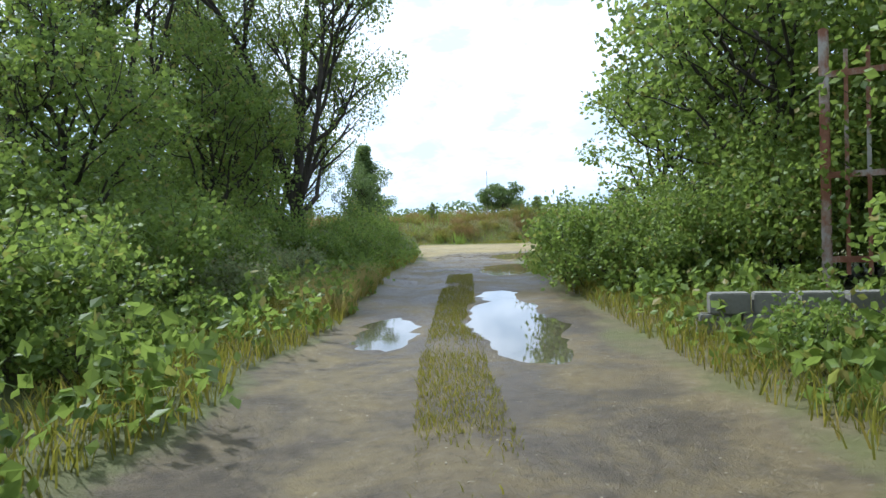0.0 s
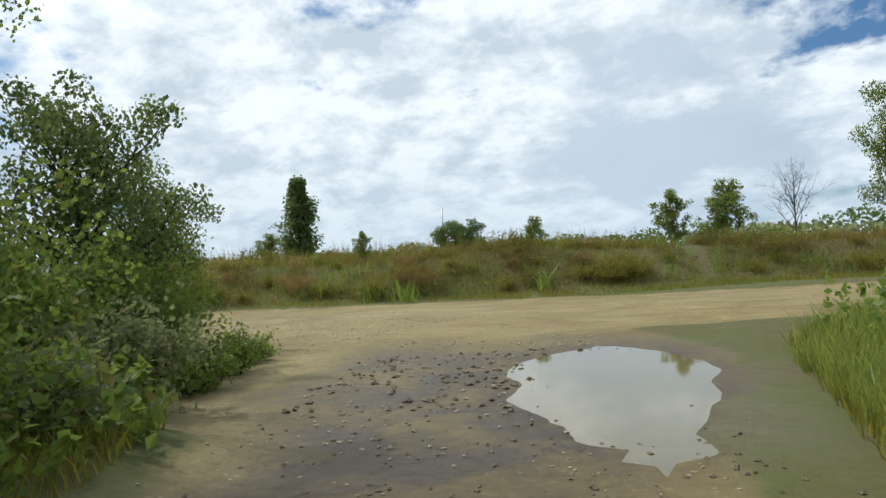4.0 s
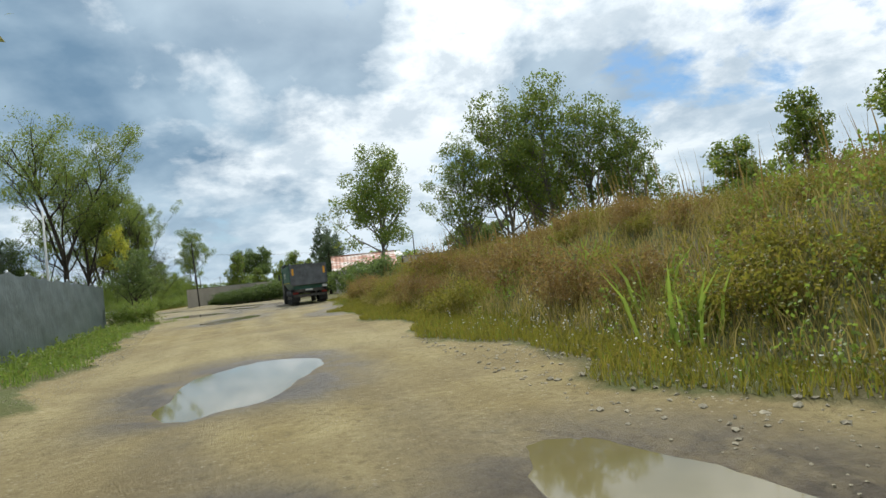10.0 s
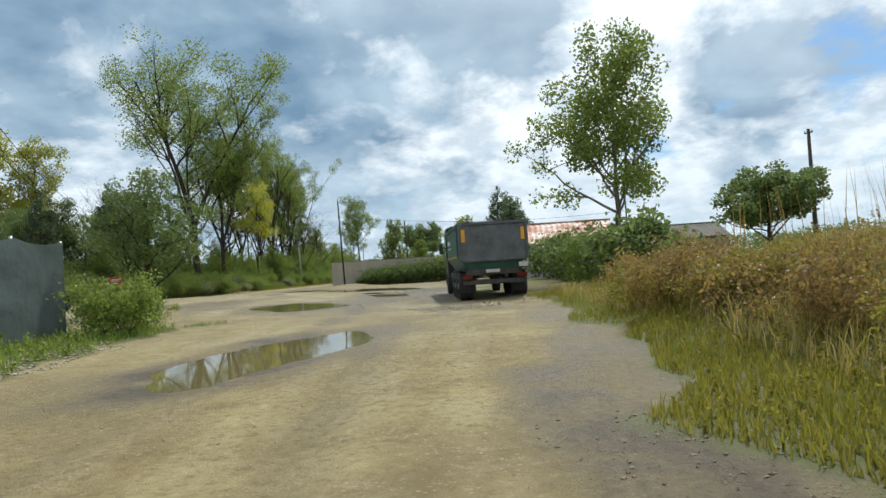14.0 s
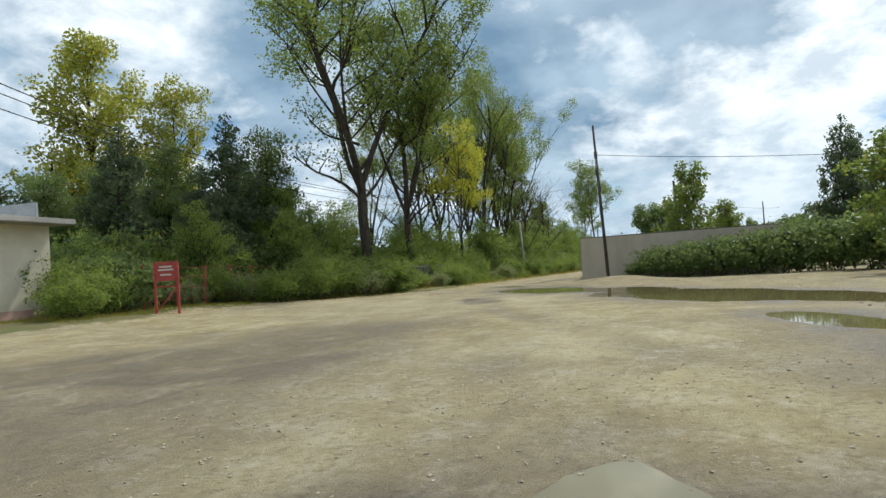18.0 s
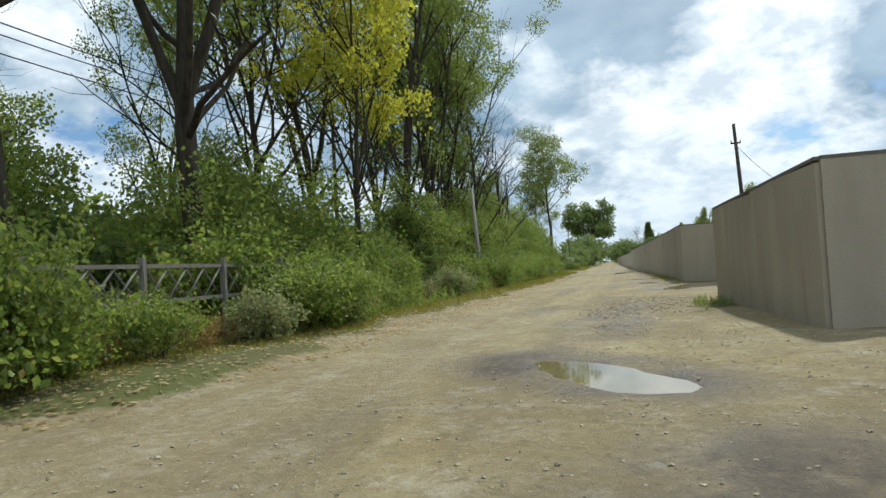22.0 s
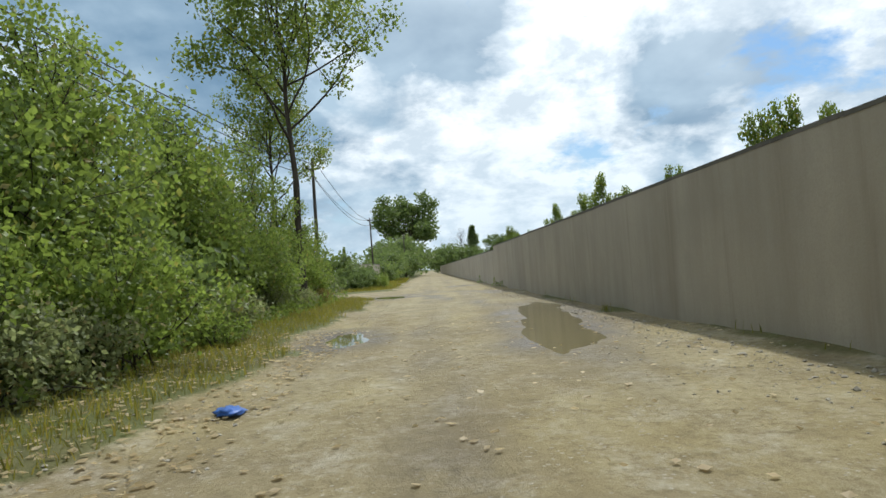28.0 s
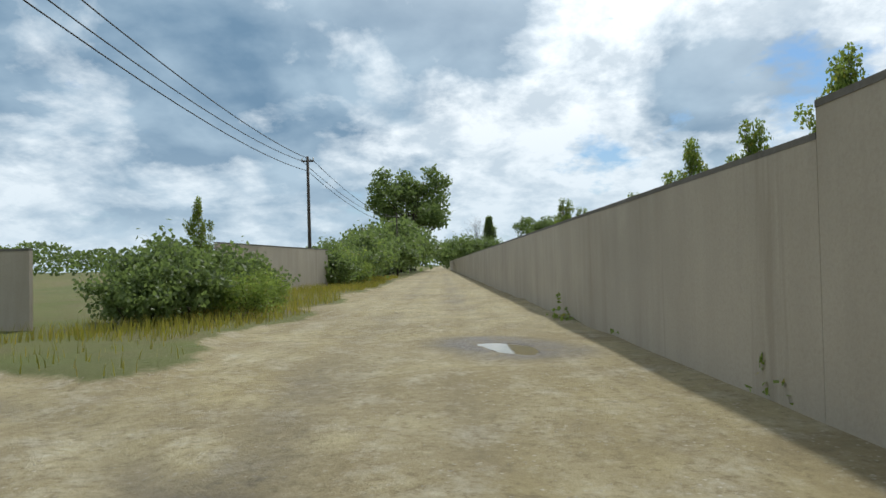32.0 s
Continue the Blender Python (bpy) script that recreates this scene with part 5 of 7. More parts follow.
def strip(name, label, line, lo, hi, n, tall, mat, seed, wide=0.016, lean=0.45):
    x, y = off_road(*along(line, lo, hi, n, seed))
    blade_field(name, label, x, y, tall, wide, mat, seed, lean)


strip("verge_grass", "green and yellow grass along the foot of the bank", [(-24, 36.4), (-36, 35.4), (-48, 34.2), (-58, 33.5)], -0.8, 1.8, 60000, 0.15, M_WEED_GREEN, 10, 0.013, 0.6)
strip("verge_grass", "green grass verge below the netting fence", [(-37, 29.3), (-48, 26.6), (-58, 24.8), (-68, 22.6)], -0.6, 3.6, 16000, 0.24, M_GRASS, 11)
strip("verge_grass", "rough dry grass between bushes and the west road", [(-111, 8.4), (-140, 8.0), (-178, 6.8)], -1.2, 2.2, 48000, 0.17, M_WEED_GREEN, 12, 0.011, 0.7)
strip("verge_grass", "weeds and grass at the foot of the long wall", [(-133, 15.3), (-184, 13.35), (-240, 11.9)], -0.05, 0.9, 9000, 0.24, M_WEED_GREEN, 13)
strip("verge_grass", "grass round the bush at the side road", [(-188.5, 6.6), (-196, 7.2), (-214, 6.6), (-240, 5.6)], -0.4, 2.6, 12000, 0.32, M_WEED_GREEN, 14)
strip("verge_grass", "tall grass left of the shaded track", [(-0.5, -1), (-4.4, 6), (-6.8, 11), (-9.0, 16.5), (-11.6, 22.5), (-13.0, 24.4)], -0.2, 1.9, 22000, 0.26, M_WEED_GREEN, 15, 0.012, 0.7)
strip("verge_grass", "tall grass right of the shaded track", [(1.4, 0), (-1.2, 6.5), (-3.0, 11), (-5.0, 16.5), (-6.2, 20.5), (-6.0, 25.5), (-2, 28.6), (6, 31)], -2.6, 0.2, 36000, 0.26, M_WEED_GREEN, 16, 0.012, 0.7)
strip("verge_grass", "dry grass before the trees south of the lot", [(-86, 5.4), (-94, 5.2), (-104, 6.2), (-112, 7.0)], -1.5, 3.4, 42000, 0.13, M_WEED_GREEN, 17, 0.010, 0.7)
strip("verge_grass", "grass by the yard wall and the pole", [(-108.6, 25), (-108.9, 17.2), (-110.2, 15.2), (-116.8, 14.8)], -0.8, 1.6, 5000, 0.22, M_GRASS, 18)
strip("tall_grass", "lush yellow-green tall grass beside the junction puddle", [(-3.6, 14.5), (-4.6, 17.5), (-5.2, 21), (-5.2, 24.5), (-3.4, 27.6), (1, 29.5)], -2.6, 1.1, 46000, 0.45, M_LUSH, 26, 0.012, 0.7)
strip("dry_grass", "tan dry grass tuft beside the shaded track", [(-5.0, 7.0), (-6.2, 9.6), (-7.4, 12.2)], 0.0, 1.0, 4500, 0.45, M_TAN, 27, 0.010, 0.7)
xm, ym = along(TRACK[1:4] + [(-6.4, 14.2)], -0.28, 0.28, 20000, 19)
keep = puddle_dip(xm, ym) < 0.2
xm, ym = patchy(xm[keep], ym[keep], 1.5, 76, -0.45)
blade_field("track_grass", "low grass ridge between the wheel ruts", xm, ym, 0.075, 0.008, M_WEED_GREEN, 19, 0.7)
xs1, ys1 = off_road(*along([(-64, 24), (-69, 22.2), (-66.5, 21.2)], -1.6, 1.6, 9000, 20), 0.9)
blade_field("grass_tuft", "green grass tuft on a low dirt mound", xs1, ys1, 0.17, 0.010, M_GRASS, 20, 0.6)
xw, yw = off_road(*along(WEST[1:6], -3.6, 9, 9000, 21), 0.5)
blade_field("field_grass", "thin rough grass on waste ground", xw, yw, 0.2, 0.016, M_WEED_GREEN, 21)
wx, wy = off_road(*along([(-37, 28.9), (-48, 26.0), (-60, 23.4)], -1.4, 1.8, 700, 28))
weed_leaves("verge_weeds", "low leafy weeds below the netting fence", wx, wy, 0.34, 0.05, M_LEAF_BUSH, 28, 18)
strip("verge_grass", "short rough grass on the corner of the junction", [(-11.6, 22.4), (-13.6, 24.6), (-17.0, 26.8), (-22, 28.6)], -2.4, 1.6, 22000, 0.16, M_WEED_GREEN, 29, 0.010, 0.7)
wx, wy = off_road(*along([(-180, 13.6), (-187, 13.3), (-196, 13.05)], -0.6, 0.3, 90, 30), 0.9)
weed_leaves("wall_weeds", "fresh green weeds in clumps at the foot of the wall", wx, wy, 0.42, 0.07, M_LEAF_BUSH, 30, 22)
wx, wy = off_road(*along([(-112, 7.2), (-178, 6.0)], -0.6, 1.8, 1500, 22))
weed_leaves("verge_weeds", "low leafy weeds along the west road", wx, wy, 0.5, 0.07, M_LEAF_BUSH, 22, 14)
wx, wy = off_road(*along([(-0.5, -1), (-4.4, 6), (-9.0, 16.5), (-11.4, 22.5)], -0.1, 2.2, 900, 23))
weed_leaves("verge_weeds", "leafy weeds left of the shaded track", wx, wy, 0.6, 0.09, M_LEAF_BUSH, 23, 14)
wx, wy = off_road(*along([(1.4, 0), (-1.2, 6.5), (-5.0, 16.5), (-6.0, 25.5)], -2.4, 0.0, 900, 24))
weed_leaves("verge_weeds", "leafy weeds right of the shaded track", wx, wy, 0.65, 0.09, M_LEAF_BUSH, 24, 14)


# ---- stones and fallen leaves ----
def stone_scatter(name, label, x, y, lo, hi, mat, seed):
    """Loose stones: squashed, cut octahedra in one body."""
    r = np.random.RandomState(seed)
    n = len(x)
    s = lo * (hi / lo) ** (r.uniform(0, 1, n) ** 2.2)
    base = np.array([(1, 0, 0), (0, 1, 0), (-1, 0, 0), (0, -1, 0), (0, 0, 1), (0, 0, -1), (0.62, 0.62, 0.45), (-0.6, 0.62, 0.5), (-0.62, -0.6, 0.4), (0.6, -0.62, 0.5)], float)
    v = base[None] * (s[:, None, None] * r.uniform(0.6, 1.2, (n, 10, 1))) * np.stack([np.ones(n), r.uniform(0.6, 1, n), r.uniform(0.4, 0.75, n)], -1)[:, None]
    a = r.uniform(0, 6.28, n)
    c, q = np.cos(a)[:, None], np.sin(a)[:, None]
    v = np.stack([v[..., 0] * c - v[..., 1] * q, v[..., 0] * q + v[..., 1] * c, v[..., 2]], -1)
    v += np.stack([x, y, height(x, y) + s * 0.12], -1)[:, None]
    tri = np.array([(0, 6, 4), (6, 1, 4), (1, 7, 4), (7, 2, 4), (2, 8, 4), (8, 3, 4), (3, 9, 4), (9, 0, 4), (0, 1, 6), (1, 2, 7), (2, 3, 8), (3, 0, 9), (1, 0, 5), (2, 1, 5), (3, 2, 5), (0, 3, 5)])
    f = (np.arange(n)[:, None, None] * 10 + tri).reshape(-1, 3)
    ob = part_np(name, v.reshape(-1, 3), f, mat)
    return tagged(ob, label, "stones", kind="stuff")


M_GRAVEL = plain("gravel", (0.34, 0.30, 0.215), 0.95, 0, 0.4, 6, 0.3)
stone_scatter("road_stones", "small stones strewn over the dirt road", *along(MAIN[2:], -4.0, 4.0, 10000, 31), 0.005, 0.022, M_GRAVEL, 31)
stone_scatter("road_stones", "small stones strewn over the dirt lot", *along(LOT, -10, 10, 12000, 32), 0.006, 0.028, M_GRAVEL, 32)
stone_scatter("road_stones", "small stones strewn over the west road", *along(WEST[:7], -3.2, 3.2, 12000, 33), 0.005, 0.022, M_STONE, 33)
stone_scatter("verge_stones", "pale stones along the edge of the west road", *along([(-111, 8.4), (-140, 8.2), (-178, 7.2)], -1.6, 0.8, 3000, 43), 0.008, 0.028, M_STONE, 43)
stone_scatter("verge_stones", "pale rubble at the foot of the bank", *along([(-24, 36.4), (-29, 35.9), (-38, 35.2)], -1.0, 0.9, 800, 34), 0.012, 0.045, M_GRAVEL, 34)
stone_scatter("verge_stones", "rubble edge between road and bank", *along(BERM[1:9], -0.7, 0.4, 1500, 35), 0.01, 0.035, M_GRAVEL, 35)
stone_scatter("wall_stones", "pale broken stones at the foot of the long wall", *along([(-133, 15.0), (-180, 13.2)], -0.3, 0.5, 2200, 36), 0.008, 0.04, M_STONE, 36)
stone_scatter("track_stones", "stones in the shaded track", *along(TRACK[1:7], -1.5, 1.5, 1400, 37), 0.008, 0.03, M_GRAVEL, 37)
stone_scatter("mud_clods", "dark churned mud clods behind the truck", *along([(-64, 31.2), (-66, 29.5), (-68, 33.2)], -1.2, 1.2, 900, 38), 0.008, 0.036, plain("wet_mud", (0.145, 0.115, 0.072), 0.8, 0, 0.3, 5, 0.4), 38)
stone_scatter("mud_clods", "dark churned mud clods on the lot", *along([(-73, 27), (-80, 28.5), (-88, 27)], -1.6, 1.6, 900, 39), 0.01, 0.05, bpy.data.materials["wet_mud"], 39)
stone_scatter("track_rubble", "flat rubble pressed into the muddy track", *along([(-5.6, 12.5), (-7.4, 17.5), (-8.8, 22), (-9.6, 25.5)], -1.7, 1.7, 900, 45), 0.012, 0.05, bpy.data.materials["wet_mud"], 45)
stone_scatter("verge_stones", "coarse grey gravel ridge along the south edge of the road", *along([(-24, 30.0), (-32, 29.6), (-40, 28.4), (-52, 25.8), (-60, 24.2)], -0.5, 0.9, 3200, 46), 0.01, 0.05, M_GRAVEL, 46)
stone_scatter("verge_stones", "gravel and stones along the north edge of the west road", *along([(-128, 14.6), (-150, 13.9), (-176, 12.9)], -0.6, 1.0, 800, 47), 0.008, 0.03, M_STONE, 47)
stone_scatter("road_stones", "coarse pale gravel spread over the junction", *along([(6, 33.0), (-6, 31.4), (-12, 30.6), (-24, 32.4)], -3.4, 3.4, 5200, 48), 0.005, 0.022, M_GRAVEL, 48)
stone_scatter("road_stones", "grey gravel on the corner of the junction", *along([(-9.5, 24.6), (-12.0, 28.4), (-20, 30.8)], -3.0, 2.6, 2600, 49), 0.006, 0.028, M_GRAVEL, 49)
stone_scatter("road_stones", "gravel turned up before the yard gate", *along([(-108, 14.0), (-114, 13.6), (-120, 14.2)], -1.3, 1.3, 2400, 50), 0.008, 0.04, M_GRAVEL, 50)
M_CLOD = plain("damp_dirt", (0.23, 0.19, 0.122), 0.9, 0, 0.4, 5, 0.4)
for k, line in enumerate(CHURNED[:6]):
    stone_scatter("mud_clods", "small damp clods thrown up along a tyre rut", *along(line, -0.6, 0.6, 360, 80 + k), 0.006, 0.026, M_CLOD, 80 + k)


def leaf_litter(name, label, x, y, size, seed):
    r = np.random.RandomState(seed)
    v, f = leaf_quads(r, np.stack([x, y, height(x, y) + 0.02], -1), size)
    v = v.reshape(-1, 4, 3)
    mid = v.mean(1, keepdims=True)
    v = mid + (v - mid) * np.array((1, 1, 0.25))
    tagged(part_np(name, v.reshape(-1, 3), f, M_LITTER), label, "leaves", kind="stuff")


leaf_litter("fallen_leaves", "dry fallen leaves along the edge of the west road", *along([(-111, 8.6), (-140, 8.5), (-160, 8.0)], -1.2, 1.3, 6000, 41), 0.08, 41)
leaf_litter("fallen_leaves", "dry fallen leaves scattered on the road", *along([(-112, 11.5), (-140, 12.5), (-160, 11.5)], -3.0, 3.4, 1400, 42), 0.075, 42)
leaf_litter("fallen_leaves", "dry fallen leaves before the trees south of the lot", *along([(-90, 5.8), (-97, 6.6), (-104, 8.0), (-112, 8.4)], -1.2, 0.9, 3000, 44), 0.08, 44)


# ---- paints and metals ----
M_GREEN = plain("dusty_green_paint", (0.028, 0.110, 0.088), 0.45, 0, 0.35, 2.0)
M_TAILGATE = plain("dirty_grey_steel", (0.12, 0.125, 0.13), 0.6, 0.2, 0.35, 2.5)
M_CHASSIS = plain("muddy_chassis", (0.075, 0.068, 0.058), 0.85, 0, 0.4, 4)
M_CAB = plain("dark_cab_paint", (0.035, 0.037, 0.04), 0.4, 0, 0.3, 3)
M_RUBBER = plain("tyre_rubber", (0.035, 0.034, 0.032), 0.9, 0, 0.35, 8)
M_RIM = plain("alloy_rim", (0.55, 0.55, 0.56), 0.35, 0.7, 0.15, 6)
M_RIM_DIRTY = plain("muddy_rim", (0.16, 0.14, 0.11), 0.8, 0.1, 0.3, 6)
M_AMBER = plain("amber_marker", (0.75, 0.36, 0.03), 0.45, 0, 0.15, 8)
M_YELLOW_LINE = plain("faded_yellow_paint", (0.50, 0.38, 0.05), 0.6, 0, 0.25, 6)
M_WHITE = plain("dull_white_paint", (0.62, 0.61, 0.57), 0.6, 0, 0.12, 3)
M_CREAM = plain("cream_plaster", (0.64, 0.58, 0.45), 0.85, 0, 0.12, 1.2, 0.15)
M_PINK = plain("faded_pink_plaster", (0.50, 0.33, 0.27), 0.85, 0, 0.2, 1.5, 0.15)
M_RED = plain("faded_red_paint", (0.36, 0.055, 0.045), 0.55, 0, 0.3, 4)
M_BLUECAR = plain("dark_blue_car_paint", (0.020, 0.034, 0.055), 0.25, 0.3, 0.15, 2)
M_BLACKCAR = plain("black_car_paint", (0.012, 0.012, 0.014), 0.25, 0.2, 0.2, 2)
M_CHROME = plain("chrome", (0.7, 0.7, 0.7), 0.15, 1.0, 0.05, 3)
M_LAMP_RED = plain("red_lamp_glass", (0.14, 0.012, 0.010), 0.2, 0, 0.1, 5)
M_DARK = plain("dark_inside", (0.018, 0.017, 0.016), 0.8, 0, 0.3, 2)
M_CABLE = plain("black_cable", (0.012, 0.012, 0.012), 0.7, 0, 0.1, 1)
M_ZINC = plain("zinc_metal", (0.38, 0.39, 0.40), 0.45, 0.8, 0.15, 3)
M_BARS = plain("sign_lettering", (0.55, 0.54, 0.50), 0.7, 0, 0.1, 5)
M_NET = Nodes("green_netting")
_c = M_NET.ramp(M_NET.noise(1.4, 6, 0.65, True, (0.35, 0.35, 1.3)), [(0.3, (0.045, 0.068, 0.068)), (0.7, (0.10, 0.13, 0.125))])
M_NET.bump(M_NET.noise(3.0, 5), 0.6, 0.05)
M_NET = M_NET.finish(_c, 0.5, 0, 0.5)


def rust_material():
    n = Nodes("rusty_sheet")
    a = n.noise(1.1, 7, 0.7, True, (1.6, 0.5, 1))
    col = n.ramp(a, [(0.34, (0.20, 0.075, 0.04)), (0.48, (0.33, 0.15, 0.09)), (0.60, (0.52, 0.46, 0.42))])
    return n.finish(col, 0.65, 0.25, 0.4)


M_RUST = rust_material()


def glass_material():
    n = Nodes("window_glass")
    n.finish((0.03, 0.035, 0.04), 0.05, 0, 0.8)
    return n.mat


M_GLASS = glass_material()


def wheel(parent, m, radius, wide, rim_mat, spokes=0):
    """A tyre turned from a profile, with a rim as its part. The axle is local y."""
    prof = [(-0.5, 0.60), (-0.5, 0.9), (-0.36, 1.0), (0.36, 1.0), (0.5, 0.9), (0.5, 0.60)]
    n, bm = 22, bmesh.new()
    rings = [[bm.verts.new((radius * q * math.cos(2 * math.pi * i / n), wide * p, radius * q * math.sin(2 * math.pi * i / n))) for p, q in prof] for i in range(n)]
    for i in range(n):
        for k in range(len(prof) - 1):
            bm.faces.new((rings[i][k], rings[i][k + 1], rings[(i + 1) % n][k + 1], rings[(i + 1) % n][k]))
    bmesh.ops.recalc_face_normals(bm, faces=bm.faces[:])
    w = part("wheel", bm, M_RUBBER, parent, smooth=True)
    w.matrix_basis = m
    bm = bmesh.new()
    if spokes:
        for i in range(spokes):
            a = 2 * math.pi * i / spokes
            rod((0.05 * radius * math.cos(a), wide * 0.42, 0.05 * radius * math.sin(a)), (0.6 * radius * math.cos(a), wide * 0.44, 0.6 * radius * math.sin(a)), radius * 0.10, radius * 0.075, 5, bm)
        rod((0, wide * 0.30, 0), (0, wide * 0.50, 0), radius * 0.17, None, 12, bm)
        bmesh.ops.create_cone(bm, cap_ends=False, segments=20, radius1=radius * 0.62, radius2=radius * 0.62, depth=wide * 0.8, matrix=Matrix.Rotation(math.pi / 2, 4, 'X'))
    else:
        rod((0, -wide * 0.35, 0), (0, wide * 0.30, 0), radius * 0.60, radius * 0.56, 16, bm)
        rod((0, wide * 0.28, 0), (0, wide * 0.52, 0), radius * 0.24, radius * 0.18, 12, bm)
    part("rim", bm, rim_mat, w)
    return w


# ---- tipper truck ----
def build_truck():
    t = holder("tipper_truck", pose(-69.94, 31.75, ground_z(-69.94, 31.75) - 0.02, 0, 0, 188.0), "parked tipper truck with dusty green body and grey tailgate", "truck")
    # local x runs forward from the rear
    wd = 1.16
    bm = bmesh.new()
    lo = [bm.verts.new(p) for p in ((0.12, -0.86, 1.05), (6.07, -0.86, 1.05), (6.07, 0.86, 1.05), (0.12, 0.86, 1.05))]
    mi = [bm.verts.new(p) for p in ((0.05, -wd + 0.03, 1.45), (6.42, -wd + 0.03, 1.5), (6.42, wd - 0.03, 1.5), (0.05, wd - 0.03, 1.45))]
    hi = [bm.verts.new(p) for p in ((0.0, -wd, 2.62), (6.57, -wd, 2.55), (6.57, wd, 2.55), (0.0, wd, 2.62))]
    inn = [bm.verts.new(p) for p in ((0.08, -wd + 0.07, 2.62), (6.49, -wd + 0.07, 2.55), (6.49, wd - 0.07, 2.55), (0.08, wd - 0.07, 2.62))]
    flo = [bm.verts.new(p) for p in ((0.15, -0.8, 1.15), (5.97, -0.8, 1.15), (5.97, 0.8, 1.15), (0.15, 0.8, 1.15))]
    for a, b in ((lo, mi), (mi, hi), (hi, inn), (inn, flo)):
        for i in range(4):
            bm.faces.new((a[i], a[(i + 1) % 4], b[(i + 1) % 4], b[i]))
    bm.faces.new(lo[::-1])
    bm.faces.new(flo)
    bmesh.ops.recalc_face_normals(bm, faces=bm.faces[:])
    body = part("tipper_body", bm, M_GREEN, t, "dusty dark green tipper body")
    part("rim_rail", box(3.285, -wd - 0.02, 2.55, 6.57, 0.08, 0.12, 0.02), M_GREEN, body)
    part("rim_rail", box(3.285, wd + 0.02, 2.55, 6.57, 0.08, 0.12, 0.02), M_GREEN, body)
    for s in (-1, 1):
        part("yellow_stripe", box(3.2, s * (wd - 0.005), 1.52, 6.1, 0.02, 0.045), M_YELLOW_LINE, body)
        for k, (x, z, l, h) in enumerate([(4.6, 2.12, 1.5, 0.16), (4.5, 1.9, 1.9, 0.05)]):
            part("lettering_bar", box(x, s * (wd + 0.006), z, l, 0.012, h), M_BARS, body, "pale worn lettering drawn as a bar")
        part("side_rib", box(0.32, s * (wd + 0.015), 2.0, 0.16, 0.05, 1.1, 0.015), M_GREEN, body)
        part("side_rib", box(6.27, s * (wd + 0.015), 2.0, 0.14, 0.05, 1.0, 0.015), M_GREEN, body)
    gate = part("tailgate", box(-0.05, 0, 1.95, 0.1, 2 * wd - 0.1, 1.32, 0.03), M_TAILGATE, t, "dirty grey steel tailgate")
    part("tailgate_frame", box(-0.12, 0, 2.58, 0.07, 2 * wd - 0.05, 0.1, 0.02), M_TAILGATE, gate)
    part("tailgate_frame", box(-0.12, 0, 1.36, 0.07, 2 * wd - 0.3, 0.1, 0.02), M_TAILGATE, gate)
    for s in (-1, 1):
        part("marker_plate", box(-0.125, s * (wd - 0.16), 2.18, 0.03, 0.13, 0.42, 0.008), M_AMBER, gate, "amber reflective marker plate")
        part("tailgate_post", box(-0.1, s * (wd - 0.03), 2.0, 0.12, 0.09, 1.3, 0.02), M_TAILGATE, gate)
    for s in (-1, 1):
        part("chassis_rail", box(4.1, s * 0.42, 0.88, 7.9, 0.12, 0.26, 0.02), M_CHASSIS, t)
    part("rear_bumper", box(0.1, 0, 0.62, 0.12, 2.1, 0.16, 0.02), M_CHASSIS, t, "muddy steel underrun bar")
    part("crossbar", box(0.15, 0, 0.95, 0.14, 1.9, 0.2, 0.02), M_CHASSIS, t)
    for s in (-1, 1):
        part("rear_lamp", box(0.0, s * 0.92, 0.8, 0.07, 0.34, 0.14, 0.015), M_LAMP_RED, t)
        part("mudflap", box(0.42, s * 0.86, 0.62, 0.03, 0.5, 0.7, 0.01), M_RUBBER, t)
        part("fuel_tank", box(5.0, s * 0.86, 0.78, 1.0, 0.46, 0.5, 0.08), M_CHASSIS, t)
        part("mudguard", box(1.6, s * 0.95, 1.05, 2.7, 0.4, 0.05, 0.01), M_CHASSIS, t)
    part("number_plate", box(-0.02, 0.05, 0.98, 0.02, 0.46, 0.11, 0.004), M_WHITE, t)
    part("white_lamp_box", box(-0.02, -0.98, 1.15, 0.05, 0.3, 0.16, 0.01), M_WHITE, t, "white plate beside the tail lamp")
    for x in (0.95, 2.25, 3.7, 7.42):
        for s in (-1, 1):
            wheel(t, pose(x, s * (0.92 if x < 3 else 1.0), 0.5, 0, 0, 0 if s > 0 else 180), 0.5, 0.5 if x < 3 else 0.3, M_RIM_DIRTY)
    cab = part("cab", prism([(6.82, 0.75), (8.42, 0.7), (8.57, 1.5), (8.39, 2.72), (8.17, 2.86), (6.82, 2.86)], 2.24), M_CAB, t, "dark lorry cab")
    part("windscreen", box(8.47, 0, 2.05, 0.03, 1.9, 0.85, 0.01), M_GLASS, cab)
    for s in (-1, 1):
        part("side_window", box(7.82, s * 1.125, 2.1, 0.9, 0.02, 0.65, 0.01), M_GLASS, cab)
        part("mirror", box(8.32, s * 1.3, 2.05, 0.08, 0.16, 0.5, 0.03), M_CAB, cab)
        part("step", box(7.67, s * 1.05, 0.55, 0.8, 0.25, 0.25, 0.03), M_CHASSIS, cab)
        part("horn", rod((7.07, s * 0.6, 2.86), (7.07, s * 0.6, 3.02), 0.05, 0.07, 8), M_CAB, cab)
    part("rear_screen", box(6.75, 0, 2.1, 0.06, 2.2, 1.6, 0.02), M_CHASSIS, cab)
    part("air_intake", box(6.69, 0.9, 2.2, 0.2, 0.22, 1.5, 0.05), M_CAB, cab)


build_truck()


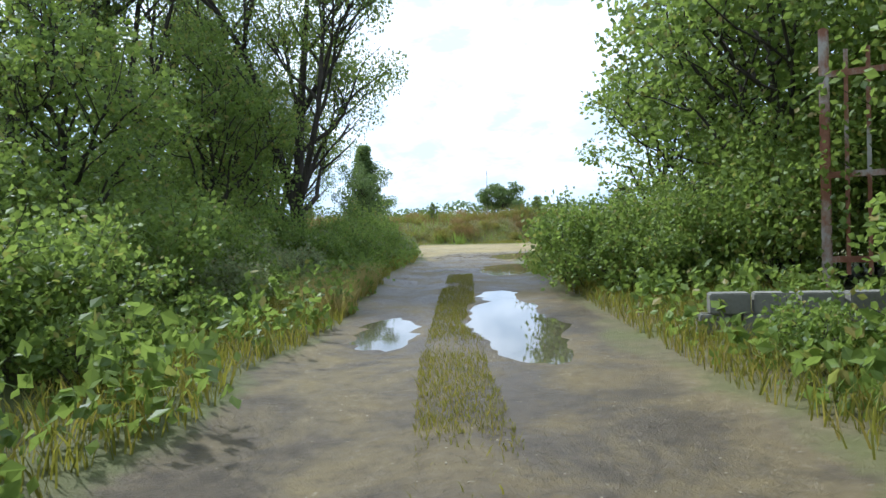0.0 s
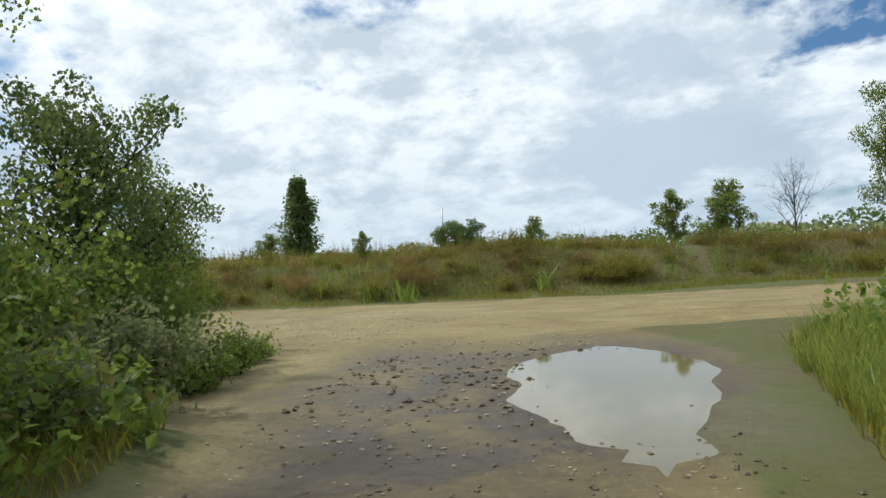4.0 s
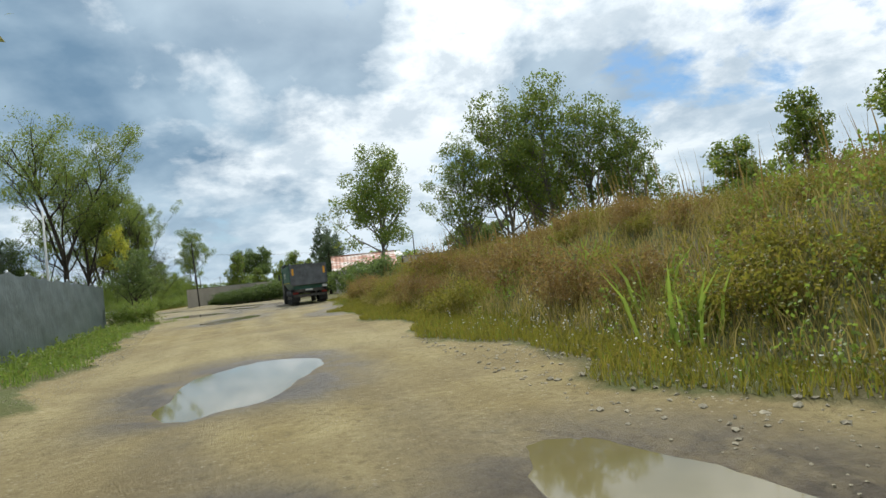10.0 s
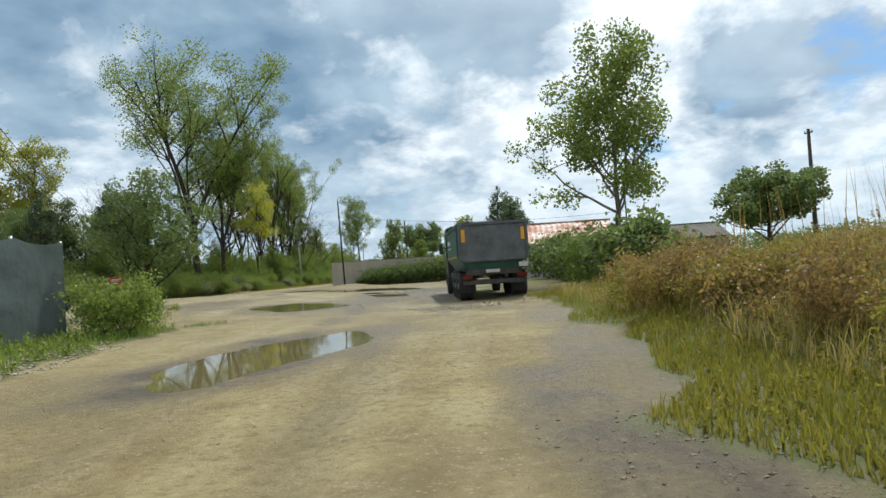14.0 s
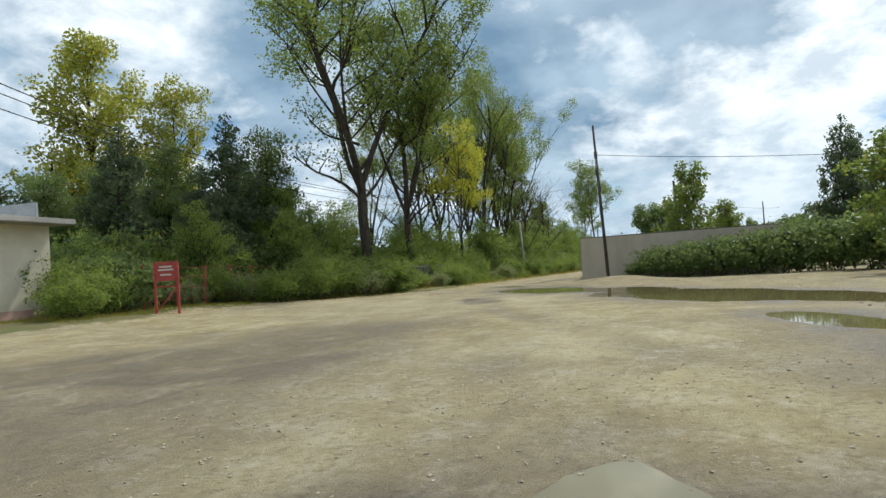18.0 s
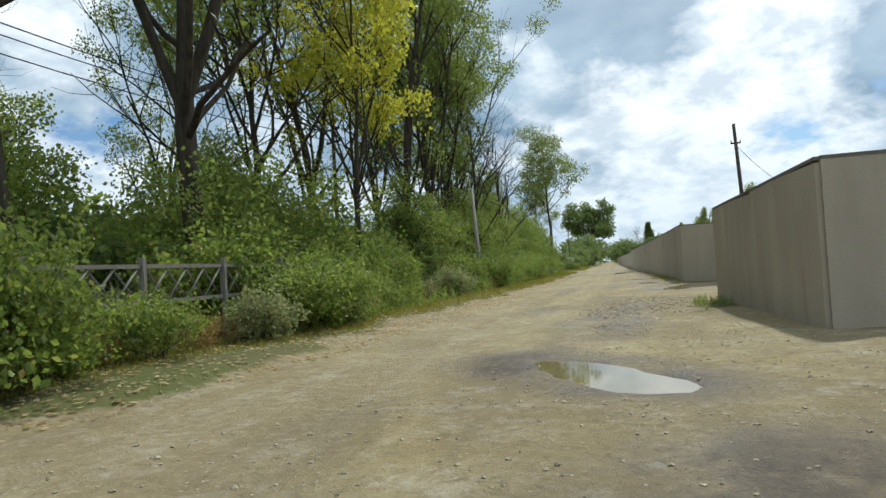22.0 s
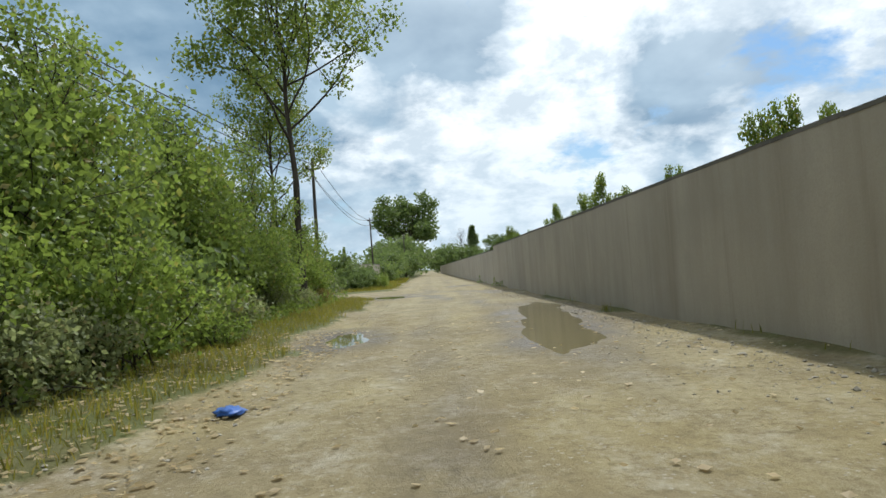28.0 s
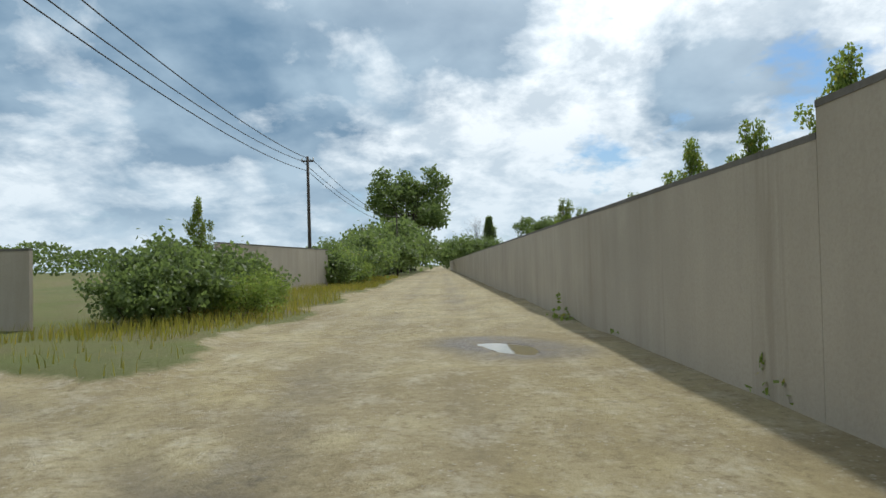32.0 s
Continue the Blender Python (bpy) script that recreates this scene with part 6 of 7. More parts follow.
# ---- cars ----
def build_car(m, paint, label, estate=True):
    """A car, x forward from the middle, wheels on the ground."""
    c = holder("car", m, label, "car")
    L, W = 4.5, 1.74
    top = [(-2.22, 0.95), (-2.12, 1.08), (-1.86, 1.40), (-1.55, 1.47), (-0.3, 1.49), (0.35, 1.44), (1.15, 0.98), (1.95, 0.86), (2.2, 0.68)]
    low = [(2.24, 0.45), (2.15, 0.26), (1.75, 0.24), (1.70, 0.45), (1.52, 0.62), (1.30, 0.67), (1.08, 0.62), (0.92, 0.45), (0.88, 0.24), (-0.88, 0.24), (-0.92, 0.45), (-1.08, 0.62), (-1.30, 0.67), (-1.52, 0.62), (-1.70, 0.45), (-1.75, 0.26), (-2.12, 0.30), (-2.26, 0.52)]
    bm = prism(top + low, W)
    for v in bm.verts:
        if v.co.z > 0.95:
            v.co.y *= 1 - 0.20 * min(1, (v.co.z - 0.95) / 0.5)
        if abs(v.co.x) > 1.9:
            v.co.y *= 0.93
    bmesh.ops.bevel(bm, geom=[e for e in bm.edges if e.calc_length() > 1.0 or abs(e.verts[0].co.y - e.verts[1].co.y) < 1e-4], offset=0.045, segments=3, affect='EDGES', clamp_overlap=True)
    body = part("body", bm, paint, c, smooth=False)
    for s in (-1, 1):
        def lean(x0, x1, z0, z1, name, mat, y0=0.875, y1=0.74, parent=body):
            b = bmesh.new()
            k0, k1 = 0.17, 0.30
            pts = [(x0, s * y0, z0), (x1, s * y0, z0), (x1 - (0.35 if x1 > 0.6 else 0.03), s * (y0 - (y0 - y1) * (z1 - z0) / 0.42), z1), (x0 + (0.2 if x0 < -1.5 else 0.03), s * (y0 - (y0 - y1) * (z1 - z0) / 0.42), z1)]
            vs = [b.verts.new(p) for p in pts]
            vb = [b.verts.new((p[0], p[1] - s * 0.03, p[2])) for p in pts]
            b.faces.new(vs)
            b.faces.new(vb[::-1])
            for i in range(4):
                b.faces.new((vs[i], vs[(i + 1) % 4], vb[(i + 1) % 4], vb[i]))
            bmesh.ops.recalc_face_normals(b, faces=b.faces[:])
            return part(name, b, mat, parent)
        lean(-1.95, -1.12, 0.98, 1.34, "side_window", M_GLASS)
        lean(-1.06, -0.12, 0.98, 1.36, "side_window", M_GLASS)
        lean(-0.06, 1.0, 0.98, 1.36, "side_window", M_GLASS)
        part("roof_rail", rod((-1.7, s * 0.60, 1.50), (0.2, s * 0.60, 1.52), 0.018), M_CHROME, body)
        part("door_handle", box(-0.95, s * 0.885, 0.88, 0.18, 0.03, 0.035, 0.01), paint, body)
        part("door_handle", box(0.1, s * 0.885, 0.88, 0.18, 0.03, 0.035, 0.01), paint, body)
        part("wing_mirror", box(0.85, s * 0.95, 1.0, 0.12, 0.2, 0.13, 0.04), paint, body)
        part("tail_light", box(-2.12, s * 0.72, 1.05, 0.1, 0.16, 0.34, 0.03), M_LAMP_RED, body)
        part("headlight", box(2.12, s * 0.62, 0.72, 0.14, 0.32, 0.14, 0.04), M_GLASS, body)
        for x in (-1.3, 1.3):
            wheel(c, pose(x, s * 0.76, 0.315, 0, 0, 0 if s > 0 else 180), 0.315, 0.21, M_RIM, 5)
    b = box(0, 0, 0, 0.03, 1.3, 0.42, 0.01)
    w = part("rear_window", b, M_GLASS, body)
    w.matrix_basis = pose(-2.0, 0, 1.22, 0, 38, 0)
    b = box(0, 0, 0, 0.03, 1.32, 0.72, 0.01)
    w = part("windscreen", b, M_GLASS, body)
    w.matrix_basis = pose(0.80, 0, 1.22, 0, -60, 0)
    part("rear_bumper", box(-2.2, 0, 0.52, 0.16, 1.62, 0.26, 0.05), paint, body)
    part("number_plate", box(-2.25, 0, 0.80, 0.02, 0.5, 0.11, 0.004), M_WHITE, body)


build_car(pose(-73.6, 11.45, ground_z(-73.6, 11.45) - 0.01, 0, 0, -40.3), M_BLUECAR, "dark blue estate car parked on the lot")
build_car(pose(-70.2, 12.9, ground_z(-70.2, 12.9) - 0.01, 0, 0, -36), M_BLACKCAR, "black car parked beside the estate car")


# ---- kiosk ----
def build_kiosk():
    # local x runs along the front from its far end, y into the building
    k = holder("kiosk", pose(-85.3, -3.2, ground_z(-85.5, 1.5) - 0.05, 0, 0, 96.0), "low cream and pink kiosk with flat overhanging roof", "building")
    ln, dp = 6.5, 2.4
    part("plinth", box(ln / 2, dp / 2, 0.2, ln, dp, 0.4, 0.015), M_PINK, k, "faded pink plinth")
    for nm, a in (("side_wall", (0.1, dp / 2, 1.75, 0.2, dp - 0.04, 2.7)), ("side_wall", (ln - 0.1, dp / 2, 1.75, 0.2, dp - 0.04, 2.7)), ("back_wall", (ln / 2, dp - 0.1, 1.75, ln - 0.4, 0.2, 2.7))):
        part(nm, box(*a, 0.01), M_CREAM, k)
    part("front_pier", box(0.85, 0.1, 1.75, 1.3, 0.2, 2.7, 0.01), M_CREAM, k)
    part("parapet", box(3.55, 0.1, 0.72, 4.1, 0.2, 0.64, 0.01), M_CREAM, k)
    part("column", box(4.05, 0.1, 1.66, 0.26, 0.2, 1.24, 0.01), M_CREAM, k)
    part("lintel", box(4.0, 0.1, 2.68, 5.0, 0.2, 0.8, 0.01), M_CREAM, k)
    for x, w in ((2.71, 2.42), (4.80, 1.24)):
        win = part("window", box(x, 0.12, 1.66, w, 0.03, 1.22), M_GLASS, k)
        for q in (-0.5, -0.17, 0.17, 0.5):
            part("window_frame", box(x + q * (w - 0.06), 0.09, 1.66, 0.06, 0.05, 1.22, 0.005), M_PINK, win)
        part("window_sill", box(x, 0.02, 1.06, w, 0.16, 0.05, 0.008), M_PINK, win)
    door = part("door", box(5.88, 0.14, 1.2, 0.74, 0.05, 1.9, 0.008), M_GLASS, k)
    for q in (-0.38, 0.38):
        part("door_frame", box(5.88 + q, 0.1, 1.25, 0.07, 0.1, 2.0, 0.008), M_RED, door)
    part("door_handle", rod((5.62, 0.06, 1.2), (5.62, 0.06, 1.4), 0.015), M_CHROME, door)
    part("floor_slab", box(ln / 2, dp / 2, 0.43, ln - 0.5, dp - 0.5, 0.04), M_DARK, k)
    roof = part("roof", box(ln / 2 + 0.35, dp / 2 - 0.2, 3.17, ln + 1.0, dp + 0.9, 0.18, 0.02), M_CONCRETE, k, "flat grey roof slab")
    part("fascia", box(ln / 2 + 0.35, -0.68, 3.12, ln + 1.04, 0.06, 0.3, 0.01), M_CREAM, roof)
    part("roof_screen", box(5.6, 1.2, 3.48, 3.4, 0.05, 0.46, 0.01), M_ZINC, roof, "grey sheet screen on the roof")
    for x in (3.95, 5.6, 7.25):
        part("screen_post", box(x, 1.26, 3.46, 0.06, 0.06, 0.5), M_ZINC, roof)
    part("step", box(5.9, -0.3, 0.12, 1.1, 0.5, 0.24, 0.02), M_CONCRETE, k)


build_kiosk()


def build_sign_stand():
    s = holder("sign_stand", pose(-89.7, 6.6, ground_z(-89.7, 6.6) - 0.02, 0, 0, 110), "red metal stand with a notice board", "sign")
    for x in (-0.38, 0.38):
        part("post", box(x, 0, 0.86, 0.07, 0.07, 1.72, 0.01), M_RED, s)
    board = part("board", box(0, 0, 1.38, 0.70, 0.04, 0.56, 0.008), M_RED, s, "red board with pale lettering")
    for z, w in ((1.56, 0.42), (1.46, 0.5), (1.30, 0.36)):
        part("lettering_bar", box(0, 0.026, z, w, 0.012, 0.05), M_BARS, board)
        part("lettering_bar", box(0, -0.026, z, w, 0.012, 0.05), M_BARS, board)
    part("rail", box(0, 0, 1.70, 0.80, 0.06, 0.06, 0.01), M_RED, s)
    part("rail", box(0, 0, 0.92, 0.70, 0.05, 0.05, 0.01), M_RED, s)
    part("brace", rod((-0.38, 0, 0.1), (0.38, 0, 0.9), 0.02, None, 6), M_RED, s)


build_sign_stand()


def build_yard_fence():
    f = holder("yard_fence", pose(-90.6, 4.6, ground_z(-90.6, 4.6), 0, 0, 192), "rusty red wire fence between kiosk and trees", "fence", kind="structure")
    for i in range(8):
        part("post", box(i * 2.0, 0, 0.75, 0.06, 0.06, 1.6, 0.008), M_RED, f)
    for z in (0.25, 0.7, 1.1, 1.45):
        part("wire", rod((0, 0, z), (14, 0, z), 0.008, None, 4), M_RED, f)


build_yard_fence()


# ---- netting fence ----
def build_net_fence():
    a, b = Vector((-39.0, 26.4, 0)), Vector((-62.7, 21.5, 0))
    f = holder("netting_fence", Matrix.Identity(4), "long fence hung with dark green netting, sagging between posts", "fence", kind="structure")
    n = 11
    r = random.Random(3)
    for i in range(n + 1):
        p = a.lerp(b, i / n)
        z = ground_z(p.x, p.y)
        part("post", rod((p.x, p.y, z - 0.2), (p.x + r.uniform(-0.05, 0.05), p.y, z + 2.28), 0.04, 0.035, 8), M_ZINC, f)
    for i in range(n):
        p, q = a.lerp(b, i / n), a.lerp(b, (i + 1) / n)
        side = (q - p).normalized().cross(Vector((0, 0, 1)))
        nu, nv = 10, 7
        vs, fs = [], []
        ph = r.uniform(0, 6)
        for u in range(nu + 1):
            for v in range(nv + 1):
                c = p.lerp(q, u / nu)
                sag = -0.10 * math.sin(math.pi * u / nu) * (v / nv) ** 2
                out = 0.022 * math.sin(u * 0.5 + v * 1.7 + ph) * math.sin(math.pi * u / nu) + 0.045
                z = ground_z(c.x, c.y) + 0.04 + 2.2 * v / nv + sag
                vs.append((c.x + side.x * out, c.y + side.y * out, z))
        k = len(vs)
        vs += [(x + side.x * 0.012, y + side.y * 0.012, z) for x, y, z in vs]
        for u in range(nu):
            for v in range(nv):
                j = u * (nv + 1) + v
                fs += [(j, j + 1, j + nv + 2, j + nv + 1), (k + j, k + j + nv + 1, k + j + nv + 2, k + j + 1)]
        part_np("netting_panel", vs, fs, M_NET, f, smooth=True)


build_net_fence()


def build_mesh_panel():
    p = holder("mesh_crate", pose(-65.8, 20.6, ground_z(-65.8, 20.6), 0, 0, 165), "white wire mesh crate standing on the grass", "crate")
    for x in (-0.75, 0.75):
        part("side_frame", box(x, 0, 0.4, 0.05, 0.05, 0.8), M_WHITE, p)
    for z in (0.03, 0.79):
        part("rail", box(0, 0, z, 1.5, 0.05, 0.05), M_WHITE, p)
    for i in range(1, 12):
        part("wire", rod((-0.75 + i * 0.125, 0, 0.03), (-0.75 + i * 0.125, 0, 0.79), 0.008, None, 4), M_WHITE, p)
    for i in range(1, 6):
        part("wire", rod((-0.75, 0.01, i * 0.13), (0.75, 0.01, i * 0.13), 0.008, None, 4), M_WHITE, p)


build_mesh_panel()


# ---- lattice fence under the trees ----
M_LATTICE = concrete_material("mossy_concrete", (0.21, 0.20, 0.17), (0.10, 0.10, 0.075))


def build_lattice():
    f = holder("lattice_fence", pose(-104.0, 6.6, 0.05, 0, 0, 181), "old grey concrete lattice fence overgrown with weeds", "fence", kind="structure")
    bay, n = 2.1, 5
    for i in range(n + 1):
        part("post", box(i * bay, 0, 0.72, 0.10, 0.10, 1.55, 0.015), M_LATTICE, f)
    for i in range(n):
        x = i * bay
        for z in (0.3, 0.82, 1.36):
            part("rail", box(x + bay / 2, 0, z, bay - 0.14, 0.05, 0.06), M_LATTICE, f)
        for j in range(4):
            u = x + 0.1 + j * (bay - 0.2) / 4
            w = (bay - 0.2) / 4
            part("lattice_bar", rod((u, 0, 0.85), (u + w, 0, 1.33), 0.022, None, 4), M_LATTICE, f)
            part("lattice_bar", rod((u, 0.03, 1.33), (u + w, 0.03, 0.85), 0.022, None, 4), M_LATTICE, f)


build_lattice()


# ---- poles and cables ----
def pole(x, y, top, r, mat, label, lean=(0, 0), arms=(), name="utility_pole", gear=False):
    z0 = ground_z(x, y)
    p = holder(name, Matrix.Translation((x, y, z0)), label, "pole")
    h = top - z0
    part("shaft", rod((0, 0, -0.3), (lean[0], lean[1], h), r, r * 0.62, 10), mat, p)
    for z, half, turn in arms:
        c, s = math.cos(radians(turn)), math.sin(radians(turn))
        q = z / h
        ox, oy = lean[0] * q, lean[1] * q
        arm = part("crossarm", rod((ox - half * c, oy - half * s, z), (ox + half * c, oy + half * s, z), 0.045, None, 6), mat, p)
        for k in (-0.9, 0.9):
            part("insulator", rod((ox + k * half * c, oy + k * half * s, z + 0.04), (ox + k * half * c, oy + k * half * s, z + 0.18), 0.035, 0.02, 8), M_WHITE, arm)
    if gear:
        for z, dx in ((h * 0.68, 0.10), (h * 0.58, -0.09), (h * 0.80, 0.05), (h * 0.44, 0.06)):
            q = z / h
            part("switch_box", box(lean[0] * q + dx, lean[1] * q, z, 0.14, 0.16, 0.34, 0.02), M_CAB, p)
        part("conduit", rod((0.11, 0, 0.2), (lean[0] * 0.8 + 0.1, lean[1] * 0.8, h * 0.8), 0.02, None, 6), M_CAB, p)
    return p


pole(-107.0, 17.9, 7.9, 0.085, M_POLE_WOOD, "dark wooden pole with switch boxes and conduits", (-0.23, -0.30), gear=True)
pole(-138.1, 19.6, 8.0, 0.13, M_POLE_WOOD, "dark wooden utility pole behind the wall", (-0.1, -0.35), [(6.9, 0.25, 90)])
pole(-211.0, 4.2, 6.5, 0.10, M_POLE_WOOD, "thin dark utility pole beside the road", (0.1, -0.05), [(6.2, 0.3, 90)])
pole(-179.1, 4.9, 6.9, 0.11, M_POLE_WOOD, "dark wooden utility pole at the side road", (0.05, 0.05), [(6.4, 0.3, 90)])
pole(-181.0, 3.6, 6.2, 0.10, M_POLE_WOOD, "leaning dark wooden stay pole", (-0.8, -0.2), name="stay_pole")
pole(-131.9, 6.5, 5.0, 0.11, M_CONCRETE, "short grey concrete pole among the roadside bushes", (0.1, -0.25))
pole(-123.9, 2.6, 7.0, 0.10, M_POLE_WOOD, "dark pole with two crossarms among the trees", (0, 0), [(6.75, 0.42, 60), (6.25, 0.42, 60)])
pole(-88.5, 50.5, 8.0, 0.15, M_POLE_WOOD, "dark pole with a street lamp arm", (0.05, 0.0), [(7.7, 0.3, 20)])
pole(-62.7, 19.0, 6.5, 0.075, M_WHITE, "slim white metal mast behind the netting fence", (0, 0), name="white_mast")
pole(-75, 12.0 - 16, 6.0, 0.08, M_POLE_WOOD, "dark pole behind the yard", (0, 0), [(5.2, 0.3, 0)])
pole(-57, 160, 15, 0.25, M_ZINC, "distant thin metal mast", (0, 0), name="distant_mast")
pole(-250, 5.0, 6.8, 0.10, M_POLE_WOOD, "distant utility pole beside the road", (0.1, 0), [(6.2, 0.3, 90)])
pole(-148, 27, 6.0, 0.09, M_POLE_WOOD, "pole in the yard behind the wall", (0, 0), [(5.5, 0.3, 0)])


def cable(a, b, sag, r=0.014):
    cu = bpy.data.curves.new("cable", 'CURVE')
    cu.dimensions = '3D'
    cu.bevel_depth = r
    cu.bevel_resolution = 1
    sp = cu.splines.new('POLY')
    n = 16
    sp.points.add(n)
    for i in range(n + 1):
        t = i / n
        p = Vector(a).lerp(Vector(b), t)
        sp.points[i].co = (p.x, p.y, p.z - sag * 4 * t * (1 - t), 1)
    cu.materials.append(M_CABLE)
    ob = new("overhead_cable", cu)
    tagged(ob, "thin black overhead cable slung between poles", "cable", "overhead cables")


for dy, dz in ((-0.28, 0.0), (0.28, 0.0), (0.0, -0.5)):
    cable((-123.9, 2.6 + dy, 6.9 + dz), (-179.1, 4.95 + dy, 6.5 + dz), 1.0)
    cable((-179.05, 4.95 + dy, 6.5 + dz), (-210.9, 4.15 + dy, 6.3 + dz), 0.75)
    cable((-210.9, 4.15 + dy, 6.3 + dz), (-249.9, 5.0 + dy, 6.4 + dz), 0.8)
    cable((-123.9, 2.6 + dy, 6.9 + dz), (-96.0, 1.0 + dy, 7.2 + dz), 0.7)
    cable((-96.0, 1.0 + dy, 7.2 + dz), (-62.7, 19.0 + dy, 6.3 + dz), 0.8)
cable((-107.2, 17.65, 6.4), (-112.5, 44.0, 5.6), 0.7)
pole(-112.5, 44.2, 6.6, 0.1, M_POLE_WOOD, "dark wooden pole beyond the lot", (0, 0), [(5.9, 0.3, 0)])
cable((-138.2, 19.25, 6.9), (-170, 30, 6.5), 0.6)


# ---- gate ----
def build_gate():
    g = holder("gate_pillar", pose(-130.2, 18.5, 0, 0, 0, -45), "concrete gate pillar with a bent lamp arm on top", "pillar")
    part("shaft", box(0, 0, 1.3, 0.42, 0.42, 2.8, 0.02), M_WALL, g)
    part("cap", box(0, 0, 2.76, 0.56, 0.56, 0.12, 0.02), M_WALL_TOP, g)
    lamp = part("lamp_arm", rod((0, 0, 2.8), (0, 0, 3.25), 0.02, None, 6), M_ZINC, g)
    part("lamp_arm", rod((0, 0, 3.25), (0.18, 0.05, 3.42), 0.02, None, 6), M_ZINC, g)
    part("lamp_head", box(0.24, 0.06, 3.43, 0.16, 0.08, 0.05, 0.02), M_ZINC, lamp)
    f = holder("metal_gate", pose(-130.0, 19.0, 0, 0, 0, 84), "grey metal bar gate standing open at the yard", "gate")
    for z in (0.25, 1.2, 2.1):
        part("gate_rail", box(2.4, 0, z, 4.8, 0.04, 0.06), M_TAILGATE, f)
    for i in range(25):
        part("gate_bar", rod((i * 0.2, 0, 0.15), (i * 0.2, 0, 2.25), 0.014, None, 5), M_TAILGATE, f)


build_gate()


# ---- house with the rusty roof ----
def build_house(x, y, ln, roof_mat, label, wall_mat, eave, ridge, dp=5.0):
    # local x runs along the ridge
    h = holder("house", pose(x, y, ground_z(x, y), 0, 0, 90), label, "house")
    part("wall", box(ln / 2, 0, eave / 2 - 0.1, ln, dp, eave + 0.2, 0.02), wall_mat, h)
    for s in (-1, 1):
        bm = bmesh.new()
        n = int(ln / 0.18)
        rows = []
        for i in range(n + 1):
            u = -0.25 + (ln + 0.5) * i / n
            dz = 0.02 if i % 2 else -0.02
            rows.append([bm.verts.new((u, s * (dp / 2 + 0.4), eave - 0.12 + dz)), bm.verts.new((u, 0, ridge + dz)), bm.verts.new((u, s * (dp / 2 + 0.4), eave - 0.15 + dz)), bm.verts.new((u, 0, ridge - 0.03 + dz))])
        for i in range(n):
            bm.faces.new((rows[i][0], rows[i + 1][0], rows[i + 1][1], rows[i][1]))
            bm.faces.new((rows[i][2], rows[i][3], rows[i + 1][3], rows[i + 1][2]))
        part("roof", bm, roof_mat, h, "corrugated sheet roof")
    part("ridge_cap", rod((-0.3, 0, ridge + 0.02), (ln + 0.3, 0, ridge + 0.02), 0.07, None, 6), roof_mat, h)
    for u in (0.02, ln - 0.02):
        bm = bmesh.new()
        a = [bm.verts.new((u + d, yy, zz)) for d in (-0.06, 0.06) for yy, zz in ((-dp / 2, eave - 0.02), (dp / 2, eave - 0.02), (0, ridge - 0.06))]
        bm.faces.new(a[:3])
        bm.faces.new(a[3:][::-1])
        for i in range(3):
            bm.faces.new((a[i], a[(i + 1) % 3], a[3 + (i + 1) % 3], a[3 + i]))
        bmesh.ops.recalc_face_normals(bm, faces=bm.faces[:])
        part("gable", bm, wall_mat, h)
    for i in range(2):
        w = part("window", box(ln * (0.3 + 0.4 * i), -dp / 2 - 0.01, eave * 0.55, 0.9, 0.06, 0.9, 0.01), M_GLASS, h)
        part("window_frame", box(ln * (0.3 + 0.4 * i), -dp / 2 - 0.03, eave * 0.55, 0.06, 0.06, 0.9), M_WHITE, w)


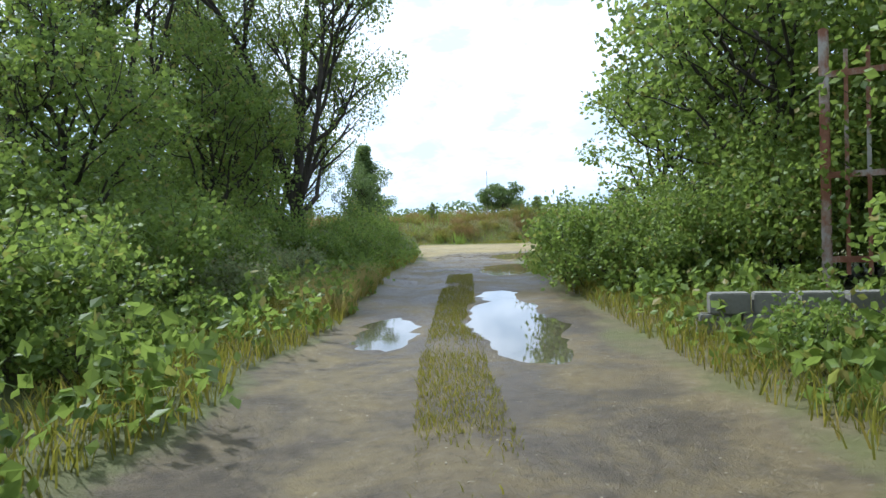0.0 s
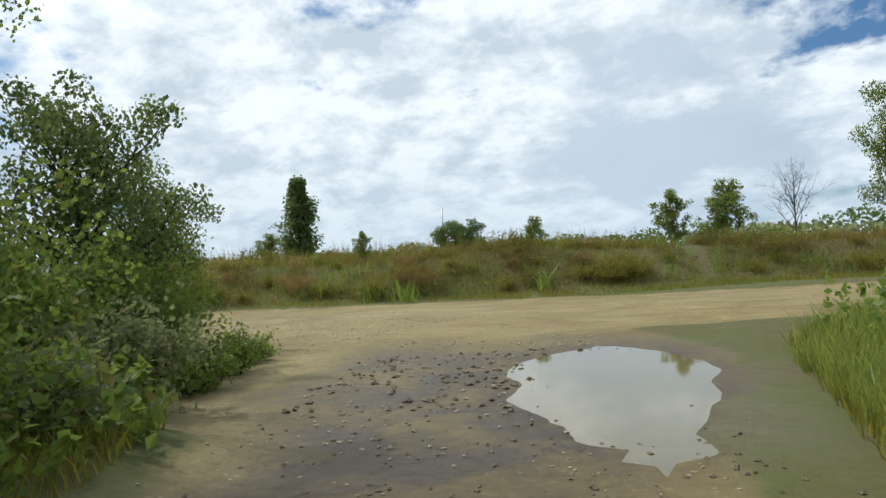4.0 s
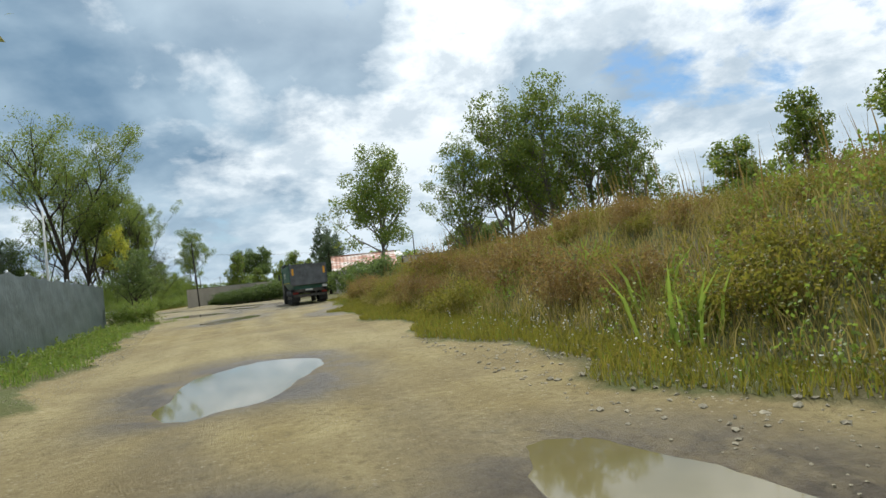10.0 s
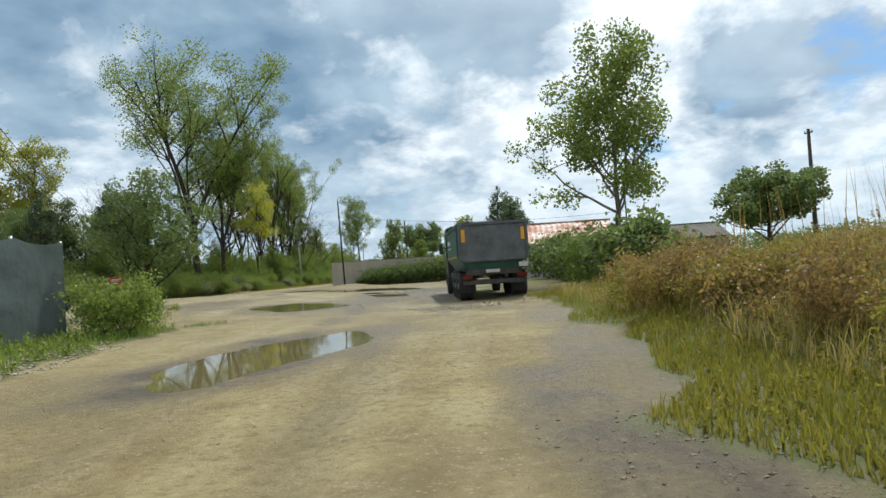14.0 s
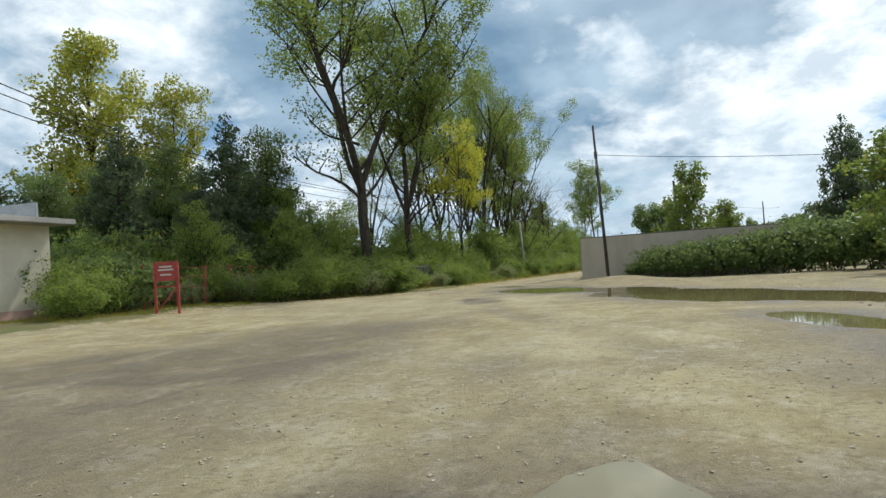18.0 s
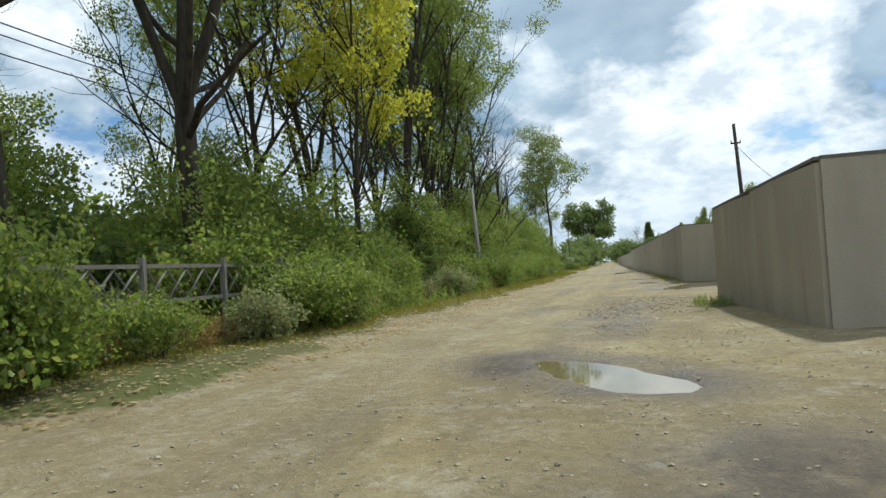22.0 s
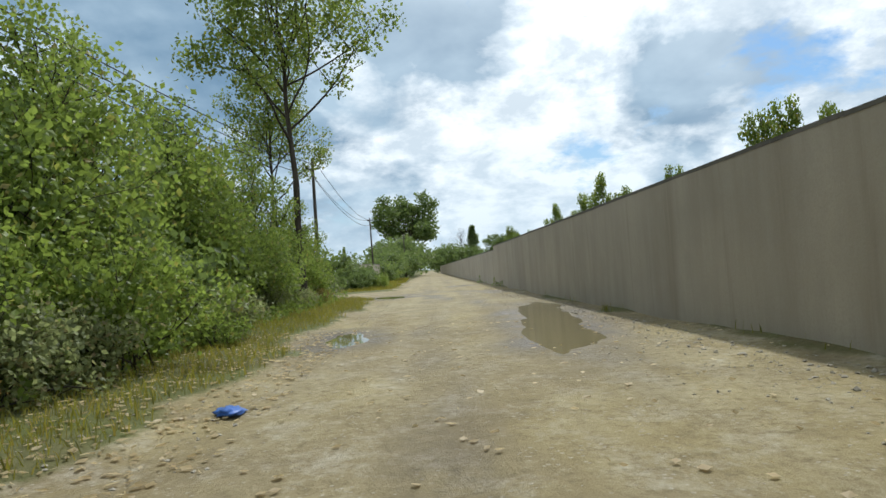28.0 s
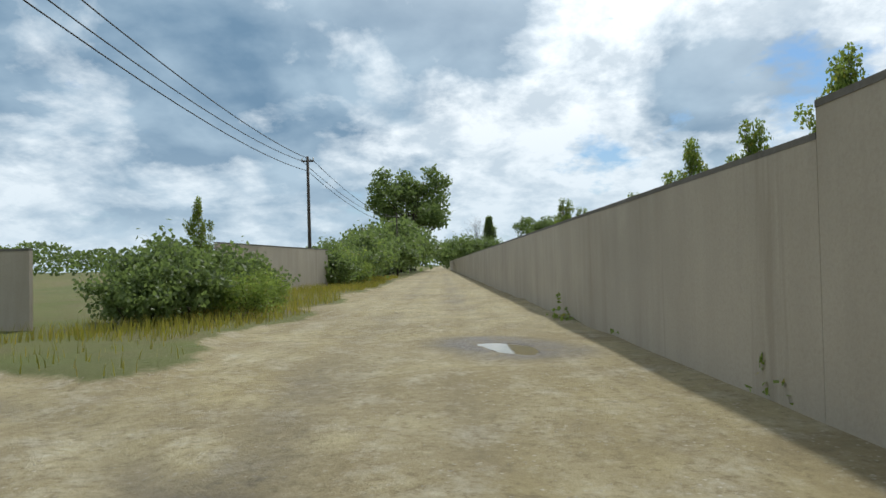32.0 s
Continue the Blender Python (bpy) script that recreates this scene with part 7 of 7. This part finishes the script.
build_house(-97.0, 33.6, 6.2, M_RUST, "low house with a rusty corrugated roof behind trees", M_CONCRETE, 2.5, 3.9)
build_house(-168.0, 34.0, 14.0, M_ZINC, "pale grey metal shed behind the gated yard", M_WHITE, 5.4, 6.6, 12.0)
build_house(-98.0, 41.2, 6.5, M_WALL_TOP, "low shed with a weathered grey sheet roof", M_CONCRETE, 2.3, 3.2)


# ---- things by the shaded track ----
def build_rusty_gate():
    g = holder("rusty_gate", pose(0.6, 9.7, ground_z(0.6, 9.7), 0, 0, -8), "rusty red-brown bar gate leaning by the track", "gate")
    for x in (0, 1.7):
        part("post", box(x, 0, 1.7, 0.12, 0.12, 3.6, 0.015), M_RUST, g)
    for z in (0.5, 1.6, 2.9):
        part("rail", box(0.85, 0, z, 1.6, 0.05, 0.08), M_RUST, g)
    for i in range(1, 7):
        part("bar", box(i * 0.243, 0, 1.75, 0.05, 0.04, 2.9), M_RUST, g)
    b = holder("brick_pile", pose(0.0, 6.7, ground_z(0.0, 6.7), 0, 0, 10), "low stack of pale concrete blocks by the track", "blocks")
    r = random.Random(2)
    for k in range(2):
        for i in range(4):
            q = part("block", box(0, 0, 0, 0.36, 0.2, 0.2, 0.012), M_LATTICE, b)
            q.matrix_basis = pose(i * 0.4 + 0.1 * k - 0.7, r.uniform(-0.03, 0.03), 0.1 + 0.205 * k, 0, 0, r.uniform(-5, 5))


build_rusty_gate()


def build_bag():
    """A crumpled bag: a ball pushed in and flattened."""
    bm = bmesh.new()
    bmesh.ops.create_icosphere(bm, subdivisions=3, radius=0.12)
    for v in bm.verts:
        k = 1 + 0.6 * noise.noise(v.co * 17) + 0.4 * noise.noise(v.co * 43)
        v.co = Vector((v.co.x * 1.5 * k, v.co.y * 0.9 * k, max(-0.03, v.co.z * 0.32 * k)))
    b = part("plastic_bag", bm, plain("blue_plastic", (0.05, 0.13, 0.42), 0.35, 0, 0.2, 8), smooth=True)
    b.matrix_basis = pose(-152.5, 9.05, ground_z(-152.5, 9.05) + 0.03, 0, 0, 20)
    tagged(b, "crumpled blue plastic bag at the roadside", "bag")


build_bag()
